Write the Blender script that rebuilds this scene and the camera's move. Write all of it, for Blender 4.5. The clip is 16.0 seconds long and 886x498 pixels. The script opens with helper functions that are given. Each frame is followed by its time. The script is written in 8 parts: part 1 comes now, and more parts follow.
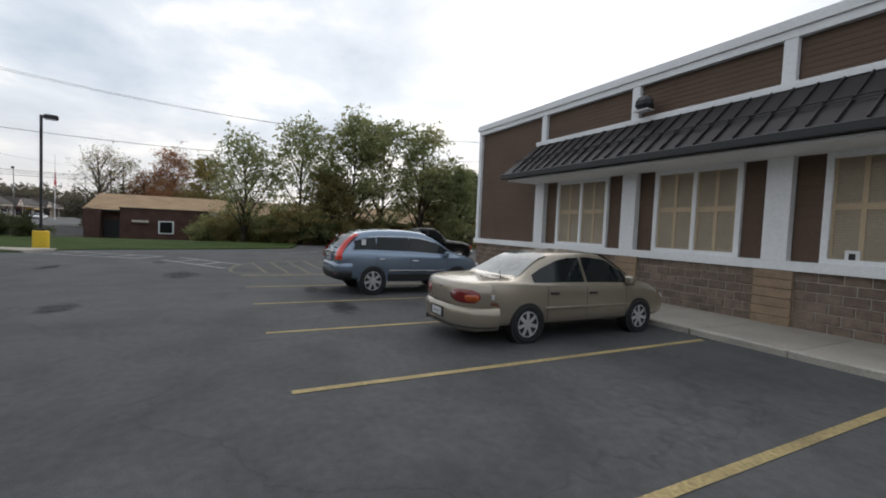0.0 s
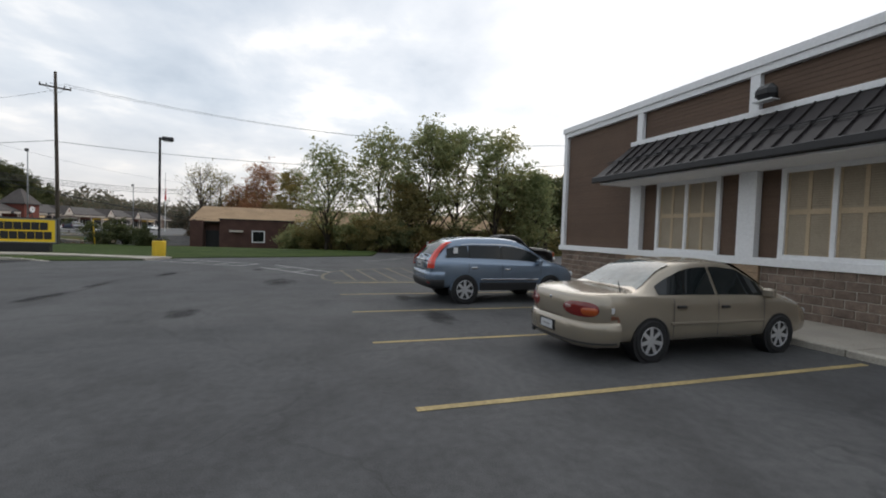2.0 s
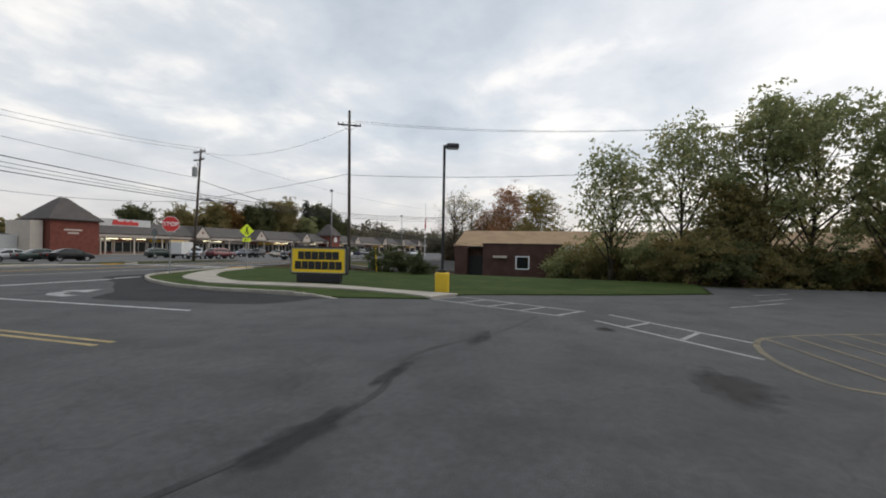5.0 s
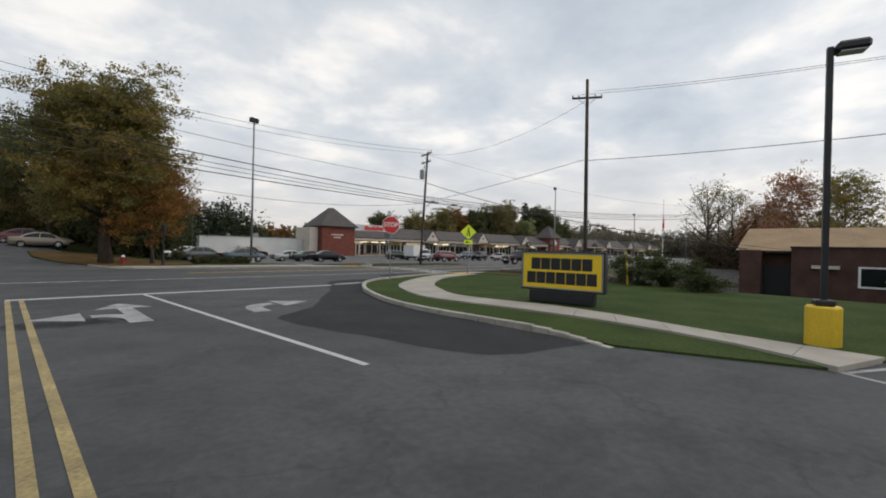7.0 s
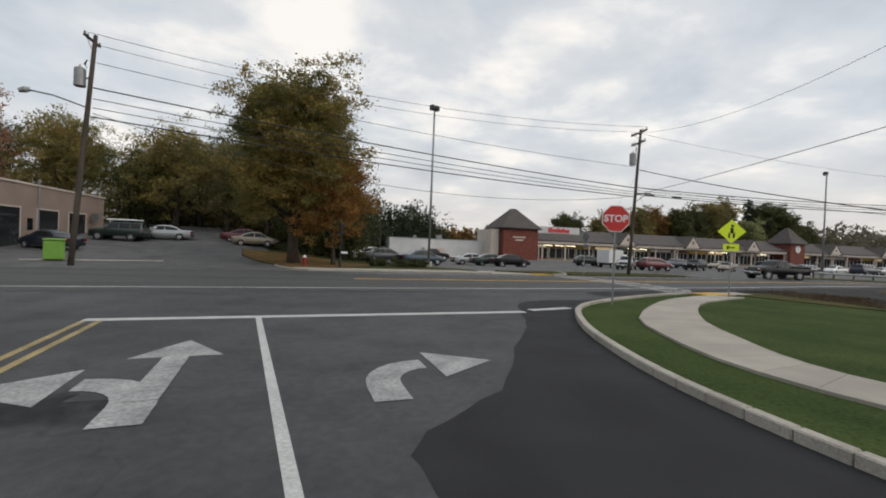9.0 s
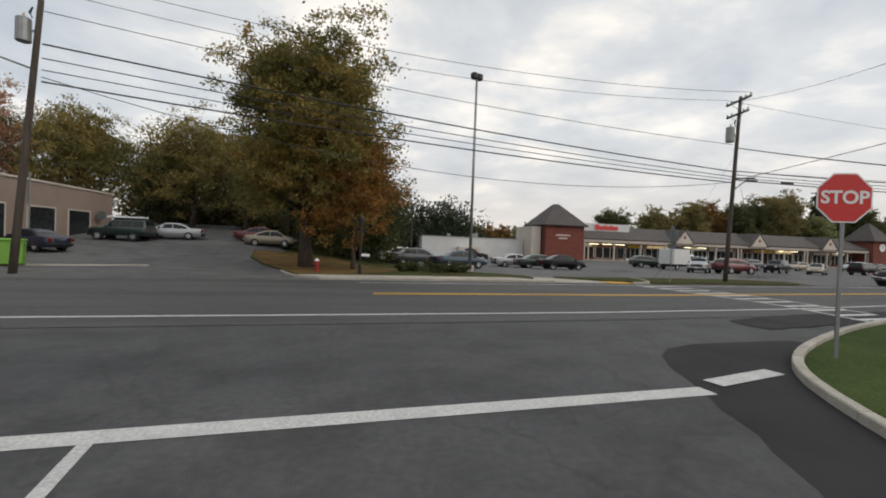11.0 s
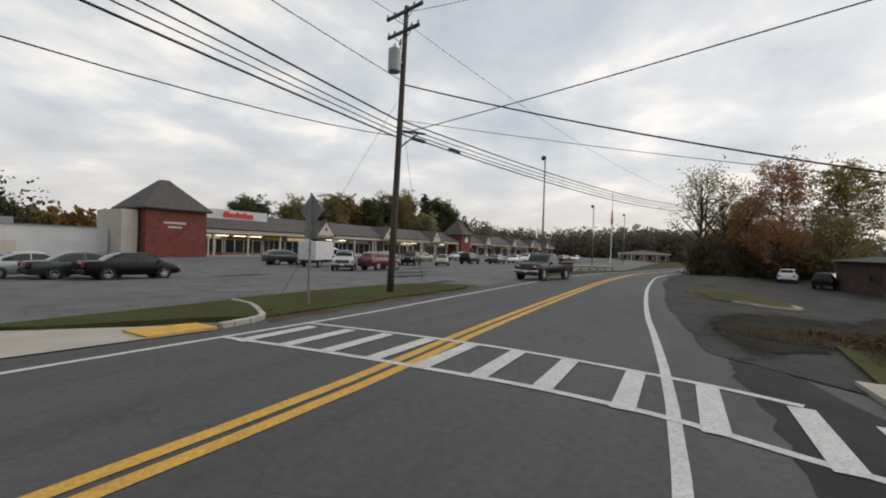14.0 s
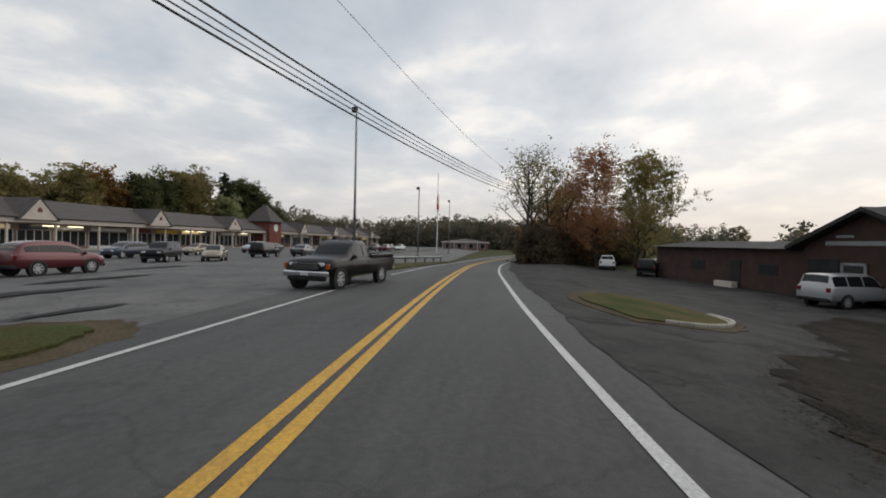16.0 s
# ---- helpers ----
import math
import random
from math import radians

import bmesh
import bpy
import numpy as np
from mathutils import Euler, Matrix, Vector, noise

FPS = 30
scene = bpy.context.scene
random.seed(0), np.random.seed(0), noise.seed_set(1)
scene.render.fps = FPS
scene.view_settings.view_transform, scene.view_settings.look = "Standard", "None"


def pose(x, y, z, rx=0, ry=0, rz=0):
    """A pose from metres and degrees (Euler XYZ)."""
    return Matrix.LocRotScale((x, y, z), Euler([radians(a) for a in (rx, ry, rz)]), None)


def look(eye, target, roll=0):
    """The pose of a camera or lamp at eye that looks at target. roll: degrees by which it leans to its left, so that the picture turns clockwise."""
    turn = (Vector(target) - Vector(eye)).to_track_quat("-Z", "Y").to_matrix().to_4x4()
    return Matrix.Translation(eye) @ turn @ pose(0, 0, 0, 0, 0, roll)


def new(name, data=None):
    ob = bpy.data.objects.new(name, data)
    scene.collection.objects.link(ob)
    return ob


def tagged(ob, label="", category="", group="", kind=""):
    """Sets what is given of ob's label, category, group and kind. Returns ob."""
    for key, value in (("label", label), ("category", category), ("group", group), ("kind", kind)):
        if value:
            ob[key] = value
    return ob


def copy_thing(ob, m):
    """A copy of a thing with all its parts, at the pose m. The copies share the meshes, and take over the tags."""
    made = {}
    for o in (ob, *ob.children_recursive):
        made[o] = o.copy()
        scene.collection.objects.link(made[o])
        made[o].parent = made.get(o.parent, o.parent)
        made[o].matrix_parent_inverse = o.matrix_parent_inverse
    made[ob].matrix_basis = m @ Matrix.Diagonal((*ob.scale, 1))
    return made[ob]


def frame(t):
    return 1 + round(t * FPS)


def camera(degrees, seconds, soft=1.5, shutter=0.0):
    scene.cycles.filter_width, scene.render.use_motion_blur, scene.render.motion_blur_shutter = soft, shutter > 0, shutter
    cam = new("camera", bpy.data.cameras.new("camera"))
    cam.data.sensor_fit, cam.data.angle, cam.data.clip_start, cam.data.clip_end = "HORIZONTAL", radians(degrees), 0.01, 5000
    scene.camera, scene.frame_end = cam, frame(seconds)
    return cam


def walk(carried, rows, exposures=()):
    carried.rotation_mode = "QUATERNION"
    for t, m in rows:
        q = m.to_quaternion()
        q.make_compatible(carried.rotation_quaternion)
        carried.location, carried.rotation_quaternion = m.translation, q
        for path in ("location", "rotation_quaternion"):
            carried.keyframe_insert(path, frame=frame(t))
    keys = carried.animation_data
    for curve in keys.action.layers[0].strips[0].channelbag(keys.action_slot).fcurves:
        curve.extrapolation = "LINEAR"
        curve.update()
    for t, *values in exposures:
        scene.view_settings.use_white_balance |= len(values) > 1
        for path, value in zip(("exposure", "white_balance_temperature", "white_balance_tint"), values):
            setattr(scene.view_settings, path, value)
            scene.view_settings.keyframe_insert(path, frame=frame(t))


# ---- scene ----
# The camera: a windscreen camera in a tall vehicle that leaves a shop's car park and turns onto the road.
cam = camera(91.0, 16.0, soft=1.9)
walk(cam, [
    (0, pose(-17.799, -17.123, 1.787, 0, 0, -108.98) @ pose(0, 0, 0, 87.37) @ pose(0, 0, 0, 0, 0, 2.53)),
    (0.5, pose(-17.866, -17.064, 1.778, 0, 0, -107.08) @ pose(0, 0, 0, 87.35) @ pose(0, 0, 0, 0, 0, 2.41)),
    (1, pose(-17.807, -17.014, 1.770, 0, 0, -105.05) @ pose(0, 0, 0, 87.36) @ pose(0, 0, 0, 0, 0, 2.27)),
    (1.5, pose(-17.626, -16.929, 1.771, 0, 0, -102.77) @ pose(0, 0, 0, 87.51) @ pose(0, 0, 0, 0, 0, 2.10)),
    (2, pose(-17.340, -16.614, 1.785, 0, 0, -99.93) @ pose(0, 0, 0, 87.89) @ pose(0, 0, 0, 0, 0, 1.92)),
    (2.5, pose(-16.855, -16.020, 1.813, 0, 0, -96.54) @ pose(0, 0, 0, 88.50) @ pose(0, 0, 0, 0, 0, 1.73)),
    (3, pose(-16.151, -15.503, 1.836, 0, 0, -91.87) @ pose(0, 0, 0, 89.12) @ pose(0, 0, 0, 0, 0, 1.53)),
    (3.5, pose(-15.310, -14.963, 1.848, 0, 0, -86.58) @ pose(0, 0, 0, 89.60) @ pose(0, 0, 0, 0, 0, 1.29)),
    (4, pose(-13.925, -14.138, 1.844, 0, 0, -81.83) @ pose(0, 0, 0, 89.83) @ pose(0, 0, 0, 0, 0, 1.13)),
    (4.2, pose(-13.300, -13.768, 1.844, 0, 0, -79.99) @ pose(0, 0, 0, 89.88) @ pose(0, 0, 0, 0, 0, 1.10)),
    (6.3, pose(-4.339, -8.881, 1.891, 0, 0, -51.50) @ pose(0, 0, 0, 90.21) @ pose(0, 0, 0, 0, 0, 1.21)),
    (6.5, pose(-4.259, -8.413, 1.893, 0, 0, -48.90) @ pose(0, 0, 0, 90.20) @ pose(0, 0, 0, 0, 0, 1.28)),
    (7, pose(-4.170, -7.122, 1.902, 0, 0, -42.37) @ pose(0, 0, 0, 89.83) @ pose(0, 0, 0, 0, 0, 1.35)),
    (7.5, pose(-3.254, -5.535, 1.902, 0, 0, -35.34) @ pose(0, 0, 0, 89.64) @ pose(0, 0, 0, 0, 0, 1.53)),
    (8, pose(-2.120, -3.911, 1.909, 0, 0, -28.29) @ pose(0, 0, 0, 89.52) @ pose(0, 0, 0, 0, 0, 1.81)),
    (8.5, pose(-1.434, -1.761, 1.915, 0, 0, -23.29) @ pose(0, 0, 0, 89.51) @ pose(0, 0, 0, 0, 0, 2.09)),
    (9, pose(-0.891, 0.058, 1.911, 0, 0, -19.17) @ pose(0, 0, 0, 89.51) @ pose(0, 0, 0, 0, 0, 2.30)),
    (9.2, pose(-0.712, 0.781, 1.910, 0, 0, -17.62) @ pose(0, 0, 0, 89.49) @ pose(0, 0, 0, 0, 0, 2.33)),
    (11.3, pose(0.851, 7.904, 1.983, 0, 0, -14.96) @ pose(0, 0, 0, 89.16) @ pose(0, 0, 0, 0, 0, 2.14)),
    (11.5, pose(1.142, 8.846, 1.995, 0, 0, -16.56) @ pose(0, 0, 0, 89.20) @ pose(0, 0, 0, 0, 0, 2.13)),
    (12, pose(1.992, 11.190, 2.041, 0, 0, -22.61) @ pose(0, 0, 0, 89.50) @ pose(0, 0, 0, 0, 0, 2.06)),
    (12.5, pose(3.198, 13.183, 2.036, 0, 0, -31.44) @ pose(0, 0, 0, 89.40) @ pose(0, 0, 0, 0, 0, 1.98)),
    (13, pose(5.209, 15.029, 2.048, 0, 0, -40.60) @ pose(0, 0, 0, 89.52) @ pose(0, 0, 0, 0, 0, 1.79)),
    (13.5, pose(7.917, 16.923, 2.008, 0, 0, -50.06) @ pose(0, 0, 0, 89.89) @ pose(0, 0, 0, 0, 0, 1.86)),
    (14, pose(11.567, 18.513, 1.970, 0, 0, -59.20) @ pose(0, 0, 0, 89.86) @ pose(0, 0, 0, 0, 0, 1.81)),
    (14.5, pose(15.272, 19.646, 1.925, 0, 0, -66.71) @ pose(0, 0, 0, 89.74) @ pose(0, 0, 0, 0, 0, 1.65)),
    (15, pose(18.707, 20.505, 1.862, 0, 0, -73.68) @ pose(0, 0, 0, 89.45) @ pose(0, 0, 0, 0, 0, 1.48)),
    (15.5, pose(21.783, 21.154, 1.820, 0, 0, -78.33) @ pose(0, 0, 0, 89.34) @ pose(0, 0, 0, 0, 0, 1.39)),
    (16, pose(24.725, 21.525, 1.787, 0, 0, -81.64) @ pose(0, 0, 0, 89.17) @ pose(0, 0, 0, 0, 0, 1.30)),
], exposures=[(0, 0.1, 6300, 10), (2.5, 0.08, 6350, 10), (4, 0.0, 6400, 10), (9, -0.08, 6550, 10), (11.5, -0.02, 6700, 10), (14, -0.12, 6600, 10), (16, -0.22, 6520, 10)])

# ---- light: overcast late afternoon ----
SUN_ELEVATION, SUN_AZIMUTH = radians(38), radians(125)


def build_world():
    world = bpy.data.worlds.new("overcast_sky")
    scene.world = world
    world.use_nodes = True
    nt = world.node_tree
    nt.nodes.clear()
    n, l = nt.nodes.new, nt.links.new
    out, bg = n("ShaderNodeOutputWorld"), n("ShaderNodeBackground")
    sky = n("ShaderNodeTexSky")
    sky.sky_type, sky.sun_disc = "NISHITA", False
    sky.sun_elevation, sky.sun_rotation = SUN_ELEVATION, SUN_AZIMUTH
    sky.dust_density = 3.0
    co = n("ShaderNodeTexCoord")
    sep = n("ShaderNodeSeparateXYZ")
    l(co.outputs["Generated"], sep.inputs[0])
    lift = n("ShaderNodeMath")
    lift.operation = "ADD"
    lift.inputs[1].default_value = 0.22
    l(sep.outputs["Z"], lift.inputs[0])
    flat = n("ShaderNodeVectorMath")
    flat.operation = "DIVIDE"
    comb = n("ShaderNodeCombineXYZ")
    for k in "XYZ":
        l(lift.outputs[0], comb.inputs[k])
    l(co.outputs["Generated"], flat.inputs[0])
    l(comb.outputs[0], flat.inputs[1])
    big, fine = n("ShaderNodeTexNoise"), n("ShaderNodeTexNoise")
    big.inputs["Scale"].default_value, big.inputs["Detail"].default_value = 2.3, 8
    big.inputs["Roughness"].default_value, big.inputs["Distortion"].default_value = 0.54, 0.15
    fine.inputs["Scale"].default_value, fine.inputs["Detail"].default_value = 0.55, 3
    l(flat.outputs[0], big.inputs["Vector"])
    l(flat.outputs[0], fine.inputs["Vector"])
    mix = n("ShaderNodeMath")
    mix.operation = "MULTIPLY_ADD"
    mix.inputs[1].default_value = 0.5
    l(fine.outputs[0], mix.inputs[0])
    l(big.outputs[0], mix.inputs[2])
    ramp = n("ShaderNodeValToRGB")
    e = ramp.color_ramp.elements
    e[0].position, e[0].color = 0.50, (0.46, 0.51, 0.56, 1)
    e[1].position, e[1].color = 0.97, (1.0, 0.96, 0.90, 1)
    a = e.new(0.66)
    a.color = (0.58, 0.62, 0.66, 1)
    b = e.new(0.82)
    b.color = (0.71, 0.73, 0.745, 1)
    l(mix.outputs[0], ramp.inputs[0])
    # pale, slightly warm air towards the horizon
    low = n("ShaderNodeMapRange")
    low.inputs[1].default_value, low.inputs[2].default_value = 0.0, 0.24
    low.inputs[3].default_value, low.inputs[4].default_value = 0.75, 0.0
    l(sep.outputs["Z"], low.inputs[0])
    air = n("ShaderNodeMixRGB")
    air.inputs[2].default_value = (0.77, 0.705, 0.665, 1)
    l(low.outputs[0], air.inputs[0])
    l(ramp.outputs[0], air.inputs[1])
    tint = n("ShaderNodeMixRGB")
    tint.blend_type = "ADD"
    tint.inputs[0].default_value = 0.02
    l(air.outputs[0], tint.inputs[1])
    l(sky.outputs[0], tint.inputs[2])
    l(tint.outputs[0], bg.inputs["Color"])
    bg.inputs["Strength"].default_value = 1.0
    l(bg.outputs[0], out.inputs[0])
    sun = bpy.data.lights.new("sun", "SUN")
    sun.energy, sun.angle, sun.color = 0.9, radians(75), (1.0, 0.95, 0.88)
    ob = new("sun", sun)
    d = Vector((math.sin(SUN_AZIMUTH) * math.cos(SUN_ELEVATION), math.cos(SUN_AZIMUTH) * math.cos(SUN_ELEVATION), math.sin(SUN_ELEVATION)))
    ob.matrix_world = look(d * 100, (0, 0, 0))


build_world()

# ---- materials ----
MATS = {}


def material(name, base, rough=0.8, metal=0.0, vary=0.25, scale=3.0, fine=60.0, bump=0.0, second=None, spread=0.5, spec=0.5,
             island=0.0, random_ob=0.0, emit=0.0, coat=0.0, rough_vary=0.0, glass=False, stretch=None):
    """A two-scale procedural surface in real-world size."""
    if name in MATS:
        return MATS[name]
    m = bpy.data.materials.new(name)
    m.use_nodes = True
    MATS[name] = m
    nt = m.node_tree
    n, l = nt.nodes.new, nt.links.new
    p = nt.nodes["Principled BSDF"]
    p.inputs["Roughness"].default_value, p.inputs["Metallic"].default_value = rough, metal
    p.inputs["Specular IOR Level"].default_value = spec
    p.inputs["Coat Weight"].default_value = coat
    p.inputs["Coat Roughness"].default_value = 0.08
    if glass:
        p.inputs["Transmission Weight"].default_value = 1.0
        p.inputs["Base Color"].default_value = (*base, 1)
        p.inputs["IOR"].default_value = 1.1
        return m
    geo = n("ShaderNodeNewGeometry")
    vec = geo.outputs["Position"]
    if stretch:
        mp = n("ShaderNodeMapping")
        mp.inputs["Scale"].default_value = stretch
        l(vec, mp.inputs[0])
        vec = mp.outputs[0]
    big, small = n("ShaderNodeTexNoise"), n("ShaderNodeTexNoise")
    big.inputs["Scale"].default_value, big.inputs["Detail"].default_value = scale, 5
    small.inputs["Scale"].default_value, small.inputs["Detail"].default_value = fine, 3
    l(vec, big.inputs["Vector"])
    l(vec, small.inputs["Vector"])
    two = second or tuple(c * (1 - vary) for c in base)
    rng = n("ShaderNodeMapRange")
    rng.inputs[1].default_value, rng.inputs[2].default_value = 0.5 - 0.2 * spread - 0.05, 0.5 + 0.2 * spread + 0.05
    l(big.outputs[0], rng.inputs[0])
    mix = n("ShaderNodeMixRGB")
    mix.inputs[1].default_value, mix.inputs[2].default_value = (*two, 1), (*base, 1)
    l(rng.outputs[0], mix.inputs[0])
    gr = n("ShaderNodeMapRange")
    gr.inputs[1].default_value, gr.inputs[2].default_value = 0.3, 0.7
    gr.inputs[3].default_value, gr.inputs[4].default_value = 1 - vary * 0.7, 1 + vary * 0.7
    l(small.outputs[0], gr.inputs[0])
    mul = n("ShaderNodeVectorMath")
    mul.operation = "SCALE"
    l(mix.outputs[0], mul.inputs[0])
    l(gr.outputs[0], mul.inputs["Scale"])
    col = mul.outputs[0]
    for amount, node, sock in ((island, geo, "Random Per Island"), (random_ob, None, "Random")):
        if amount:
            node = node or n("ShaderNodeObjectInfo")
            r = n("ShaderNodeMapRange")
            r.inputs[3].default_value, r.inputs[4].default_value = 1 - amount, 1 + amount
            l(node.outputs[sock], r.inputs[0])
            s = n("ShaderNodeVectorMath")
            s.operation = "SCALE"
            l(col, s.inputs[0])
            l(r.outputs[0], s.inputs["Scale"])
            col = s.outputs[0]
    l(col, p.inputs["Base Color"])
    if rough_vary:
        rr = n("ShaderNodeMapRange")
        rr.inputs[3].default_value, rr.inputs[4].default_value = rough - rough_vary, min(1, rough + rough_vary)
        l(big.outputs[0], rr.inputs[0])
        l(rr.outputs[0], p.inputs["Roughness"])
    if bump:
        b = n("ShaderNodeBump")
        b.inputs["Strength"].default_value, b.inputs["Distance"].default_value = bump, 0.02
        l(small.outputs[0], b.inputs["Height"])
        l(b.outputs[0], p.inputs["Normal"])
    if emit:
        p.inputs["Emission Color"].default_value = (*base, 1)
        p.inputs["Emission Strength"].default_value = emit
    return m


def paving(name, base, dark, wear=1.0, cracks=0.35, size=1.0, along=False):
    """Worn asphalt: drifting tone, blotches of damp and oil, fine aggregate, scattered hairline cracks."""
    m = material(name, base, 0.84, vary=0.3, scale=0.16 * size, fine=75, bump=0.35, second=dark, rough_vary=0.14, spread=0.7)
    nt = m.node_tree
    n, l = nt.nodes.new, nt.links.new
    p = nt.nodes["Principled BSDF"]
    col = p.inputs["Base Color"].links[0].from_socket
    geo = n("ShaderNodeNewGeometry")
    vec = geo.outputs["Position"]
    if along:
        mp = n("ShaderNodeMapping")
        mp.inputs["Scale"].default_value = (0.12, 1.0, 1.0)
        l(vec, mp.inputs[0])
        vec = mp.outputs[0]
    blot, speck, warp, cell = n("ShaderNodeTexNoise"), n("ShaderNodeTexNoise"), n("ShaderNodeTexNoise"), n("ShaderNodeTexVoronoi")
    blot.inputs["Scale"].default_value, blot.inputs["Detail"].default_value, blot.inputs["Roughness"].default_value = 0.7, 6, 0.62
    speck.inputs["Scale"].default_value, speck.inputs["Detail"].default_value = 9.0, 4
    warp.inputs["Scale"].default_value, warp.inputs["Detail"].default_value = 0.9, 4
    l(vec, blot.inputs["Vector"])
    l(geo.outputs["Position"], speck.inputs["Vector"])
    l(geo.outputs["Position"], warp.inputs["Vector"])
    for node, lo, hi, a, b in ((blot, 0.42, 0.66, 1.08, 1 - 0.34 * wear), (speck, 0.35, 0.65, 0.86, 1.12)):
        r = n("ShaderNodeMapRange")
        for i, v in enumerate((lo, hi, a, b)):
            r.inputs[i + 1].default_value = v
        l(node.outputs[0], r.inputs[0])
        s = n("ShaderNodeVectorMath")
        s.operation = "SCALE"
        l(col, s.inputs[0])
        l(r.outputs[0], s.inputs["Scale"])
        col = s.outputs[0]
    # hairline cracks
    off = n("ShaderNodeVectorMath")
    off.operation = "MULTIPLY_ADD"
    off.inputs[1].default_value = (2.4, 2.4, 0)
    l(warp.outputs["Color"], off.inputs[0])
    l(geo.outputs["Position"], off.inputs[2])
    cell.feature = "DISTANCE_TO_EDGE"
    cell.inputs["Scale"].default_value = 0.22
    l(off.outputs[0], cell.inputs["Vector"])
    r = n("ShaderNodeMapRange")
    for i, v in enumerate((0.003, 0.009, 1 - cracks, 1.0)):
        r.inputs[i + 1].default_value = v
    l(cell.outputs["Distance"], r.inputs[0])
    s = n("ShaderNodeVectorMath")
    s.operation = "SCALE"
    l(col, s.inputs[0])
    l(r.outputs[0], s.inputs["Scale"])
    l(s.outputs[0], p.inputs["Base Color"])
    return m


def leaf_material(name, a, b, c, thin_share=0.5):
    """Foliage: colour changes leaf by leaf among three hues, and in drifts over the crown."""
    if name in MATS:
        return MATS[name]
    m = bpy.data.materials.new(name)
    m.use_nodes = True
    MATS[name] = m
    nt = m.node_tree
    n, l = nt.nodes.new, nt.links.new
    p = nt.nodes["Principled BSDF"]
    p.inputs["Roughness"].default_value, p.inputs["Specular IOR Level"].default_value = 0.6, 0.25
    geo, noi, add, ramp = n("ShaderNodeNewGeometry"), n("ShaderNodeTexNoise"), n("ShaderNodeMath"), n("ShaderNodeValToRGB")
    noi.inputs["Scale"].default_value = 0.35
    l(geo.outputs["Position"], noi.inputs["Vector"])
    add.operation = "MULTIPLY_ADD"
    add.inputs[1].default_value = 0.45
    l(geo.outputs["Random Per Island"], add.inputs[0])
    l(noi.outputs[0], add.inputs[2])
    e = ramp.color_ramp.elements
    e[0].position, e[0].color = 0.40, (*a, 1)
    e[1].position, e[1].color = 1.0, (*c, 1)
    e.new(0.72).color = (*b, 1)
    l(add.outputs[0], ramp.inputs[0])
    l(ramp.outputs[0], p.inputs["Base Color"])
    thin, both, out = n("ShaderNodeBsdfTranslucent"), n("ShaderNodeMixShader"), nt.nodes["Material Output"]
    both.inputs[0].default_value = thin_share
    l(ramp.outputs[0], thin.inputs["Color"])
    l(p.outputs[0], both.inputs[1])
    l(thin.outputs[0], both.inputs[2])
    l(both.outputs[0], out.inputs["Surface"])
    return m


ASPHALT = paving("asphalt", (0.080, 0.080, 0.081), (0.043, 0.044, 0.047), cracks=0.2)
ASPHALT_ROAD = paving("road_asphalt", (0.078, 0.077, 0.075), (0.056, 0.056, 0.057), wear=0.8, cracks=0.22, along=True)
ASPHALT_OLD = paving("old_asphalt", (0.135, 0.132, 0.128), (0.080, 0.080, 0.080), cracks=0.5)
ASPHALT_YARD = paving("yard_asphalt", (0.058, 0.056, 0.054), (0.030, 0.030, 0.029), cracks=0.6, size=1.6, wear=1.4)
ASPHALT_YARD.node_tree.nodes["Principled BSDF"].inputs["Specular IOR Level"].default_value = 0.15
ASPHALT_NEW = material("new_asphalt", (0.031, 0.031, 0.033), 0.9, vary=0.3, scale=0.8, fine=90, bump=0.3, spec=0.25)
TAR = material("tar_seam", (0.048, 0.048, 0.049), 0.75, vary=0.5, scale=2, fine=40, spec=0.3)


def soft_stain(name, rgb, strength):
    """A stain that thins out towards its rim, over the asphalt below."""
    m = material(name, rgb, 0.75, vary=0.4, scale=3, fine=40, spec=0.3)
    nt = m.node_tree
    n, l = nt.nodes.new, nt.links.new
    co, sub, ln, noi, mix, ramp = n("ShaderNodeTexCoord"), n("ShaderNodeVectorMath"), n("ShaderNodeVectorMath"), n("ShaderNodeTexNoise"), n("ShaderNodeMath"), n("ShaderNodeMapRange")
    sub.operation, sub.inputs[1].default_value = "MULTIPLY_ADD", (1, 1, 0)
    sub.inputs[2].default_value = (-0.5, -0.5, 0)
    ln.operation = "LENGTH"
    noi.inputs["Scale"].default_value, noi.inputs["Detail"].default_value = 3.5, 5
    l(co.outputs["Generated"], sub.inputs[0])
    l(sub.outputs[0], ln.inputs[0])
    l(co.outputs["Object"], noi.inputs["Vector"])
    mix.operation = "MULTIPLY_ADD"
    mix.inputs[1].default_value = 0.5
    l(noi.outputs[0], mix.inputs[0])
    l(ln.outputs["Value"], mix.inputs[2])
    ramp.inputs["From Min"].default_value, ramp.inputs["From Max"].default_value = 0.36, 0.68
    ramp.inputs["To Min"].default_value, ramp.inputs["To Max"].default_value = strength, 0.0
    l(mix.outputs[0], ramp.inputs["Value"])
    l(ramp.outputs[0], nt.nodes["Principled BSDF"].inputs["Alpha"])
    return m


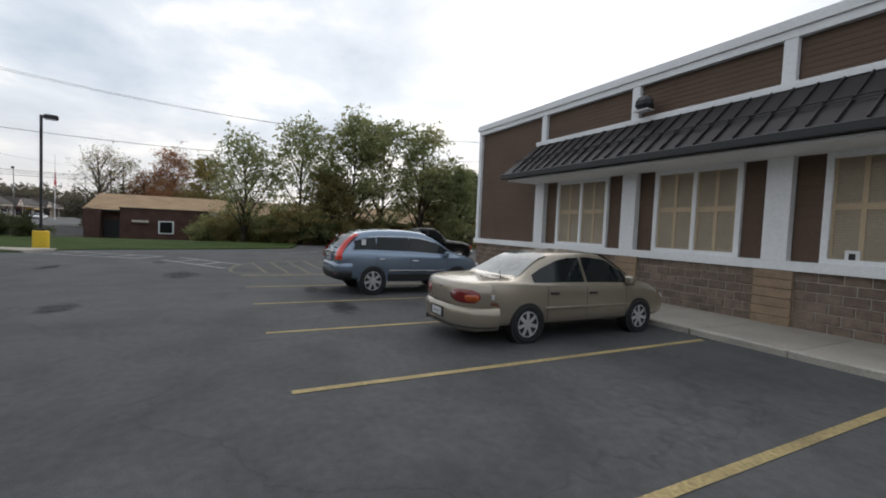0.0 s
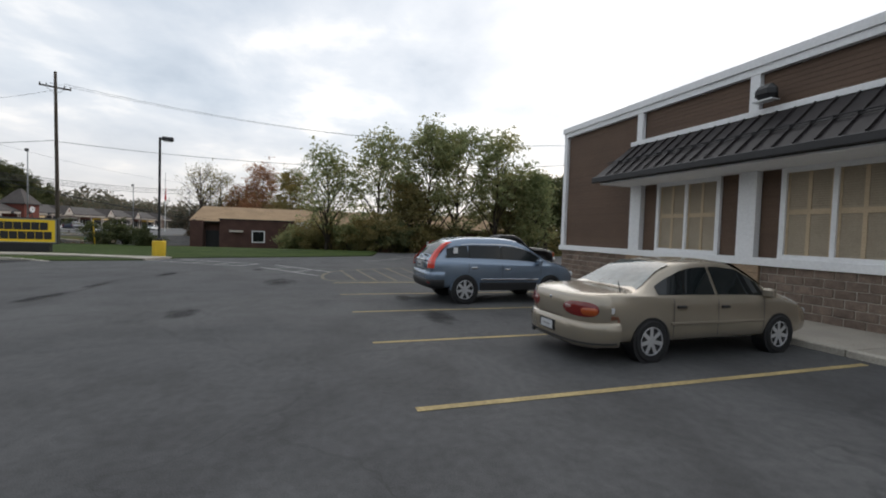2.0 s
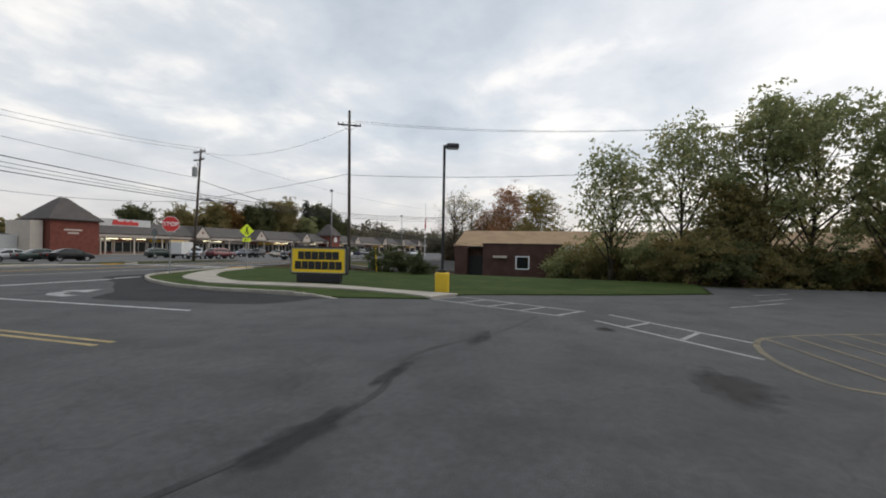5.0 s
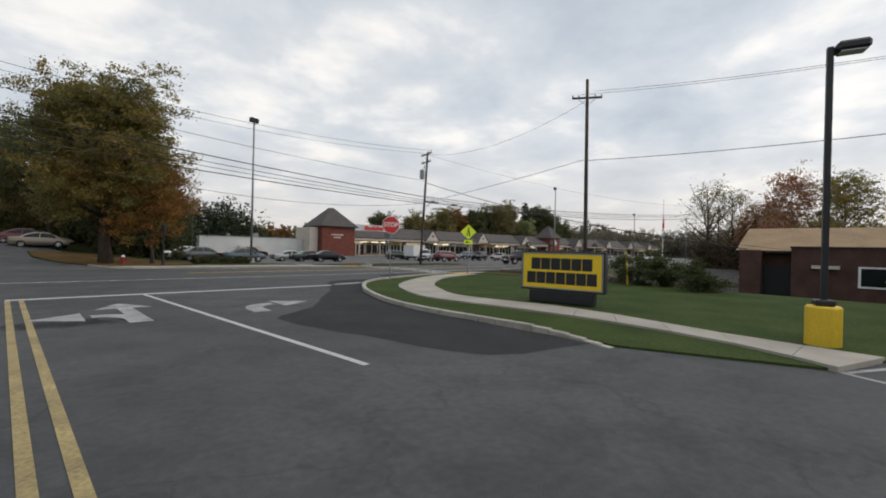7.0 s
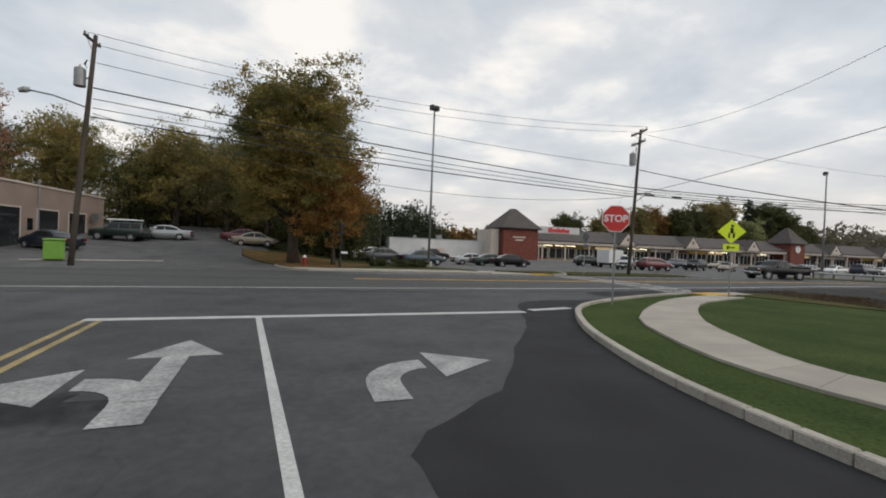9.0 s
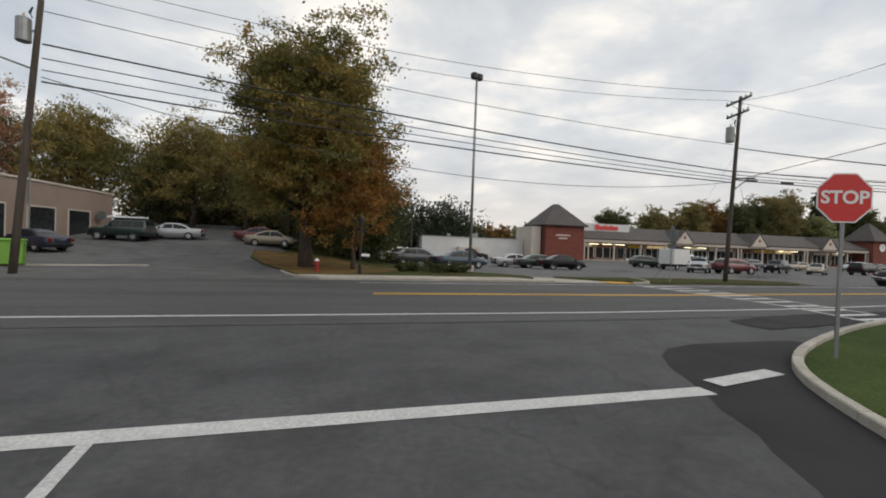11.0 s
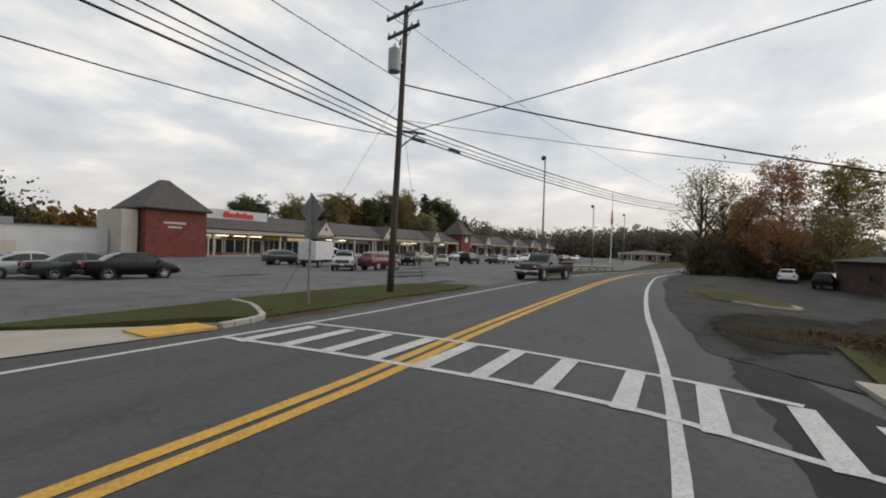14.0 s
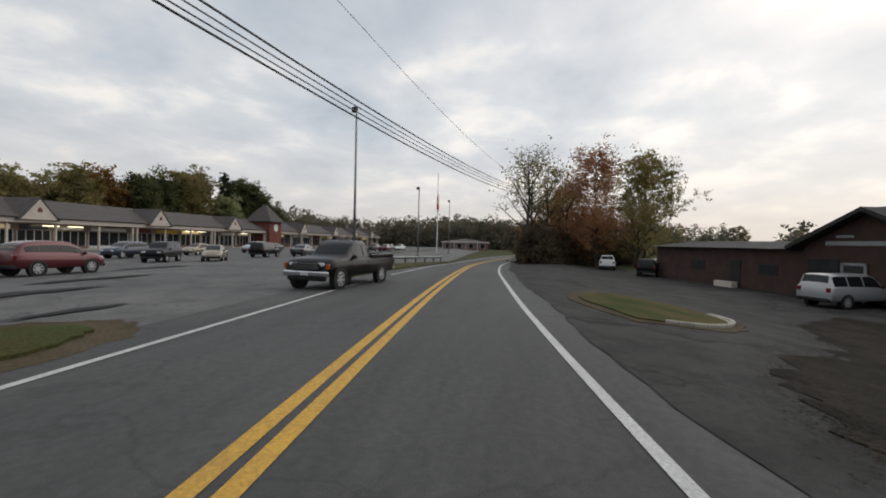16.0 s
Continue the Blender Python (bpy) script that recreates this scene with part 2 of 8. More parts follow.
SOFT_STAIN = soft_stain("soft_oil_stain", (0.03, 0.03, 0.031), 0.75)
CONCRETE = material("concrete", (0.40, 0.365, 0.31), 0.9, vary=0.18, scale=0.9, fine=50, bump=0.2, random_ob=0.07)
KERB = material("kerb_concrete", (0.42, 0.39, 0.335), 0.9, vary=0.25, scale=1.4, fine=40, bump=0.25, random_ob=0.08)
GRASS = material("lawn_grass", (0.056, 0.079, 0.024), 0.9, vary=0.45, scale=0.5, fine=17, bump=0.8, second=(0.036, 0.056, 0.016), spec=0.05, spread=0.5)
GRASS_VERGE = material("verge_grass", (0.056, 0.074, 0.023), 0.95, vary=0.45, scale=0.45, fine=18, bump=0.9, second=(0.062, 0.052, 0.023), spec=0.05)
HYDRANT = material("faded_red_paint", (0.30, 0.022, 0.020), 0.55, vary=0.2, scale=5, fine=40)
GRASS_DRY = material("dry_grass", (0.098, 0.080, 0.034), 0.95, vary=0.4, scale=0.5, fine=25, bump=0.8, second=(0.045, 0.060, 0.020), spec=0.05)
DIRT = material("leaf_litter", (0.19, 0.105, 0.045), 0.95, vary=0.4, scale=0.7, fine=18, bump=0.8, second=(0.10, 0.085, 0.035), spec=0.05)
DIRT_EDGE = material("bare_soil", (0.105, 0.082, 0.055), 0.95, vary=0.4, scale=0.9, fine=20, bump=0.6, second=(0.065, 0.055, 0.036), spec=0.05)
DARK_SOIL = material("dark_leafy_soil", (0.040, 0.034, 0.027), 0.95, vary=0.5, scale=0.9, fine=14, bump=0.9, second=(0.020, 0.019, 0.015), spec=0.05)
EARTH = material("field_ground", (0.075, 0.075, 0.035), 0.95, vary=0.4, scale=0.05, fine=3, second=(0.05, 0.06, 0.025), spec=0.05)
PAINT_W = material("white_road_paint", (0.56, 0.56, 0.54), 0.75, vary=0.3, scale=2.5, fine=25, second=(0.42, 0.42, 0.41), spread=1.2)
PAINT_WORN = material("worn_white_paint", (0.42, 0.42, 0.41), 0.8, vary=0.4, scale=2.0, fine=20, second=(0.2, 0.2, 0.2), spread=1.0)
PAINT_Y = material("yellow_road_paint", (0.62, 0.35, 0.04), 0.75, vary=0.3, scale=2.0, fine=25, second=(0.45, 0.26, 0.05), spread=1.2)
PAINT_YW = material("worn_yellow_paint", (0.43, 0.33, 0.145), 0.8, vary=0.4, scale=1.5, fine=22, second=(0.22, 0.17, 0.08), spread=1.0)
PAINT_HATCH = material("faded_yellow_paint", (0.20, 0.165, 0.10), 0.85, vary=0.4, scale=1.5, fine=22, second=(0.085, 0.08, 0.07), spread=0.8)
TACTILE = material("tactile_paving", (0.62, 0.36, 0.05), 0.8, vary=0.2, scale=4, fine=60)
TRIM = material("white_trim", (0.84, 0.85, 0.86), 0.6, vary=0.07, scale=0.8, fine=15)
SIDING = material("brown_siding", (0.128, 0.080, 0.053), 0.75, vary=0.18, scale=0.6, fine=25, random_ob=0.05)
BLOCK = material("split_face_block", (0.22, 0.165, 0.13), 0.95, vary=0.35, scale=6, fine=45, bump=0.6, random_ob=0.22)
BLOCK_TAN = material("tan_block", (0.33, 0.235, 0.155), 0.95, vary=0.2, scale=6, fine=45, bump=0.6, random_ob=0.08)
MORTAR = material("mortar", (0.42, 0.38, 0.33), 0.95, vary=0.15, scale=5, fine=60, bump=0.3)
METAL_ROOF = material("dark_metal_roof", (0.026, 0.022, 0.023), 0.5, metal=0.0, vary=0.15, scale=0.8, fine=8, random_ob=0.1, spec=0.28)
BLACK = material("black_paint", (0.018, 0.018, 0.02), 0.5, vary=0.2, scale=3, fine=40)
DARK = material("dark_plastic", (0.014, 0.014, 0.015), 0.6, vary=0.2, scale=4, fine=50)
LOUVRE = material("tan_louvres", (0.37, 0.31, 0.225), 0.6, vary=0.15, scale=1.2, fine=30, spec=0.6)
SHUTTER = material("tan_shutter", (0.52, 0.41, 0.275), 0.75, vary=0.12, scale=2, fine=30)
WOODPOLE = material("weathered_pole_wood", (0.085, 0.067, 0.052), 0.9, vary=0.35, scale=2, fine=30, bump=0.5, stretch=(6, 6, 0.5))
GALV = material("galvanised_steel", (0.30, 0.31, 0.31), 0.5, metal=0.6, vary=0.15, scale=3, fine=30)
YELLOW = material("yellow_paint", (0.78, 0.52, 0.03), 0.55, vary=0.12, scale=1.5, fine=25)
SIGN_Y = material("yellow_sign_panel", (0.90, 0.62, 0.025), 0.4, vary=0.05, scale=2, fine=20)
SIGN_RED = material("red_sign_sheet", (0.60, 0.035, 0.032), 0.4, vary=0.06, scale=3, fine=20)
# Slight emission brightens this unlit sign sheet.
SIGN_LIME = material("glowing_lime_sign_sheet", (0.72, 0.85, 0.03), 0.4, vary=0.05, scale=3, fine=20, emit=0.12)
WHITE = material("white_sheet", (0.78, 0.78, 0.78), 0.5, vary=0.05, scale=3, fine=20)
BRICK_RED = material("red_brick", (0.20, 0.060, 0.042), 0.9, vary=0.25, scale=1.5, fine=14, bump=0.4)
BRICK_DARK = material("dark_brick", (0.055, 0.030, 0.025), 0.9, vary=0.25, scale=1.5, fine=14, bump=0.4)
BRICK_PALE = material("faded_brick", (0.23, 0.14, 0.115), 0.9, vary=0.25, scale=1.5, fine=14, bump=0.4)
BRICK_WORN = material("worn_dark_brick", (0.072, 0.040, 0.034), 0.9, vary=0.3, scale=1.5, fine=14, bump=0.4)
BRICK_BROWN = material("brown_brick", (0.095, 0.048, 0.038), 0.9, vary=0.25, scale=1.5, fine=14, bump=0.4)
ROOF_TAN = material("tan_shingles", (0.345, 0.235, 0.135), 0.95, vary=0.2, scale=0.8, fine=8, bump=0.4)
ROOF_GREY = material("grey_shingles", (0.098, 0.086, 0.080), 0.95, vary=0.2, scale=0.8, fine=8, bump=0.4)
ROOF_DARK = material("dark_roofing", (0.035, 0.032, 0.03), 0.9, vary=0.2, scale=0.8, fine=8)
STUCCO = material("tan_stucco", (0.31, 0.235, 0.195), 0.95, vary=0.12, scale=0.6, fine=20, bump=0.3)
WHITE_WALL = material("white_painted_wall", (0.63, 0.63, 0.62), 0.9, vary=0.12, scale=0.4, fine=10)
CREAM = material("cream_paint", (0.60, 0.53, 0.46), 0.8, vary=0.1, scale=1, fine=15)
SHOPGLASS = material("dark_shop_glass", (0.03, 0.033, 0.036), 0.08, vary=0.3, scale=0.5, fine=3)
BARK = material("bark", (0.075, 0.056, 0.042), 0.95, vary=0.4, scale=3, fine=25, bump=0.8, stretch=(3, 3, 0.6))
RUBBER = material("tyre_rubber", (0.018, 0.018, 0.019), 0.85, vary=0.2, scale=8, fine=60)
ALLOY = material("alloy_wheel", (0.62, 0.62, 0.63), 0.3, metal=0.5, vary=0.1, scale=6, fine=40)
# Raised base colour paints in the daylight on the shelf behind the pane.
REAR_GLASS = material("shelf_lit_rear_glass", (0.10, 0.125, 0.125), 0.06, vary=0.35, scale=2.5, fine=8, spec=0.8)
CARGLASS = material("car_glass", (0.012, 0.015, 0.016), 0.03, vary=0.1, scale=2, fine=10, spec=0.34)
CHROME = material("chrome", (0.62, 0.62, 0.63), 0.15, metal=1.0, vary=0.05, scale=5, fine=20)
TAIL_RED = material("red_lamp_lens", (0.17, 0.012, 0.010), 0.15, vary=0.1, scale=8, fine=40, coat=0.6)
TAIL_BRIGHT = material("bright_red_lens", (0.70, 0.05, 0.03), 0.2, vary=0.1, scale=8, fine=40, coat=0.6)
TAIL_AMBER = material("amber_lamp_lens", (0.42, 0.08, 0.015), 0.15, vary=0.1, scale=8, fine=40, coat=0.6)
REVERSE = material("reverse_lamp_lens", (0.30, 0.16, 0.15), 0.15, vary=0.1, scale=8, fine=40, coat=0.6)
LENS = material("clear_lamp_lens", (0.62, 0.63, 0.64), 0.12, vary=0.1, scale=8, fine=40, coat=0.6)
PLATE = material("plate", (0.55, 0.56, 0.58), 0.5, vary=0.1, scale=10, fine=60)
RUST = material("rust", (0.16, 0.06, 0.03), 0.9, vary=0.4, scale=12, fine=60)


def paint(name, rgb, metal=0.35, rough=0.32):
    return material(name, rgb, rough, metal=metal, vary=0.06, scale=1.2, fine=120, coat=0.7)


GOLD = material("champagne_car_paint", (0.36, 0.315, 0.25), 0.26, metal=0.55, vary=0.06, scale=1.2, fine=120, coat=0.6)
BLUE = paint("steel_blue_car_paint", (0.215, 0.275, 0.36), 0.6, 0.25)

LEAF_GREEN = leaf_material("green_leaves", (0.185, 0.225, 0.105), (0.26, 0.285, 0.135), (0.38, 0.35, 0.16), 0.55)
LEAF_OAK = leaf_material("turning_oak_leaves", (0.115, 0.122, 0.042), (0.21, 0.185, 0.058), (0.38, 0.245, 0.068), 0.45)
LEAF_RED = leaf_material("red_maple_leaves", (0.23, 0.125, 0.075), (0.35, 0.165, 0.09), (0.45, 0.255, 0.12), 0.55)
LEAF_ORANGE = leaf_material("russet_leaves", (0.13, 0.085, 0.035), (0.22, 0.12, 0.035), (0.30, 0.15, 0.045))
LEAF_OLIVE = leaf_material("olive_leaves", (0.145, 0.14, 0.062), (0.22, 0.195, 0.08), (0.31, 0.23, 0.09))
LEAF_TAWNY = leaf_material("tawny_leaves", (0.16, 0.085, 0.028), (0.28, 0.14, 0.04), (0.40, 0.21, 0.06), 0.45)
LEAF_BRUSH = leaf_material("thicket_leaves", (0.07, 0.06, 0.04), (0.105, 0.08, 0.052), (0.15, 0.098, 0.06))
# Next two: aerial haze is mixed into the leaf colour, greyer and paler.
LEAF_FAR_HAZE = leaf_material("haze_greyed_leaves", (0.105, 0.11, 0.075), (0.15, 0.145, 0.095), (0.21, 0.175, 0.115))
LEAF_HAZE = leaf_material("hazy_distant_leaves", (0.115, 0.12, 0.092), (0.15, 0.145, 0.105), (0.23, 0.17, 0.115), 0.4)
LEAF_DARK = leaf_material("dark_wood_leaves", (0.055, 0.07, 0.032), (0.085, 0.10, 0.042), (0.14, 0.13, 0.05))
LEAF_GOLD = leaf_material("yellowing_leaves", (0.13, 0.13, 0.05), (0.22, 0.19, 0.065), (0.36, 0.26, 0.08), 0.45)
LEAF_PINE = leaf_material("pine_needles", (0.026, 0.038, 0.021), (0.040, 0.054, 0.029), (0.062, 0.072, 0.036), 0.3)


# ---- building blocks ----
def mesh_from(bm, name):
    me = bpy.data.meshes.new(name)
    bm.to_mesh(me)
    bm.free()
    return me


def part(name, bm, mat, parent=None, label="", m=None, smooth=False):
    """One bmesh as one mesh object, under a thing or a part."""
    me = mesh_from(bm, name)
    me.materials.append(mat)
    if smooth:
        me.polygons.foreach_set("use_smooth", [True] * len(me.polygons))
    ob = new(name, me)
    if parent:
        ob.parent = parent
    if m is not None:
        ob.matrix_basis = m
    if label:
        ob["label"] = label
    return ob


def shared(name, me, parent, m):
    ob = new(name, me)
    ob.parent = parent
    ob.matrix_basis = m
    return ob


def thing(name, m, label, category, group="", kind=""):
    ob = new(name)
    ob.empty_display_size = 0.2
    ob.matrix_basis = m
    return tagged(ob, label, category, group, kind)


def box(bm, x0, x1, y0, y1, z0, z1, bevel=0.0):
    vs = [bm.verts.new((x, y, z)) for x in (x0, x1) for y in (y0, y1) for z in (z0, z1)]
    fs = [bm.faces.new([vs[i] for i in q]) for q in ((0, 1, 3, 2), (4, 6, 7, 5), (0, 4, 5, 1), (2, 3, 7, 6), (0, 2, 6, 4), (1, 5, 7, 3))]
    if bevel:
        es = {e for f in fs for e in f.edges}
        bmesh.ops.bevel(bm, geom=list(es), offset=bevel, segments=1, affect="EDGES")
    return bm


def boxes(*rows, bevel=0.0):
    bm = bmesh.new()
    for r in rows:
        box(bm, *r, bevel=bevel)
    return bm


def tube(bm, pts, radii, seg=8, cap=True):
    """A tapered tube along points."""
    rings = []
    for i, (p, r) in enumerate(zip(pts, radii)):
        p = Vector(p)
        d = (Vector(pts[min(i + 1, len(pts) - 1)]) - Vector(pts[max(i - 1, 0)])).normalized()
        a = d.orthogonal().normalized() if abs(d.z) < 0.9 else Vector((1, 0, 0)).cross(d).normalized()
        b = d.cross(a)
        rings.append([bm.verts.new(p + r * (math.cos(t) * a + math.sin(t) * b)) for t in (2 * math.pi * k / seg for k in range(seg))])
    for q, r in zip(rings, rings[1:]):
        for k in range(seg):
            bm.faces.new((q[k], q[(k + 1) % seg], r[(k + 1) % seg], r[k]))
    if cap and seg > 2:
        bm.faces.new(rings[0][::-1])
        bm.faces.new(rings[-1])
    return bm


def sheet(pts, z):
    """A flat polygon; z a height or a function of x and y."""
    bm = bmesh.new()
    f = bm.faces.new([bm.verts.new((x, y, z)) for x, y in pts])
    if f.normal.z < 0 or f.calc_area() and f.normal.z < 0:
        f.normal_flip()
    bm.normal_update()
    if f.normal.z < 0:
        bmesh.ops.reverse_faces(bm, faces=[f])
    bmesh.ops.triangulate(bm, faces=bm.faces[:])
    return bm


def solid(pts, z0, z1):
    """A flat slab with sides, over a polygon."""
    bm = sheet(pts, z1)
    bmesh.ops.recalc_face_normals(bm, faces=bm.faces)
    out = bmesh.ops.extrude_face_region(bm, geom=bm.faces[:])
    for v in out["geom"]:
        if isinstance(v, bmesh.types.BMVert):
            v.co.z = z0
    bmesh.ops.recalc_face_normals(bm, faces=bm.faces)
    return bm


def stripe(bm, pts, width, z, wobble=0.0):
    """A painted line along points."""
    n = len(pts)
    left, right = [], []
    for i in range(n):
        a, b = Vector(pts[max(i - 1, 0)]), Vector(pts[min(i + 1, n - 1)])
        d = (b - a).normalized()
        o = Vector((-d.y, d.x)) * width / 2 * (1 + wobble * random.uniform(-1, 1))
        p = Vector(pts[i])
        left.append(bm.verts.new((*(p + o), z + ground_z(*(p + o)))))
        right.append(bm.verts.new((*(p - o), z + ground_z(*(p - o)))))
    for i in range(n - 1):
        bm.faces.new((right[i], right[i + 1], left[i + 1], left[i]))
    return bm


def smooth_line(pts, steps=6):
    """Points along a Catmull-Rom curve."""
    out = []
    P = [Vector(p) for p in pts]
    for i in range(len(P) - 1):
        a, b, c, d = P[max(i - 1, 0)], P[i], P[i + 1], P[min(i + 2, len(P) - 1)]
        for k in range(steps):
            t = k / steps
            out.append(0.5 * ((2 * b) + (c - a) * t + (2 * a - 5 * b + 4 * c - d) * t * t + (3 * b - a - 3 * c + d) * t ** 3))
    out.append(P[-1])
    return [tuple(p) for p in out]


def dense(a, b, step=1.0):
    n = max(1, int(math.dist(a, b) / step))
    return [tuple(p + (q - p) * k / n for p, q in zip(a, b)) for k in range(n + 1)]


def ramp01(a, b, v):
    t = min(1.0, max(0.0, (v - a) / (b - a)))
    return t * t * (3 - 2 * t)


def ground_z(x, y):
    """The land falls a metre behind the lawn to the east, and climbs gently north-west of the road."""
    drop = -1.15 * ramp01(20, 33, x) * (1 - ramp01(8.5, 21.5, y)) * (1 - 0.3 * ramp01(75, 110, x))
    east = -0.8 * ramp01(38, 100, x) * (1 - ramp01(30, 42, y))
    hill = 3.2 * ramp01(34, 75, y) * (1 - ramp01(-8, 10, x))
    plaza = -0.5 * ramp01(32, 56, y) * ramp01(0, 20, x)
    return min(drop, east) + hill + plaza

# ---- the setting: ground, road, pavement ----
def grid_sheet(name, xs, ys, lift, mat, label, inside=None):
    """A piece of the land's surface on a grid; inside(x, y) picks its cells."""
    vs, fs, idx = [], [], {}

    def vert(i, j):
        if (i, j) not in idx:
            idx[i, j] = len(vs)
            vs.append((xs[i], ys[j], ground_z(xs[i], ys[j]) + lift))
        return idx[i, j]
    for i in range(len(xs) - 1):
        for j in range(len(ys) - 1):
            if inside is None or inside((xs[i] + xs[i + 1]) / 2, (ys[j] + ys[j + 1]) / 2):
                fs.append((vert(i, j), vert(i + 1, j), vert(i + 1, j + 1), vert(i, j + 1)))
    me = bpy.data.meshes.new(name)
    me.from_pydata(vs, [], fs)
    me.materials.append(mat)
    return tagged(new(name, me), label, name.replace("_", " ") if "_" not in name else "ground", kind="structure")


def land_sheet(name, pts, lift, mat, label, category, cell=1.5):
    """A polygon draped on the land."""
    bm = sheet(pts, 0)
    lo = [min(p[k] for p in pts) for k in (0, 1)]
    hi = [max(p[k] for p in pts) for k in (0, 1)]
    for k in (0, 1):
        c = lo[k] + cell
        while c < hi[k]:
            no = (1, 0, 0) if k == 0 else (0, 1, 0)
            bmesh.ops.bisect_plane(bm, geom=bm.verts[:] + bm.edges[:] + bm.faces[:], plane_co=(c, c, 0), plane_no=no)
            c += cell
    for v in bm.verts:
        v.co.z = ground_z(v.co.x, v.co.y) + lift
    if lift > 0.04:
        # a turned-down edge, so that turf and slabs meet the ground
        rim = bmesh.ops.extrude_edge_only(bm, edges=[e for e in bm.edges if e.is_boundary])["geom"]
        for v in rim:
            if isinstance(v, bmesh.types.BMVert):
                v.co.z -= lift + 0.06
    return tagged(part(name, bm, mat), label, category, kind="structure")


def axis(*runs):
    out = []
    for a, b, s in runs:
        while a < b - 1e-6:
            out.append(a)
            a += s
    return out + [runs[-1][1]]


grid_sheet("ground", axis((-2500, -300, 220), (-300, -80, 20), (-80, 120, 2.5), (120, 300, 15), (300, 2500, 220)),
           axis((-2500, -300, 220), (-300, -60, 20), (-60, 120, 2.5), (120, 300, 20), (300, 2500, 220)), -0.06, EARTH, "rough grassy ground around the shops and road")

# shop car park and its way out
land_sheet("parking_lot", [(-58.26, -35.47), (23.13, -36.86), (18.29, -17.52), (13.44, -17.03), (10.54, -12.63), (7.82, -7.46), (4.08, -2.79), (4.3, 3), (5.2, 7), (7.8, 11.7), (12, 14.4), (19.5, 15.8), (24, 17.2), (24, 19), (-60, 19)],
           0.0, ASPHALT, "dark grey asphalt of the shop car park", "parking lot", cell=8)
# the road, straight past the exit and bending slightly on
ROAD_Y = [(-260, 22.0), (-60, 22.3), (0, 22.6), (14, 22.6), (22, 23.2), (36, 24.0), (50, 24.5), (63, 24.8), (74, 24.7), (88, 23.8), (104, 21.7), (125, 16.5), (160, 3.0), (202, -20.0), (300, -85)]
RIGHT_Y = [(-260, 17.6), (-60, 17.9), (0, 18.1), (12, 18.4), (17.5, 18.75), (22.5, 19.35), (28, 20.1), (37, 21.0), (46, 21.6), (54, 22.0), (62, 22.1), (70, 22.0), (84, 21.2), (101, 19.0), (123, 13.8), (158, 0.2), (200, -23.0), (300, -88)]
LEFT_Y = [(-260, 26.2), (-60, 26.4), (0, 26.6), (12, 26.9), (20, 26.8), (23, 26.9), (29, 27.2), (40, 27.6), (46, 27.75), (54, 27.8), (64, 27.7), (76, 27.2), (90, 26.3), (106, 24.4), (127, 19.2), (162, 5.8), (204, -17.0), (300, -82)]


def shift(line, dy):
    return [(x, y + dy) for x, y in line]


def ribbon(name, a, b, z, mat, label, category):
    a, b = smooth_line(a, 8), smooth_line(b, 8)
    bm = bmesh.new()
    rows = []
    for k in range(9):
        pts = [Vector(p).lerp(Vector(q), k / 8) for p, q in zip(a, b)]
        rows.append([bm.verts.new((p.x, p.y, z + ground_z(p.x, p.y))) for p in pts])
    for va, vb in zip(rows, rows[1:]):
        for i in range(len(a) - 1):
            bm.faces.new((va[i], va[i + 1], vb[i + 1], vb[i]))
    return tagged(part(name, bm, mat), label, category, kind="structure")


ribbon("road", shift(RIGHT_Y, -1.2), shift(LEFT_Y, 1.3), 0.012, ASPHALT_ROAD, "two-lane asphalt road with painted lines", "road")


def marks(name, mat, label, lines, z, width):
    bm = bmesh.new()
    for line in lines:
        stripe(bm, line, width, z)
    return tagged(part(name, bm, mat), label, "road marking", kind="structure")


def along(line, x0, x1, dy=0.0, step=2.0):
    s = smooth_line(line, 10)
    out = []
    x = x0
    while x <= x1:
        for (ax, ay), (bx, by) in zip(s, s[1:]):
            if ax <= x <= bx:
                out.append((x, ay + (by - ay) * (x - ax) / (bx - ax) + dy))
                break
        x += step
    return out


marks("centre_line", PAINT_Y, "double yellow centre line of the road", [along(ROAD_Y, 2.2, 280, 0.15), along(ROAD_Y, 2.2, 280, -0.15), along(ROAD_Y, -250, -22, 0.15), along(ROAD_Y, -250, -22, -0.15)], 0.020, 0.19)
marks("edge_line", PAINT_W, "white edge line on the near side of the road", [along(RIGHT_Y, -250, 280)], 0.020, 0.16)
marks("far_edge_line", PAINT_W, "white edge line on the far side of the road", [along(LEFT_Y, -250, -30), along(LEFT_Y, 2, 44), along(LEFT_Y, 48, 280)], 0.020, 0.14)
# way out: stop line, lane divider, double yellow, arrows
marks("stop_line", PAINT_W, "white stop line at the car park exit", [dense((-5.05, 11.35), (5.8, 11.6))], 0.008, 0.32)
marks("stop_line_end", PAINT_W, "short white end of the stop line on new asphalt", [dense((6.15, 11.85), (7.8, 12.2))], 0.018, 0.32)
marks("lane_divider", PAINT_W, "white line between the two exit lanes", [dense((-1.6, 11.5), (-0.35, -1.2))], 0.006, 0.13)
marks("exit_centre_line", PAINT_YW, "double yellow line beside the exit lanes", [dense((-5.0, 11.2), (-4.2, -3.5)), dense((-4.7, 11.2), (-3.9, -3.5))], 0.006, 0.12)


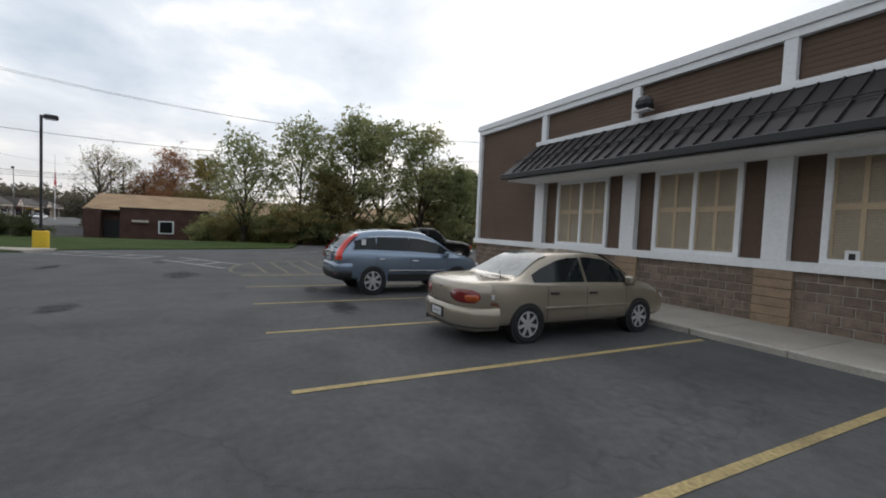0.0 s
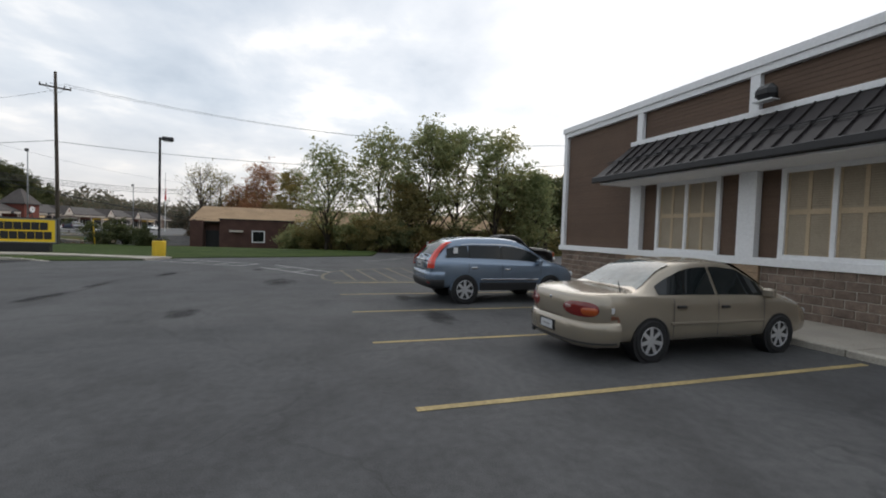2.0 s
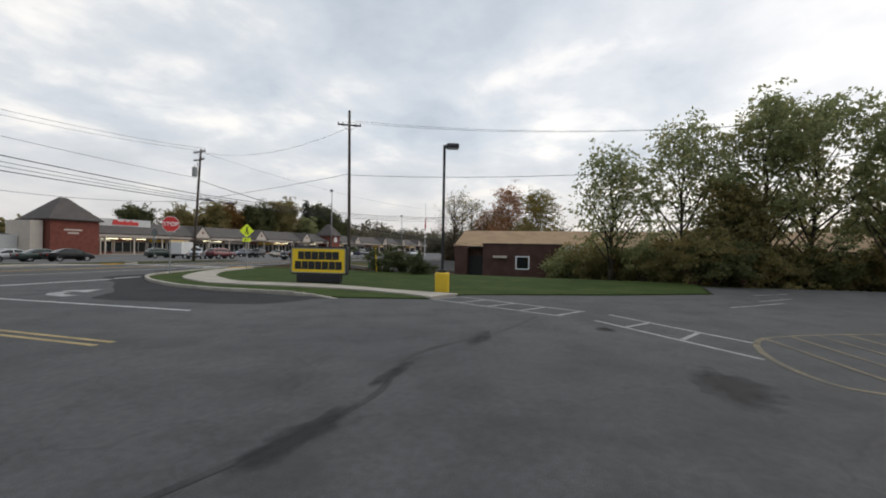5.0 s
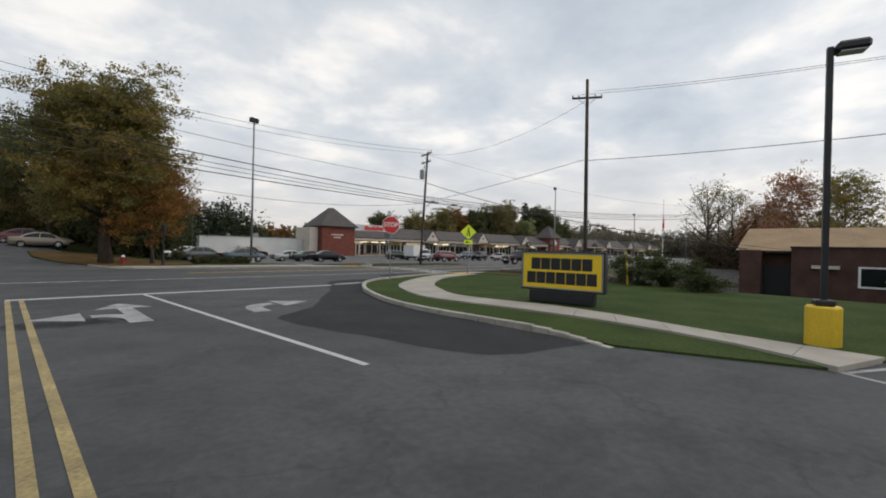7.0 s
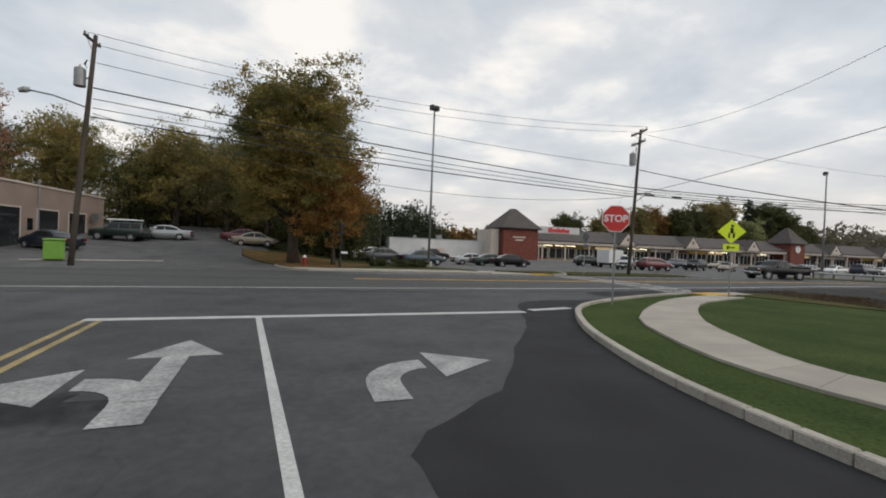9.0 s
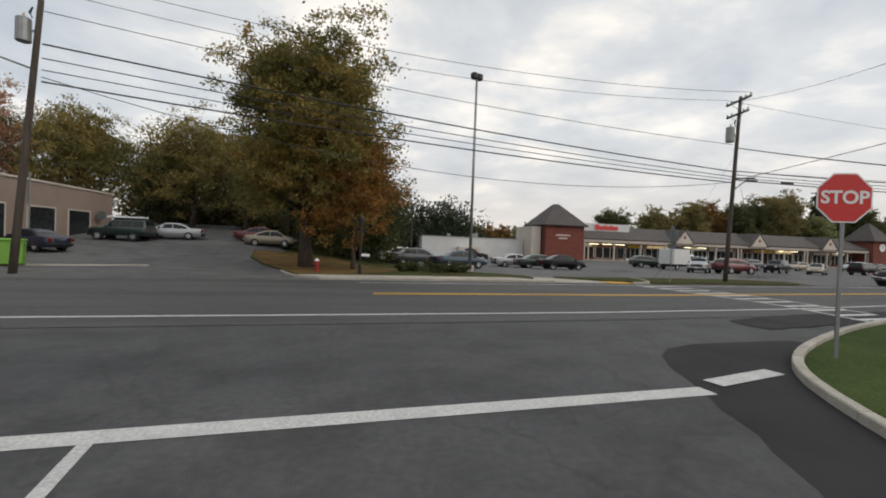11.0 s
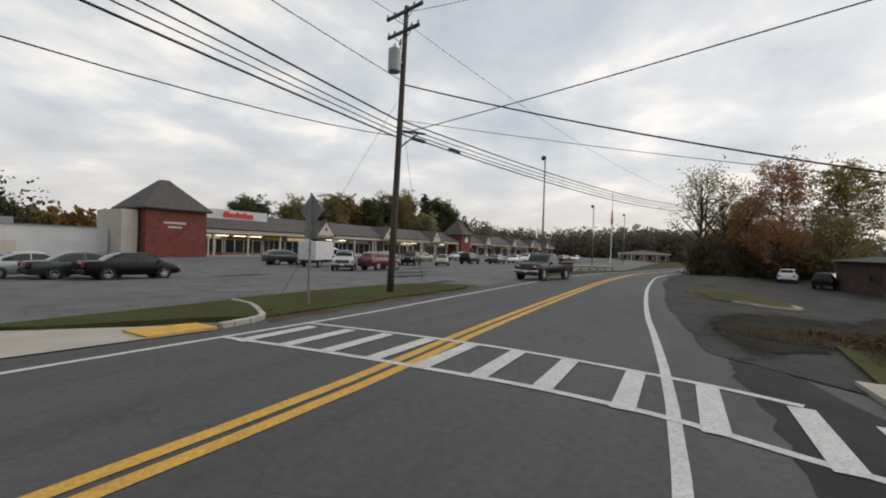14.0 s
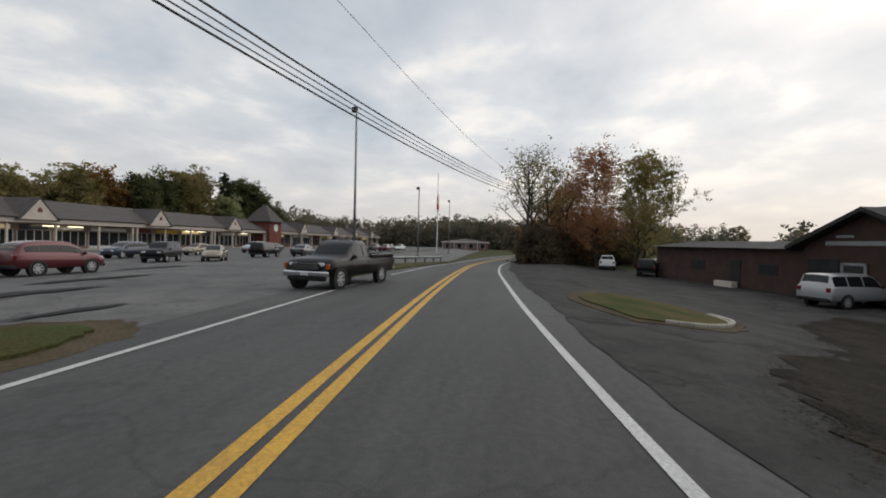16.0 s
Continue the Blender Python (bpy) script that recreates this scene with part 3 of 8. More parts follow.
def arrow(name, m, turn, straight, label):
    """A painted turn arrow, its tail towards -y."""
    bm = bmesh.new()

    def poly(pts, z=0.0):
        f = bm.faces.new([bm.verts.new((x, y, z)) for x, y in pts])
        bm.normal_update()
        if f.normal.z < 0:
            f.normal_flip()
    s = turn
    bend = [(s * (1.0 - math.cos(t)) * 0.8 + s * 0.05, math.sin(t) * 0.9) for t in (k * math.pi / 2 / 6 for k in range(7))]
    w = 0.24
    inner = [(x + s * w * math.cos(k * math.pi / 12), y - w * math.sin(k * math.pi / 12)) for k, (x, y) in enumerate(bend)]
    outer = [(x - s * w * math.cos(k * math.pi / 12), y + w * math.sin(k * math.pi / 12)) for k, (x, y) in enumerate(bend)]
    for i in range(6):
        poly([inner[i], inner[i + 1], outer[i + 1], outer[i]])
    poly([(s * 0.29, 0), (-s * 0.19, 0), (-s * 0.19, -0.6), (s * 0.29, -0.6)])
    poly([(s * 1.0, 0.18), (s * 1.0, 1.62), (s * 2.05, 0.9)])
    if straight:
        poly([(-0.18, 0.1), (0.18, 0.1), (0.18, 2.1), (-0.18, 2.1)], 0.005)
        poly([(-0.66, 2.1), (0.66, 2.1), (0, 3.3)])
    ob = part(name, bm, PAINT_WORN, m=m)
    return tagged(ob, label, "road marking", kind="structure")


arrow("turn_arrow", pose(-2.45, 5.7, 0.009, 0, 0, 2), -1, True, "worn white left-and-ahead arrow painted on asphalt")
arrow("turn_arrow", pose(0.3, 5.8, 0.009, 0, 0, 0), 1, False, "worn white right-turn arrow painted on asphalt")

# ladder crosswalk over the road
marks("crosswalk_line", PAINT_W, "white border line of the crosswalk", [smooth_line([(16.9, 26.9), (17.3, 24.2), (17.5, 22.2), (17.6, 20.5), (17.45, 18.8), (17.0, 17.3), (16.6, 15.5)]), smooth_line([(19.1, 26.8), (19.45, 24.5), (19.62, 22.3), (19.55, 20.3), (19.3, 18.4), (19.0, 17.3)])], 0.024, 0.15)
for k, y in enumerate((26.3, 25.35, 24.4, 23.4, 22.45, 21.45, 20.45, 19.35, 18.35, 17.3, 16.5)):
    x = 17.55 - 0.03 * (y - 21.5) ** 2 if y > 18.9 else 17.4 - 0.32 * (18.9 - y)
    ob = marks("crosswalk_bar", PAINT_W, "white bar of the ladder crosswalk", [[(x, y - 0.03), (x + 2.0, y + 0.05)]], 0.028, 0.30)
# walking route from shop to pavement, white ladder on the car park
marks("walkway_line", PAINT_WORN, "white border line of the painted walkway", [dense((5.5, -6.29), (3.37, -11.07)), dense((6.85, -6.95), (4.63, -11.65)), dense((2.98, -11.97), (-0.32, -14.82)), dense((4.33, -12.34), (1.23, -15.18))], 0.006, 0.11)
marks("walkway_bar", PAINT_WORN, "white bar of the painted walkway", [[(5.0 - 0.51 * k, -7.48 - 1.15 * k), (6.22 - 0.51 * k, -8.1 - 1.15 * k)] for k in range(4)] + [[(5.45, -6.3), (6.85, -6.95)], [(2.2, -12.7), (3.17, -13.3)], [(1.04, -13.75), (2.1, -14.25)]], 0.008, 0.11)

# ---- shop frame of reference: x along the front (towards the road's far end), y out from it ----
SHOP = pose(0.56, -25.0, 0, 0, 0, 8.6)


def shop_xy(x, y):
    v = SHOP @ Vector((x, y, 0))
    return (v.x, v.y)


marks("stall_line", PAINT_YW, "yellow line between two parking bays", [dense(shop_xy(x, 2.75), shop_xy(x, 9.8)) for x in (-1.6, -4.27, -6.92, -9.6, -12.29, -15.1, -17.9, -20.7)], 0.006, 0.105)
marks("hatched_island_edge", PAINT_HATCH, "yellow curved edge of the hatched bay end", [smooth_line([(4.33, -19.66), (3.66, -17.98), (2.69, -16.32), (1.72, -15.34), (0.17, -14.98), (-1.38, -15.14), (-1.92, -15.67), (-1.87, -17.25), (-1.53, -20.01), (-1.19, -22.01)])], 0.006, 0.12)
marks("island_hatching", PAINT_HATCH, "worn yellow hatching painted on asphalt", [dense((-1.82, -16.28 - 0.72 * k), (2.1 + 0.41 * k, -15.5 - 0.69 * k)) for k in range(8)], 0.008, 0.10)
marks("far_stall_line", PAINT_WORN, "worn line between parking bays at the lot's end", [dense((8.11, -16.38), (10.73, -18.78)), dense((11.02, -18.08), (13.06, -19.85)), dense((13.93, -18.72), (15.57, -20.52))], 0.006, 0.10)


def blot(name, x, y, rx, ry, mat, label, z=0.004, seed=0, draped=False):
    r = random.Random(seed)
    pts = []
    ph = [r.uniform(0, 6.28) for _ in range(4)]
    for k in range(44):
        t = 2 * math.pi * k / 44
        s = 0.95 + 0.2 * math.sin(2 * t + ph[0]) + 0.16 * math.sin(3 * t + ph[1]) + 0.1 * math.sin(7 * t + ph[2]) + 0.06 * math.sin(13 * t + ph[3]) + r.uniform(-0.05, 0.05)
        pts.append((x + rx * s * math.cos(t), y + ry * s * math.sin(t)))
    if draped:
        return land_sheet(name, pts, 0.012, mat, label, "stain", cell=1.5)
    return tagged(part(name, sheet(pts, z), mat), label, "stain", kind="structure")


blot("oil_stain", -7.9, -13.0, 0.55, 0.45, SOFT_STAIN, "dark oil stain on the asphalt", seed=1)
blot("oil_stain", -2.4, -13.8, 1.2, 0.55, SOFT_STAIN, "dark wet patch on the asphalt", seed=2)
blot("oil_stain", -8.2, -18.2, 0.8, 0.5, SOFT_STAIN, "dark oil stain in a parking bay", seed=3)
blot("oil_stain", -5.6, -17.6, 0.6, 0.4, SOFT_STAIN, "dark oil stain in a parking bay", seed=4)
for k, (x, y, rx, ry) in enumerate([(36, 36, 2.2, 0.5), (41, 39, 2.6, 0.5), (33.5, 31.5, 1.2, 0.25), (50, 44, 2.5, 0.6), (30, 45, 2.0, 0.5)]):
    blot("asphalt_patch", x, y, rx, ry, ASPHALT_NEW, "dark patched strip of asphalt", seed=10 + k, draped=True)
marks("tar_seam", TAR, "dark tar seam across the asphalt", [smooth_line([(-9.2, -8.5), (-5, -9.4), (-2.5, -9.0), (0.5, -10.0), (3.0, -10.4)])], 0.005, 0.10)
for k, (x, y, rx, ry) in enumerate([(-6.0, -9.3, 1.1, 0.28), (-3.6, -9.2, 0.9, 0.2), (-0.6, -9.7, 1.0, 0.24), (-9.6, -8.6, 0.8, 0.3), (1.6, -12.2, 0.5, 0.3), (-12.0, -11.5, 0.7, 0.35)]):
    blot("oil_stain", x, y, rx, ry, SOFT_STAIN, "dark damp streak on the asphalt", z=0.0065, seed=50 + k)

def ragged(pts, amount, seed, steps=8):
    """A closed outline with a worn, uneven edge."""
    r = random.Random(seed)
    return [(x + r.uniform(-amount, amount), y + r.uniform(-amount, amount)) for x, y in smooth_line(pts, steps)[:-1]]


land_sheet("asphalt_patch", ragged([(4.2, -2.6), (4.2, 2.6), (4.5, 4.8), (5.1, 6.9), (6.1, 9.1), (7.7, 11.6), (9.4, 13.0), (11, 14.2), (7.2, 13.9), (5.6, 11.4), (4.9, 9.9), (3.2, 7.4), (1.8, 5.3), (0.5, 4.3), (0.2, 3.2), (0.8, 0.8), (1.7, -1.9), (4.2, -2.6)], 0.05, 21, 4), 0.003, ASPHALT_NEW, "dark new asphalt strip along the kerb", "asphalt patch", cell=9)
land_sheet("road_shoulder_patch", ragged([(11.8, 15.4), (14, 15.7), (17, 16.1), (20.6, 17.0), (21.4, 17.9), (20.2, 18.0), (18.6, 17.75), (16.2, 17.6), (13.8, 17.2), (11.9, 16.6), (11.8, 15.4)], 0.07, 31, 6), 0.017, ASPHALT_NEW, "dark new asphalt strip along the road edge", "road", cell=3)
blot("dark_band", -3.9, 5.7, 1.7, 0.75, SOFT_STAIN, "dark band across the exit lanes", z=0.0045, seed=61)
# kerb and lawn by the exit
KERB_LINE = smooth_line([(4.12, -3.06), (4.39, -1.47), (4.29, 0.63), (4.2, 2.6), (4.45, 4.8), (5.1, 6.9), (6.05, 9.05), (7.65, 11.5), (9.4, 12.95), (12.0, 14.2), (14.5, 15.15), (17.0, 15.9)], 4)
LAWN_KERB = [(x, y) for x, y in KERB_LINE]
lawn_outline = [(x + 0.12, y) for x, y in LAWN_KERB] + [(19.1, 16.1), (20.7, 16.0), (23, 13.6), (27, 11.5), (31, 8.5), (32.03, 0.15), (30.88, -11.25), (28.95, -17.17), (18.29, -17.42), (13.44, -16.83), (10.54, -12.44), (7.53, -6.9), (5.5, -6.1)]
land_sheet("lawn", lawn_outline, 0.045, GRASS, "mown green lawn beside the car park exit", "lawn", cell=2.0)
land_sheet("rough_verge", [(19.4, 15.3), (20.8, 16.1), (23.3, 15.9), (26.3, 15.6), (28.6, 14.8), (30.6, 12.0), (31.2, 8.4), (31, 3), (25, 7), (20.5, 11)], 0.085, GRASS_DRY, "rough brownish verge beside the lawn", "verge", cell=1.5)


def kerb_run(name, pts, width, top, label, step=1, taper=0):
    """A row of kerb stones along points, on the land; the first few may sink to the ground."""
    run = thing(name, pose(0, 0, 0), label, "kerb", kind="structure")
    for i, (a, b) in enumerate(zip(pts[::step], pts[step::step])):
        d = Vector(b) - Vector(a)
        ln = d.length
        if ln < 0.05:
            continue
        bm = boxes((0.006, ln - 0.006, -width / 2, width / 2, -0.1, top if i >= taper else top * (i + 0.6) / (taper + 0.6)), bevel=0.018)
        pitch = math.degrees(math.atan2(ground_z(*b) - ground_z(*a), ln))
        part("kerb_stone", bm, KERB, run, m=pose(a[0], a[1], ground_z(*a), 0, 0, math.degrees(math.atan2(d.y, d.x))) @ pose(0, 0, 0, 0, -pitch, 0))
    return run


kerb_run("kerb", LAWN_KERB, 0.17, 0.14, "pale concrete kerb curving round the lawn", taper=5)


def walk_slabs(name, near, far, label, z=0.1, gap=0.012):
    """A concrete walk between two edge lines, in slabs with joints."""
    run = thing(name, pose(0, 0, 0), label, "pavement", kind="structure")
    for i in range(len(near) - 1):
        q = [Vector(p) for p in (near[i], near[i + 1], far[i + 1], far[i])]
        c = sum(q, Vector((0, 0))) / 4
        pts = [tuple(c + (p - c) * (1 - gap)) for p in q]
        part("slab", solid(pts, ground_z(*c) - 0.05, ground_z(*c) + z), CONCRETE, run)
    return run


W_NEAR = smooth_line([(5.45, -6.25), (6.27, -4.59), (6.71, -1.9), (6.67, 0.57), (6.45, 2.6), (6.2, 4.1), (6.35, 5.8), (7.2, 7.85), (8.45, 9.85), (11.2, 12.15), (14.0, 13.9), (17.58, 15.1)], 2)
W_FAR = smooth_line([(7.14, -6.74), (7.39, -4.03), (8.08, -1.12), (8.2, 1.16), (7.85, 2.8), (7.65, 4.5), (7.95, 5.7), (8.75, 7.1), (10.0, 9.0), (12.4, 11.3), (14.9, 12.95), (18.5, 14.1)], 2)
walk_slabs("pavement", W_NEAR, W_FAR, "pale concrete pavement winding across the lawn")
pad = thing("tactile_pad", pose(0, 0, 0), "yellow tactile pad with concrete surround at the crosswalk", "tactile pad", kind="structure")
part("paving", solid([(17.4, 16.0), (19.1, 16.25), (19.2, 15.2), (17.6, 15.05)], -0.05, 0.09), TACTILE, pad)
part("surround", solid([(19.12, 16.25), (20.8, 16.4), (20.8, 15.35), (19.22, 15.2)], -0.05, 0.085), CONCRETE, pad)
# far side of the road: kerb, pavement, drive pad, grass strips
kerb_run("kerb", [(-1.9, 32.4), (-1.5, 30.6), (-0.9, 29.0)] + dense((0.2, 28.0), (12.6, 28.05), 2.0), 0.16, 0.13, "worn concrete kerb on the far side of the road")
walk_slabs("pavement", dense((0.3, 28.15), (12.6, 28.2), 1.6), dense((-0.9, 29.7), (12.4, 29.8), 1.6), "worn concrete pavement on the far side of the road", z=0.12)
land_sheet("drive_apron", [(12.6, 27.95), (17.2, 27.6), (17.4, 28.3), (14.0, 30.9), (12.4, 31.4)], 0.035, CONCRETE, "pale concrete apron of the shopping plaza drive", "pavement", cell=3)
part_pad = thing("tactile_pad", pose(0, 0, 0), "yellow tactile pad at the crosswalk's far end", "tactile pad", kind="structure")
part("paving", solid([(15.9, 27.75), (17.3, 27.65), (17.3, 28.5), (15.9, 28.7)], -0.05, 0.075), TACTILE, part_pad)

kerb_run("kerb", dense((-16.2, 32.8), (-9.2, 34.8), 1.8), 0.22, 0.10, "low concrete kerb strip in the drive's mouth")
kerb_run("kerb", dense((-26.0, 27.2), (-16.6, 28.3), 1.8), 0.16, 0.12, "low concrete kerb before the garage yard")

# plaza car park and other paved areas
land_sheet("plaza_parking_lot", [(12, 29.0), (12.4, 27.3), (31, 27.3), (46, 28.0), (130, 30.5), (190, 31), (250, 33), (250, 86), (48, 90), (14, 92), (5, 60), (9, 36)], -0.02, ASPHALT_OLD, "worn grey asphalt of the shopping plaza car park", "parking lot", cell=6)
land_sheet("side_drive", [(-22, 26.5), (0.0, 27.6), (-1.2, 31), (-3.0, 37), (-4.8, 43), (-3.0, 47.5), (-4.0, 51), (-9, 64), (-20, 95), (-36, 95), (-30, 60), (-40, 48), (-46, 27)], 0.02, ASPHALT_OLD, "worn asphalt drive climbing beside the garage", "road", cell=3)
edge_rnd = random.Random(17)
yard_edge = [(x, y - 0.85 + 0.10 * math.sin(x * 0.45) + edge_rnd.uniform(-0.07, 0.07)) for x, y in along(RIGHT_Y, 22.0, 76, step=0.8)]
land_sheet("roadside_yard", yard_edge + [(88, 8), (58, 2), (45, -2), (33, -2), (30.5, 8.6), (26, 12.2), (20, 16.1)], 0.022, ASPHALT_YARD, "cracked asphalt yard beside the road", "parking lot", cell=1.5)


VERGE_EDGE = [(22.6, 17.5), (24.5, 18.0), (27, 18.2), (29.2, 18.0), (31.8, 17.3), (34.6, 15.6), (37.0, 13.2), (43, 10.2), (46, 6.5), (39, 7.4), (34, 9.6), (31, 11.4), (28, 13.8), (24.5, 15.9), (22.6, 17.5)]
land_sheet("dark_verge", ragged(VERGE_EDGE, 0.3, 23, 7), 0.036, DARK_SOIL, "dark leaf-strewn soil between road and yard", "verge", cell=1.5)
# scattered crumbs of soil and leaves that break up the verge's rim
rim = random.Random(29)
bm = bmesh.new()
for x, y in smooth_line(VERGE_EDGE, 14):
    for _ in range(34):
        d, th, r = abs(rim.gauss(0, 0.4)), rim.uniform(0, 6.283), rim.uniform(0.008, 0.028)
        cx, cy = x + d * math.cos(th), y + d * math.sin(th)
        z = ground_z(cx, cy) + 0.046 + rim.uniform(0, 0.004)
        f = [bm.verts.new((cx + r * rim.uniform(0.6, 1.3) * math.cos(q * 1.2566), cy + r * rim.uniform(0.6, 1.3) * math.sin(q * 1.2566), z)) for q in range(5)]
        bm.faces.new(f)
tagged(part("soil_crumbs", bm, DARK_SOIL), "dark crumbs of soil and leaves along the verge", "soil", kind="stuff")


def island(name, pts, mat, label, top=0.1):
    lo = min(ground_z(*p) for p in pts)
    return tagged(part(name, solid(pts, lo - 0.08, lo + top), mat), label, "grass strip", kind="structure")


land_sheet("verge", [(-0.9, 29.85), (12.3, 29.95), (12.6, 31.6), (8.0, 36.2), (6.5, 36.5), (4, 40), (2, 46), (-5.4, 46.5), (-5.0, 42), (-3.4, 37), (-1.7, 32.5)], 0.1, GRASS_VERGE, "autumn grass strip behind the pavement", "grass strip", cell=2)
land_sheet("leaf_litter", [(-1.1, 30.5), (1.2, 30.4), (3.6, 32.0), (5.6, 34.5), (3.2, 38), (1.0, 45), (-5.3, 46.4), (-4.9, 42), (-3.3, 37), (-1.6, 32.5)], 0.108, DIRT, "fallen brown leaves under the big tree", "leaf litter", cell=2)
island("grass_island", [(14.2, 31.0), (15.0, 30.1), (17.6, 28.9), (18.6, 28.15), (20.2, 29.3), (20.2, 31.4)], GRASS_VERGE, "small kerbed grass island at the plaza drive", 0.107)
POLE_ISLE = [(18.9, 28.15), (22, 28.25), (25, 28.4), (28, 28.35), (30.6, 28.5), (31.8, 29.4), (30.9, 31.0), (28.5, 31.8), (23, 31.9), (20.4, 31.6), (19.4, 29.6), (18.9, 28.15)]


land_sheet("grass_island", ragged(POLE_ISLE, 0.07, 3), 0.075, GRASS_VERGE, "grass island round the utility pole", "grass strip", cell=2)
mid = Vector((25.4, 30.0))
land_sheet("dirt_rim", ragged([(mid.x + (x - mid.x) * 1.09 + 0.3, mid.y + (y - mid.y) * 1.3) for x, y in POLE_ISLE], 0.16, 4), 0.016, DIRT_EDGE, "worn brown dirt along the grass island", "dirt", cell=3)
kerb_run("kerb", smooth_line([(17.4, 27.75), (18.6, 28.0), (19.2, 28.8), (19.9, 30.2), (20.1, 31.4)], 3), 0.16, 0.14, "pale concrete kerb of the grass island")
land_sheet("grass_island", smooth_line([(46.0, 29.2), (55, 28.9), (66, 28.3), (76, 27.4), (77, 28.8), (66, 31.2), (55, 32.0), (47, 31.4), (46, 29.2)])[:-1], 0.09, GRASS_DRY, "long grass island beside the plaza entrance", "grass strip", cell=2.5)
kerb_run("kerb", smooth_line([(37.3, 17.2), (37.8, 16.0), (39.0, 14.8), (40.6, 14.0), (41.7, 14.2)], 3), 0.14, 0.13, "pale broken kerb at the yard's grass island")
YARD_ISLE = smooth_line([(37.2, 17.9), (38.2, 15.5), (40.6, 14.2), (43.4, 14.9), (44.4, 17.0), (41.0, 18.9), (37.2, 17.9)], 5)
land_sheet("dirt_rim", ragged([(x + (x - 40.8) * 0.14, y + (y - 16.5) * 0.2) for x, y in YARD_ISLE], 0.12, 7, 1), 0.042, DIRT_EDGE, "bare soil round the yard's grass island", "dirt", cell=1.5)
land_sheet("grass_island", ragged(YARD_ISLE, 0.08, 6, 1), 0.078, GRASS_DRY, "dry grass island in the roadside yard", "grass strip", cell=0.8)
kerb_run("kerb", [(x, y) for x, y in YARD_ISLE[4:13]], 0.12, 0.09, "worn kerb of the grass island")


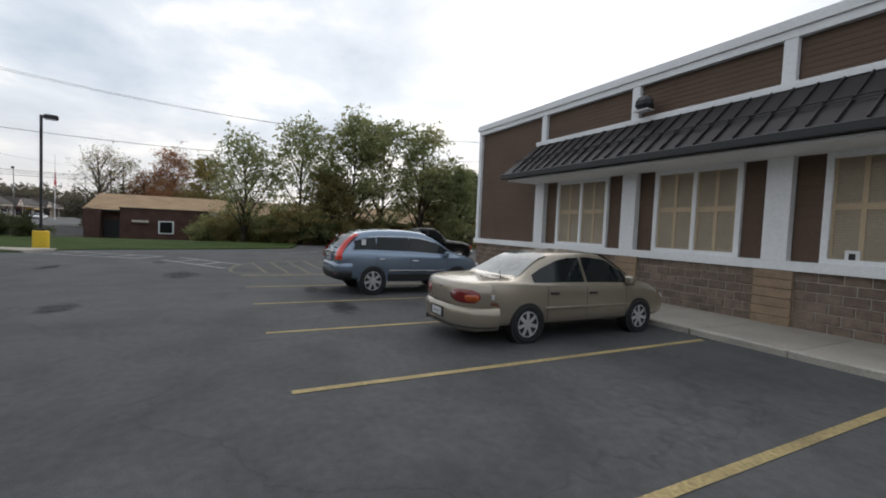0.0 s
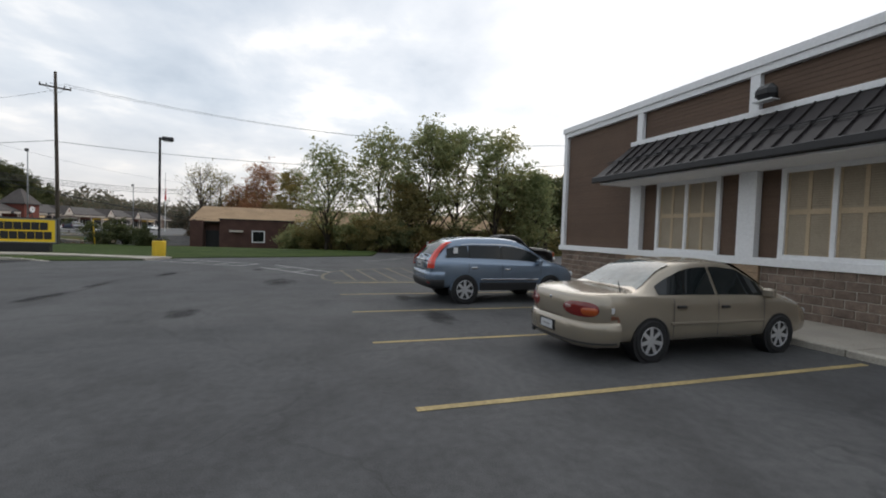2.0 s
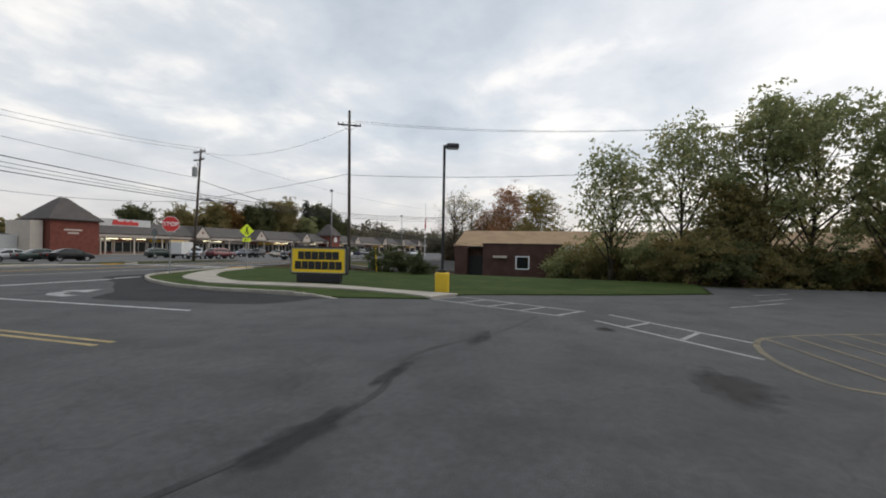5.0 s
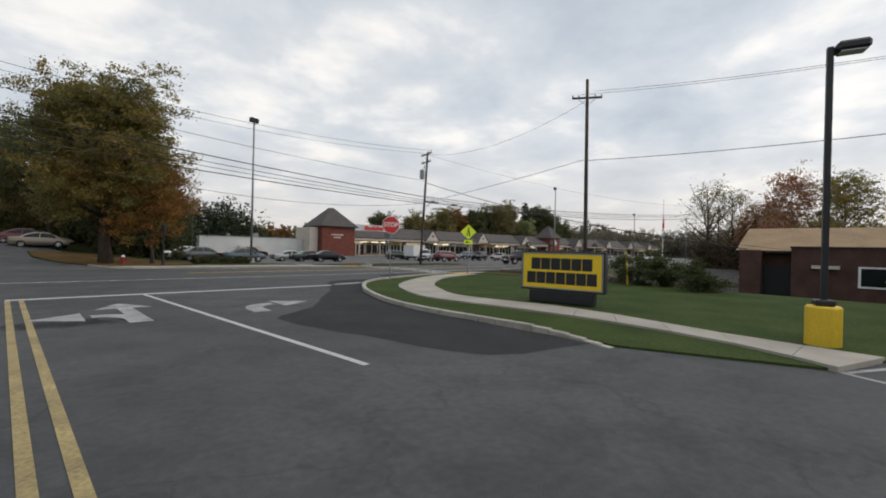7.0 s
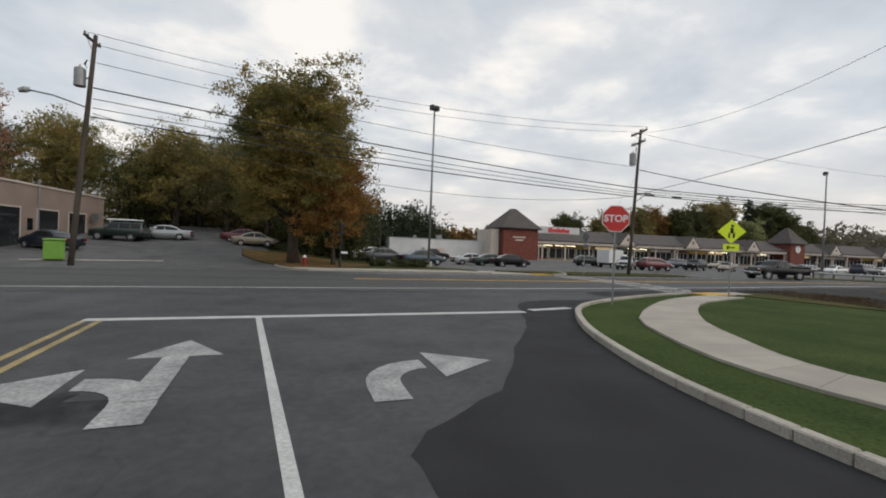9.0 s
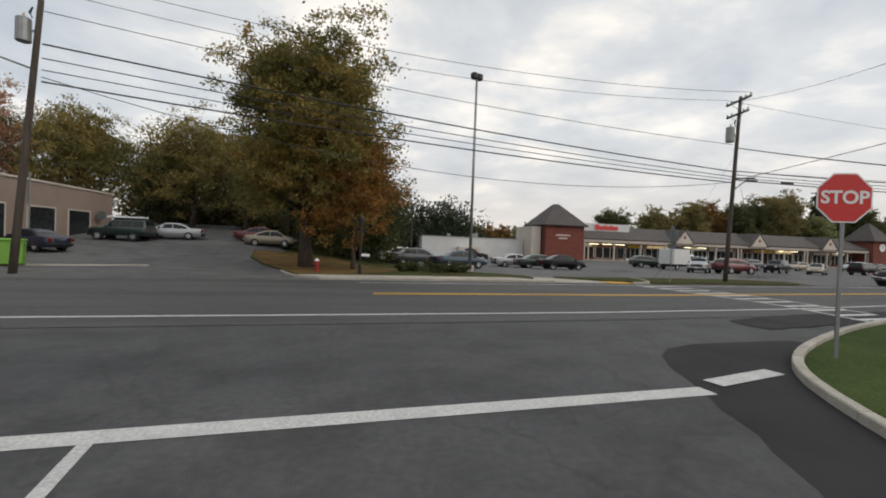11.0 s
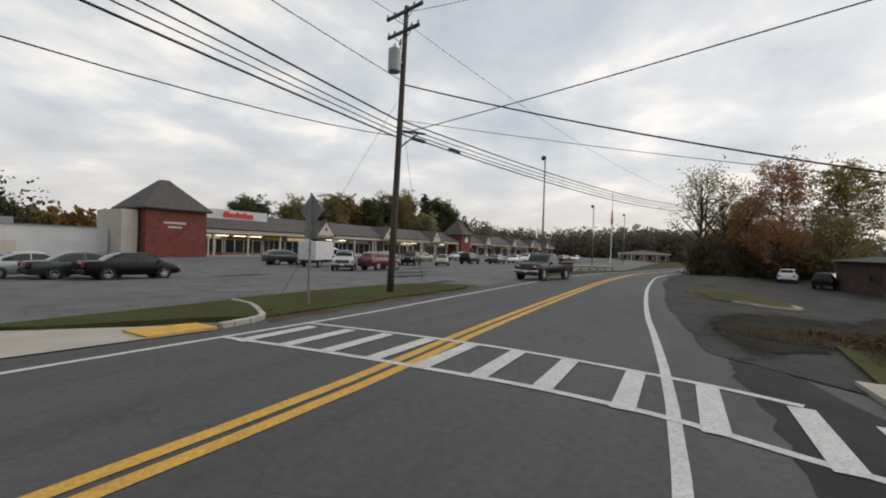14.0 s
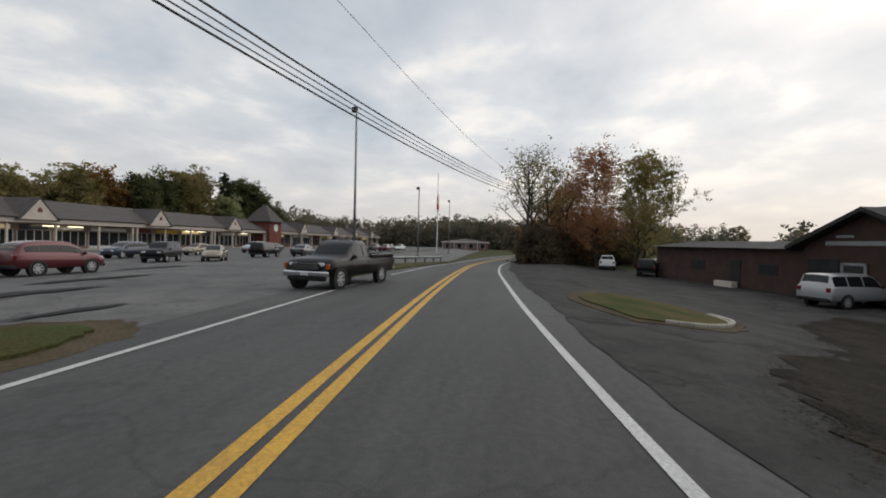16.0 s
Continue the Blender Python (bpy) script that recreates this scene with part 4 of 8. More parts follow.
# ---- the shop ----
def build_shop():
    shop = thing("shop_building", SHOP, "single-storey shop with brown siding, white trim and block base", "building")
    L, D, H = 21.2, 30.0, 6.4
    part("wall", boxes((-L, -0.15, -D, -0.12, 0, 6.2)), SIDING, shop, "brown wall core")
    part("foundation", boxes((-L, -0.1, -D, -0.02, -0.2, 1.24)), MORTAR, shop, "mortar-coloured base wall")
    # siding boards, wide end bay and upper bays
    pil = [-4.4, -8.3, -12.05, -15.8, -19.55]
    runs = [(pil[0] + 0.25, -0.22, 1.45, 6.05)]
    for a, b in zip(pil, pil[1:]):
        runs.append((b + 0.16, a - 0.16, 5.12, 6.02))
        runs.append((b + 0.26, a - 0.26, 1.45, 3.62))
    board = mesh_from(boxes((0, 1, -0.12, -0.085, 0, 0.118)), "siding_board")
    board.materials.append(SIDING)
    for v in board.vertices:
        if v.co.z > 0.06 and v.co.y > -0.1:
            v.co.y = -0.094
    for x0, x1, z0, z1 in runs:
        z = z0
        while z < z1 - 0.02:
            h = min(0.12, z1 - z)
            shared("siding_board", board, shop, Matrix.LocRotScale((x0, 0, z), None, (x1 - x0, 1, h / 0.12)))
            z += 0.12
    # side wall boards, facing the lot's end
    z = 1.45
    while z < 6.05:
        shared("siding_board", board, shop, pose(-0.28, -D + 0.2, z, 0, 0, 90) @ Matrix.Diagonal((D - 0.5, 1, 1, 1)))
        z += 0.12
    # white trim
    def trim(name, *rows, label="white trim board"):
        for r in rows:
            part(name, boxes(r, bevel=0.008), TRIM, shop, label)
    trim("parapet_cap", (-L - 0.1, 0.06, -0.35, 0.10, 6.22, 6.44))
    trim("parapet_fascia", (-L, 0.0, -0.1, 0.05, 6.04, 6.22))
    trim("corner_board", (-0.2, 0.02, -0.22, 0.03, 1.44, 6.04))
    trim("sill_band", (-L, 0.05, -0.1, 0.10, 1.24, 1.44))
    trim("awning_head", (-L, -4.03, -0.1, 0.07, 4.98, 5.13))
    for x in pil:
        trim("upper_pilaster", (x - 0.13, x + 0.13, -0.1, 0.04, 5.13, 6.04))
        trim("pilaster", (x - 0.24, x + 0.24, -0.1, 0.10, 1.44, 3.62))
    # soffit and beam under the awning
    trim("awning_soffit", (-L, -3.98, -0.1, 1.22, 3.60, 3.66), label="white soffit")
    # windows in each bay
    for a, b in zip(pil, pil[1:]):
        c = (a + b) / 2
        w = thing("window", pose(c, 0, 0), "tall white-framed window with closed tan shutters", "window")
        w.parent = shop
        del w["category"]
        fr = bmesh.new()
        x0, x1, z0, z1 = -1.12, 1.12, 1.46, 3.56
        for r in ((x0, x0 + 0.12, -0.1, 0.0, z0, z1), (x1 - 0.12, x1, -0.1, 0.0, z0, z1), (-0.05, 0.05, -0.1, -0.01, z0, z1), (x0, x1, -0.1, 0.004, z0 - 0.02, z0 + 0.08), (x0, x1, -0.1, 0.004, z1 - 0.08, z1 + 0.04)):
            box(fr, *r)
        part("window_frame", fr, TRIM, w)
        for s in (-1, 1):
            xa, xb = (x0 + 0.12, -0.05) if s < 0 else (0.05, x1 - 0.12)
            sh = bmesh.new()
            box(sh, xa, xb, -0.095, -0.08, z0 + 0.08, z1 - 0.08)
            part("shutter_back", sh, LOUVRE, w)
            lou = bmesh.new()
            mid = (xa + xb) / 2
            for qa, qb in ((xa + 0.05, mid - 0.04), (mid + 0.04, xb - 0.05)):
                z = z0 + 0.16
                while z < z1 - 0.14:
                    if abs(z - 2.55) > 0.07:
                        i = len(lou.verts)
                        box(lou, qa, qb, -0.078, -0.066, z, z + 0.03)
                        lou.verts.ensure_lookup_table()
                        for v in lou.verts[i:]:
                            if v.co.z > z + 0.02:
                                v.co.y -= 0.012
                    z += 0.052
            part("louvres", lou, LOUVRE, w)
            st = bmesh.new()
            for qa, qb in ((xa, xa + 0.05), (mid - 0.04, mid + 0.04), (xb - 0.05, xb)):
                box(st, qa, qb, -0.08, -0.058, z0 + 0.08, z1 - 0.08)
            box(st, xa, xb, -0.08, -0.056, 2.49, 2.61)
            part("shutter_frame", st, SHUTTER, w)
    # block base: courses between tan block piers
    full = mesh_from(boxes((0.010, 0.390, -0.035, 0.0, 0.009, 0.191), bevel=0.012), "block")
    full.materials.append(BLOCK)
    rnd = random.Random(5)
    piers = pil
    edges = [-0.05] + piers
    for a, b in zip(edges, edges[1:]):
        xa, xb = a - (0.38 if a < -1 else 0), b + 0.38
        for r in range(6):
            x = xb - (0.2 if r % 2 else 0.0)
            while x < xa - 0.02:
                s0, s1 = max(x, xb), min(x + 0.4, xa)
                if s1 - s0 > 0.06:
                    shared("block", full, shop, Matrix.LocRotScale((s0, rnd.uniform(-0.006, 0.006), 0.06 + r * 0.198), None, ((s1 - s0) / 0.4, 1, 0.99)))
                x += 0.4
    tan = mesh_from(boxes((-0.372, 0.372, -0.02, 0.075, 0.004, 0.194), bevel=0.012), "pier_block")
    tan.materials.append(BLOCK_TAN)
    for p in piers:
        for r in range(6):
            shared("pier_block", tan, shop, pose(p, 0, 0.06 + r * 0.198))
    # standing-seam awning with snow rails
    aw = thing("awning", pose(0, 0, 0), "dark standing-seam metal awning with snow rails", "awning")
    aw.parent = shop
    del aw["category"]
    e0, e1, zt, zb, yo = -21.4, -4.03, 4.99, 3.86, 1.32
    bm = bmesh.new()
    vs = [bm.verts.new(p) for p in ((e0, 0.02, zt), (e1, 0.02, zt), (e1 + 0.25, yo, zb), (e0, yo, zb), (e0, 0.02, zt - 0.08), (e1, 0.02, zt - 0.08), (e1 + 0.25, yo, zb - 0.08), (e0, yo, zb - 0.08))]
    for q in ((0, 3, 2, 1), (4, 5, 6, 7), (0, 1, 5, 4), (1, 2, 6, 5), (2, 3, 7, 6), (3, 0, 4, 7)):
        bm.faces.new([vs[i] for i in q])
    part("roof_sheet", bm, METAL_ROOF, aw)
    part("gutter", boxes((e0, e1 + 0.28, yo - 0.02, yo + 0.09, zb - 0.20, zb - 0.01), bevel=0.02), BLACK, aw)
    bm = bmesh.new()
    for p in ((e1 - 0.02, 0.02, zt - 0.06), (e1 - 0.02, 0.02, 3.62), (e1 + 0.2, yo - 0.06, 3.7), (e1 + 0.2, yo - 0.06, zb - 0.06)):
        bm.verts.new(p)
    bm.faces.new(bm.verts[:] if bm.verts.ensure_lookup_table() is None else bm.verts[:])
    bmesh.ops.solidify(bm, geom=bm.faces[:], thickness=0.04)
    part("end_panel", bm, METAL_ROOF, aw)
    slope = math.degrees(math.atan2(zb - zt, yo))
    length = math.hypot(zb - zt, yo)
    seam = mesh_from(boxes((-0.014, 0.014, 0, length, 0, 0.045)), "seam")
    seam.materials.append(METAL_ROOF)
    x = e0 + 0.2
    while x < e1 + 0.05:
        shared("seam", seam, aw, pose(x, 0.02, zt, slope))
        x += 0.41
    for f in (0.62,):
        rail = bmesh.new()
        y, z = 0.02 + yo * f, zt + (zb - zt) * f + 0.10
        tube(rail, [(e0, y, z), (e1 + 0.18, y, z)], [0.018, 0.018], 6)
        tube(rail, [(e0, y + 0.015, z - 0.06), (e1 + 0.18, y + 0.015, z - 0.06)], [0.012, 0.012], 5)
        part("snow_rail", rail, BLACK, aw)
        br = mesh_from(boxes((-0.012, 0.012, -0.02, 0.03, -0.10, 0.015)), "rail_bracket")
        br.materials.append(BLACK)
        x = e0 + 0.2
        while x < e1 + 0.05:
            shared("rail_bracket", br, aw, pose(x, y, z))
            x += 0.41
    # flood lamp on the upper wall
    lamp = thing("flood_lamp", pose(-8.75, 0, 5.42), "dark wall-mounted flood lamp", "lamp")
    lamp.parent = shop
    del lamp["category"]
    part("housing", boxes((-0.26, 0.26, 0.10, 0.42, -0.16, 0.22), bevel=0.13), BLACK, lamp)
    part("arm", boxes((-0.12, 0.12, 0.0, 0.2, -0.1, 0.08), bevel=0.02), DARK, lamp)
    part("lens", boxes((-0.24, 0.24, 0.13, 0.40, -0.19, -0.16)), LENS, lamp)
    for x in (-13.3, -15.9):
        ob = thing("wall_notice", pose(x, -0.02, 1.60), "small white notice with dark lettering bars on the wall", "notice")
        part("board", boxes((-0.11, 0.11, -0.07, 0.005, -0.12, 0.12)), WHITE, ob)
        part("lettering", boxes((-0.05, 0.05, 0.005, 0.010, -0.08, 0.06)), BLACK, ob, "dark bar")
        ob.parent = shop
        del ob["category"]
    # roof behind the parapet
    part("roof", boxes((-L + 0.1, -0.3, -D + 0.1, -0.4, 6.0, 6.1)), ROOF_GREY, shop)
    return shop


build_shop()
w0, w1 = [shop_xy(0.9 - 1.6 * k, 0.0) for k in range(18)], [shop_xy(0.9 - 1.6 * k, 2.45) for k in range(18)]
walk_slabs("shop_pavement", w0, w1, "pale concrete pavement along the shop front", z=0.09)
kerb_run("kerb", w1, 0.16, 0.12, "pale concrete kerb along the shop front")
bin_ = thing("litter_bin", SHOP @ pose(-16.0, 1.1, 0.1), "black litter bin on the shop pavement", "litter bin")
bm = bmesh.new()
tube(bm, [(0, 0, 0), (0, 0, 0.06), (0, 0, 0.72), (0, 0, 0.76)], [0.26, 0.28, 0.31, 0.33], 18)
part("body", bm, DARK, bin_)
bm = bmesh.new()
tube(bm, [(0, 0, 0.76), (0, 0, 0.84), (0, 0, 0.92)], [0.33, 0.30, 0.16], 18)
part("lid", bm, BLACK, bin_)


# ---- lettering ----
def letters(text, size, mat, parent, m, name="lettering", bold=0.0):
    cu = bpy.data.curves.new(name, "FONT")
    cu.body, cu.size, cu.align_x, cu.align_y, cu.extrude, cu.offset = text, size, "CENTER", "CENTER", 0.004, bold
    tmp = bpy.data.objects.new(name, cu)
    scene.collection.objects.link(tmp)
    me = bpy.data.meshes.new_from_object(tmp.evaluated_get(bpy.context.evaluated_depsgraph_get()))
    bpy.data.objects.remove(tmp)
    me.materials.append(mat)
    ob = new(name, me)
    ob.parent = parent
    ob.matrix_basis = m
    return ob


# monument sign: its words are the shop's name, set as two dark bars
def monument_sign():
    s = thing("monument_sign", pose(9.16, 1.28, 0.07, 0, 0, -79), "yellow lit box sign in a black frame on a dark plinth", "sign")
    # local: faces -y, x along
    part("plinth", boxes((-1.15, 1.15, -0.2, 0.2, 0, 0.42), bevel=0.02), BLACK, s)
    part("frame", boxes((-1.5, 1.5, -0.16, 0.16, 0.42, 1.80), bevel=0.02), BLACK, s)
    part("panel", boxes((-1.43, 1.43, -0.175, -0.15, 0.49, 1.73)), SIGN_Y, s)
    part("face_rim", boxes((-1.43, 1.43, -0.19, -0.155, 1.70, 1.745), (-1.43, 1.43, -0.19, -0.155, 0.475, 0.52), (-1.45, -1.40, -0.19, -0.155, 0.475, 1.745), (1.40, 1.45, -0.19, -0.155, 0.475, 1.745)), GALV, s)
    # company name as plain blocks, one per letter
    for z, n, wd in ((1.355, 6, 2.2), (0.865, 7, 2.52)):
        step = wd / n
        for k in range(n):
            bm = bmesh.new()
            x = -wd / 2 + k * step
            box(bm, x + 0.012, x + step - 0.012, -0.182, -0.172, z - 0.205, z + 0.205, bevel=0.0)
            part("lettering", bm, BLACK, s, "dark block of the shop's name")
    for x in (-1.2, -0.3, 0.4, 1.2):
        bm = bmesh.new()
        tube(bm, [(x, -0.1, 1.8), (x, -0.12, 2.02), (x, -0.22, 2.10), (x, -0.36, 2.06)], [0.014] * 4, 6)
        lamp = part("lamp_arm", bm, BLACK, s)
        bm = bmesh.new()
        tube(bm, [(x, -0.34, 2.10), (x, -0.38, 2.0)], [0.03, 0.075], 8)
        part("lamp_shade", bm, BLACK, lamp)
    return s


monument_sign()


def lot_lamp():
    p = thing("lamp_post", pose(7.94, -5.77, 0.05, 0, 0, -70), "black square lamp post on a round yellow concrete base", "lamp post")
    bm = bmesh.new()
    tube(bm, [(0, 0, -0.1), (0, 0, 0.78), (0, 0, 0.82)], [0.31, 0.31, 0.28], 24)
    part("base", bm, YELLOW, p, "yellow painted concrete base")
    part("base_plate", boxes((-0.17, 0.17, -0.17, 0.17, 0.82, 0.95), bevel=0.03), BLACK, p)
    part("pole", boxes((-0.055, 0.055, -0.055, 0.055, 0.9, 6.25), bevel=0.01), BLACK, p)
    bm = boxes((-0.04, 0.1, -0.04, 0.04, 6.12, 6.22))
    part("arm", bm, BLACK, p)
    part("lamp_head", boxes((0.08, 0.62, -0.2, 0.2, 6.10, 6.30), bevel=0.05), BLACK, p)
    part("lens", boxes((0.14, 0.56, -0.15, 0.15, 6.085, 6.10)), LENS, p)


lot_lamp()


def stop_sign():
    s = thing("stop_sign", pose(9.95, 12.68, 0.1, 0, 0, -24), "red octagonal stop sign on a steel post", "sign")
    part("post", boxes((-0.03, 0.03, 0.0, 0.04, -0.2, 3.45)), GALV, s)
    for name, r, y, mat in (("rim", 0.51, -0.006, WHITE), ("face", 0.48, -0.012, SIGN_RED)):
        bm = bmesh.new()
        pts = [(r * math.cos(math.pi / 8 + k * math.pi / 4), r * math.sin(math.pi / 8 + k * math.pi / 4)) for k in range(8)]
        a, b = [bm.verts.new((x, y, 3.0 + z)) for x, z in pts], [bm.verts.new((x, 0.0 if name == "rim" else -0.007, 3.0 + z)) for x, z in pts]
        bm.faces.new(a)
        bm.faces.new(b[::-1])
        for k in range(8):
            bm.faces.new((a[k - 1], b[k - 1], b[k], a[k]))
        bmesh.ops.recalc_face_normals(bm, faces=bm.faces)
        part(name, bm, mat, s)
    letters("STOP", 0.34, WHITE, s, pose(0, -0.016, 3.0, 90), bold=0.008)


stop_sign()


def crossing_sign(m, label, back=False):
    s = thing("crossing_sign", m, label, "sign")
    part("post", boxes((-0.03, 0.03, 0.0, 0.04, -0.2, 3.5)), GALV, s)
    bm = bmesh.new()
    r = 0.54
    a = [bm.verts.new((x, -0.012, 2.95 + z)) for x, z in ((r, 0), (0, r), (-r, 0), (0, -r))]
    b = [bm.verts.new((x, -0.002, 2.95 + z)) for x, z in ((r, 0), (0, r), (-r, 0), (0, -r))]
    bm.faces.new(a)
    bm.faces.new(b[::-1])
    for k in range(4):
        bm.faces.new((a[k - 1], b[k - 1], b[k], a[k]))
    bmesh.ops.recalc_face_normals(bm, faces=bm.faces)
    part("face", bm, GALV if back else SIGN_LIME, s)
    part("plaque", boxes((-0.30, 0.30, -0.012, -0.002, 2.08, 2.38)), GALV if back else SIGN_LIME, s)
    if not back:
        bm = bmesh.new()
        box(bm, -0.05, 0.07, -0.018, -0.012, 2.86, 3.12)
        box(bm, -0.12, -0.05, -0.018, -0.012, 2.66, 2.88)
        box(bm, 0.05, 0.13, -0.018, -0.012, 2.66, 2.88)
        tube(bm, [(0.02, -0.018, 3.2), (0.02, -0.012, 3.2)], [0.06, 0.06], 10)
        part("symbol", bm, BLACK, s, "plain dark crossing symbol")
        part("arrow", boxes((-0.16, 0.14, -0.018, -0.012, 2.20, 2.25), (-0.16, -0.08, -0.018, -0.012, 2.15, 2.30)), BLACK, s, "dark arrow bar")


crossing_sign(pose(17.75, 14.3, 0.1, 0, 0, -52), "lime-yellow diamond crossing sign with arrow plaque on a steel post")
crossing_sign(pose(21.1, 29.0, 0.05, 0, 0, 88), "back of a diamond crossing sign on a steel post", back=True)


# ---- utility poles and wires ----
def crossarm(parent, z, half, angle, at=(0, 0)):
    arm = part("crossarm", boxes((-half, half, 0.07, 0.19, z - 0.06, z + 0.06), bevel=0.01), WOODPOLE, parent, m=pose(at[0], at[1], 0, 0, 0, angle))
    for k in (-1, 1):
        part("arm_brace", tube(bmesh.new(), [(half * 0.6 * k, 0.16, z - 0.05), (0, 0.12, z - 0.55)], [0.018, 0.018], 5), GALV, arm)
    for k in (-0.95, -0.55, 0.55, 0.95):
        bm = bmesh.new()
        tube(bm, [(half * k, 0.13, z + 0.06), (half * k, 0.13, z + 0.14), (half * k, 0.13, z + 0.22)], [0.03, 0.055, 0.03], 8)
        part("insulator", bm, GALV, arm)


def utility_pole(x, y, h, label, lean=(0, 0), arms=(), transformer=None, lamp=None, low_arm=None, zb=None):
    zb = ground_z(x, y) if zb is None else zb
    p = thing("utility_pole", pose(x, y, zb), label, "utility pole")
    bm = bmesh.new()
    pts = [(lean[0] * t, lean[1] * t, -0.3 + (h + 0.3) * t) for t in (0, 0.25, 0.5, 0.75, 1)]
    tube(bm, pts, [0.15, 0.14, 0.128, 0.115, 0.10], 12)
    part("pole", bm, WOODPOLE, p, smooth=True)

    def lean_at(z):
        return lean[0] * (z + 0.3) / (h + 0.3), lean[1] * (z + 0.3) / (h + 0.3)
    for z, half, ang in arms:
        crossarm(p, z, half, ang, lean_at(z))
    if transformer:
        tz, dx, dy = transformer
        lx, ly = lean_at(tz)
        dx, dy = dx + lx, dy + ly
        bm = bmesh.new()
        tube(bm, [(dx, dy, tz - 0.5), (dx, dy, tz - 0.46), (dx, dy, tz + 0.46), (dx, dy, tz + 0.52)], [0.22, 0.27, 0.27, 0.2], 14)
        can = part("transformer", bm, GALV, p)
        part("bushing", tube(bmesh.new(), [(dx, dy, tz + 0.5), (dx, dy, tz + 0.62), (dx, dy, tz + 0.74)], [0.04, 0.06, 0.03], 8), CREAM, can)
        part("bracket", boxes((min(lx, dx), max(lx, dx), min(ly, dy) - 0.03, max(ly, dy) + 0.03, tz - 0.05, tz + 0.05)), GALV, p)
        part("fuse_cutout", tube(bmesh.new(), [(lx - 0.2, ly, tz + 1.0), (lx - 0.3, ly, tz + 0.75), (lx - 0.2, ly, tz + 0.55)], [0.03, 0.05, 0.03], 6), DARK, p)
    if low_arm:
        z, dx, dy = low_arm
        lx, ly = lean_at(z)
        bm = bmesh.new()
        tube(bm, [(lx, ly, z), (lx + dx, ly + dy, z + 0.05)], [0.05, 0.05], 6)
        tube(bm, [(lx, ly, z - 0.75), (lx + dx * 0.7, ly + dy * 0.7, z)], [0.035, 0.035], 6)
        part("bracket_arm", bm, BLACK, p)
    if lamp:
        z, dx, dy = lamp
        lx, ly = lean_at(z)
        bm = bmesh.new()
        tube(bm, [(lx, ly, z), (dx * 0.5, dy * 0.5, z + 0.35), (dx, dy, z + 0.4)], [0.04, 0.04, 0.04], 6)
        a = part("lamp_arm", bm, GALV, p)
        bm = bmesh.new()
        tube(bm, [(dx, dy, z + 0.45), (dx * 1.12, dy * 1.12, z + 0.38), (dx * 1.25, dy * 1.25, z + 0.28)], [0.1, 0.16, 0.1], 10)
        part("lamp_head", bm, GALV, a)
    return p


utility_pole(26.1, 29.7, 12.5, "tall dark wooden utility pole with crossarms and transformer", (0.9, 0.25), ((12.2, 1.15, 78), (11.3, 1.0, 78)), (9.9, -0.45, 0.15), low_arm=(6.95, 1.1, -0.6))
utility_pole(24.4, 9.05, 13.9, "tall weathered wooden utility pole with crossarm", (-1.0, -0.4), ((12.7, 1.0, -55), ), zb=-0.1)
utility_pole(26.04, -39.24, 11.9, "wooden utility pole with two crossarms behind trees", (0, 0), ((11.5, 1.1, 15), (10.6, 1.1, 15)), (8.6, 0.45, 0.0))
utility_pole(-12.1, 28.7, 12.6, "dark wooden utility pole with street lamp and transformer", (0.7, 0.3), ((12.3, 0.8, 85), ), (10.2, -0.5, 0.0), lamp=(8.6, -1.7, -0.5))
utility_pole(88, 18.2, 11.6, "distant wooden utility pole at the roadside trees", (0, 0), ((11.2, 1.1, 88), ))


def wire(a, b, sag, r=0.018, name="overhead_wire", label="thin black overhead wire between poles"):
    """A hanging wire between two points."""
    bm = bmesh.new()
    n = 18
    pts = []
    for k in range(n + 1):
        t = k / n
        p = Vector(a).lerp(Vector(b), t)
        p.z -= 4 * sag * t * (1 - t)
        pts.append(p)
    tube(bm, pts, [r] * (n + 1), 5, cap=False)
    return tagged(part(name, bm, BLACK), label, "wire", "overhead wires")


PL, P0, P1, P2 = Vector((-11.5, 29.0, 0)), Vector((26.9, 29.95, 0)), Vector((23.5, 8.65, 0)), Vector((88, 18.2, -0.7))
for dz0, dz1, dy, sag, r in ((12.4, 12.5, 0.9, 1.1, 0.014), (12.4, 12.5, -0.9, 1.1, 0.014), (11.2, 9.3, 0.2, 0.5, 0.017), (9.8, 7.5, 0.2, 0.3, 0.038), (9.2, 7.15, 0.2, 0.3, 0.024), (8.7, 6.95, 0.2, 0.3, 0.022), (8.2, 6.75, 0.2, 0.3, 0.036), (8.4, 6.8, 0.2, 1.9, 0.017)):
    wire(PL + Vector((0, dy, dz0)), P0 + Vector((0, dy, dz1)), sag, r)
for dz0, dz1, dy, sag, r in ((12.5, 11.5, 0.9, 1.6, 0.012), (7.55, 10.3, 0.2, 1.1, 0.034), (7.3, 10.1, 0.2, 1.1, 0.022), (7.1, 9.9, 0.2, 1.12, 0.022), (6.95, 9.5, 0.2, 1.12, 0.034)):
    wire(P0 + Vector((0, dy, dz0)), P2 + Vector((0, dy, dz1)), sag, r)
wire(P0 + Vector((0, 0, 6.9)), P1 + Vector((0, 0, 8.3)), 0.12, 0.02)
wire(P0 + Vector((0, 0, 12.2)), P1 + Vector((0, 0, 12.4)), 1.2, 0.012)
wire(P0 + Vector((0, 0, 9.05)), (31.5, 0.9, 2.3), 0.7, 0.032, label="thick black service wire to the brick house")
wire(P0 + Vector((0, 0, 7.5)), (31.5, -1.2, 2.3), 0.4, 0.012, label="thin black service wire to the brick house")
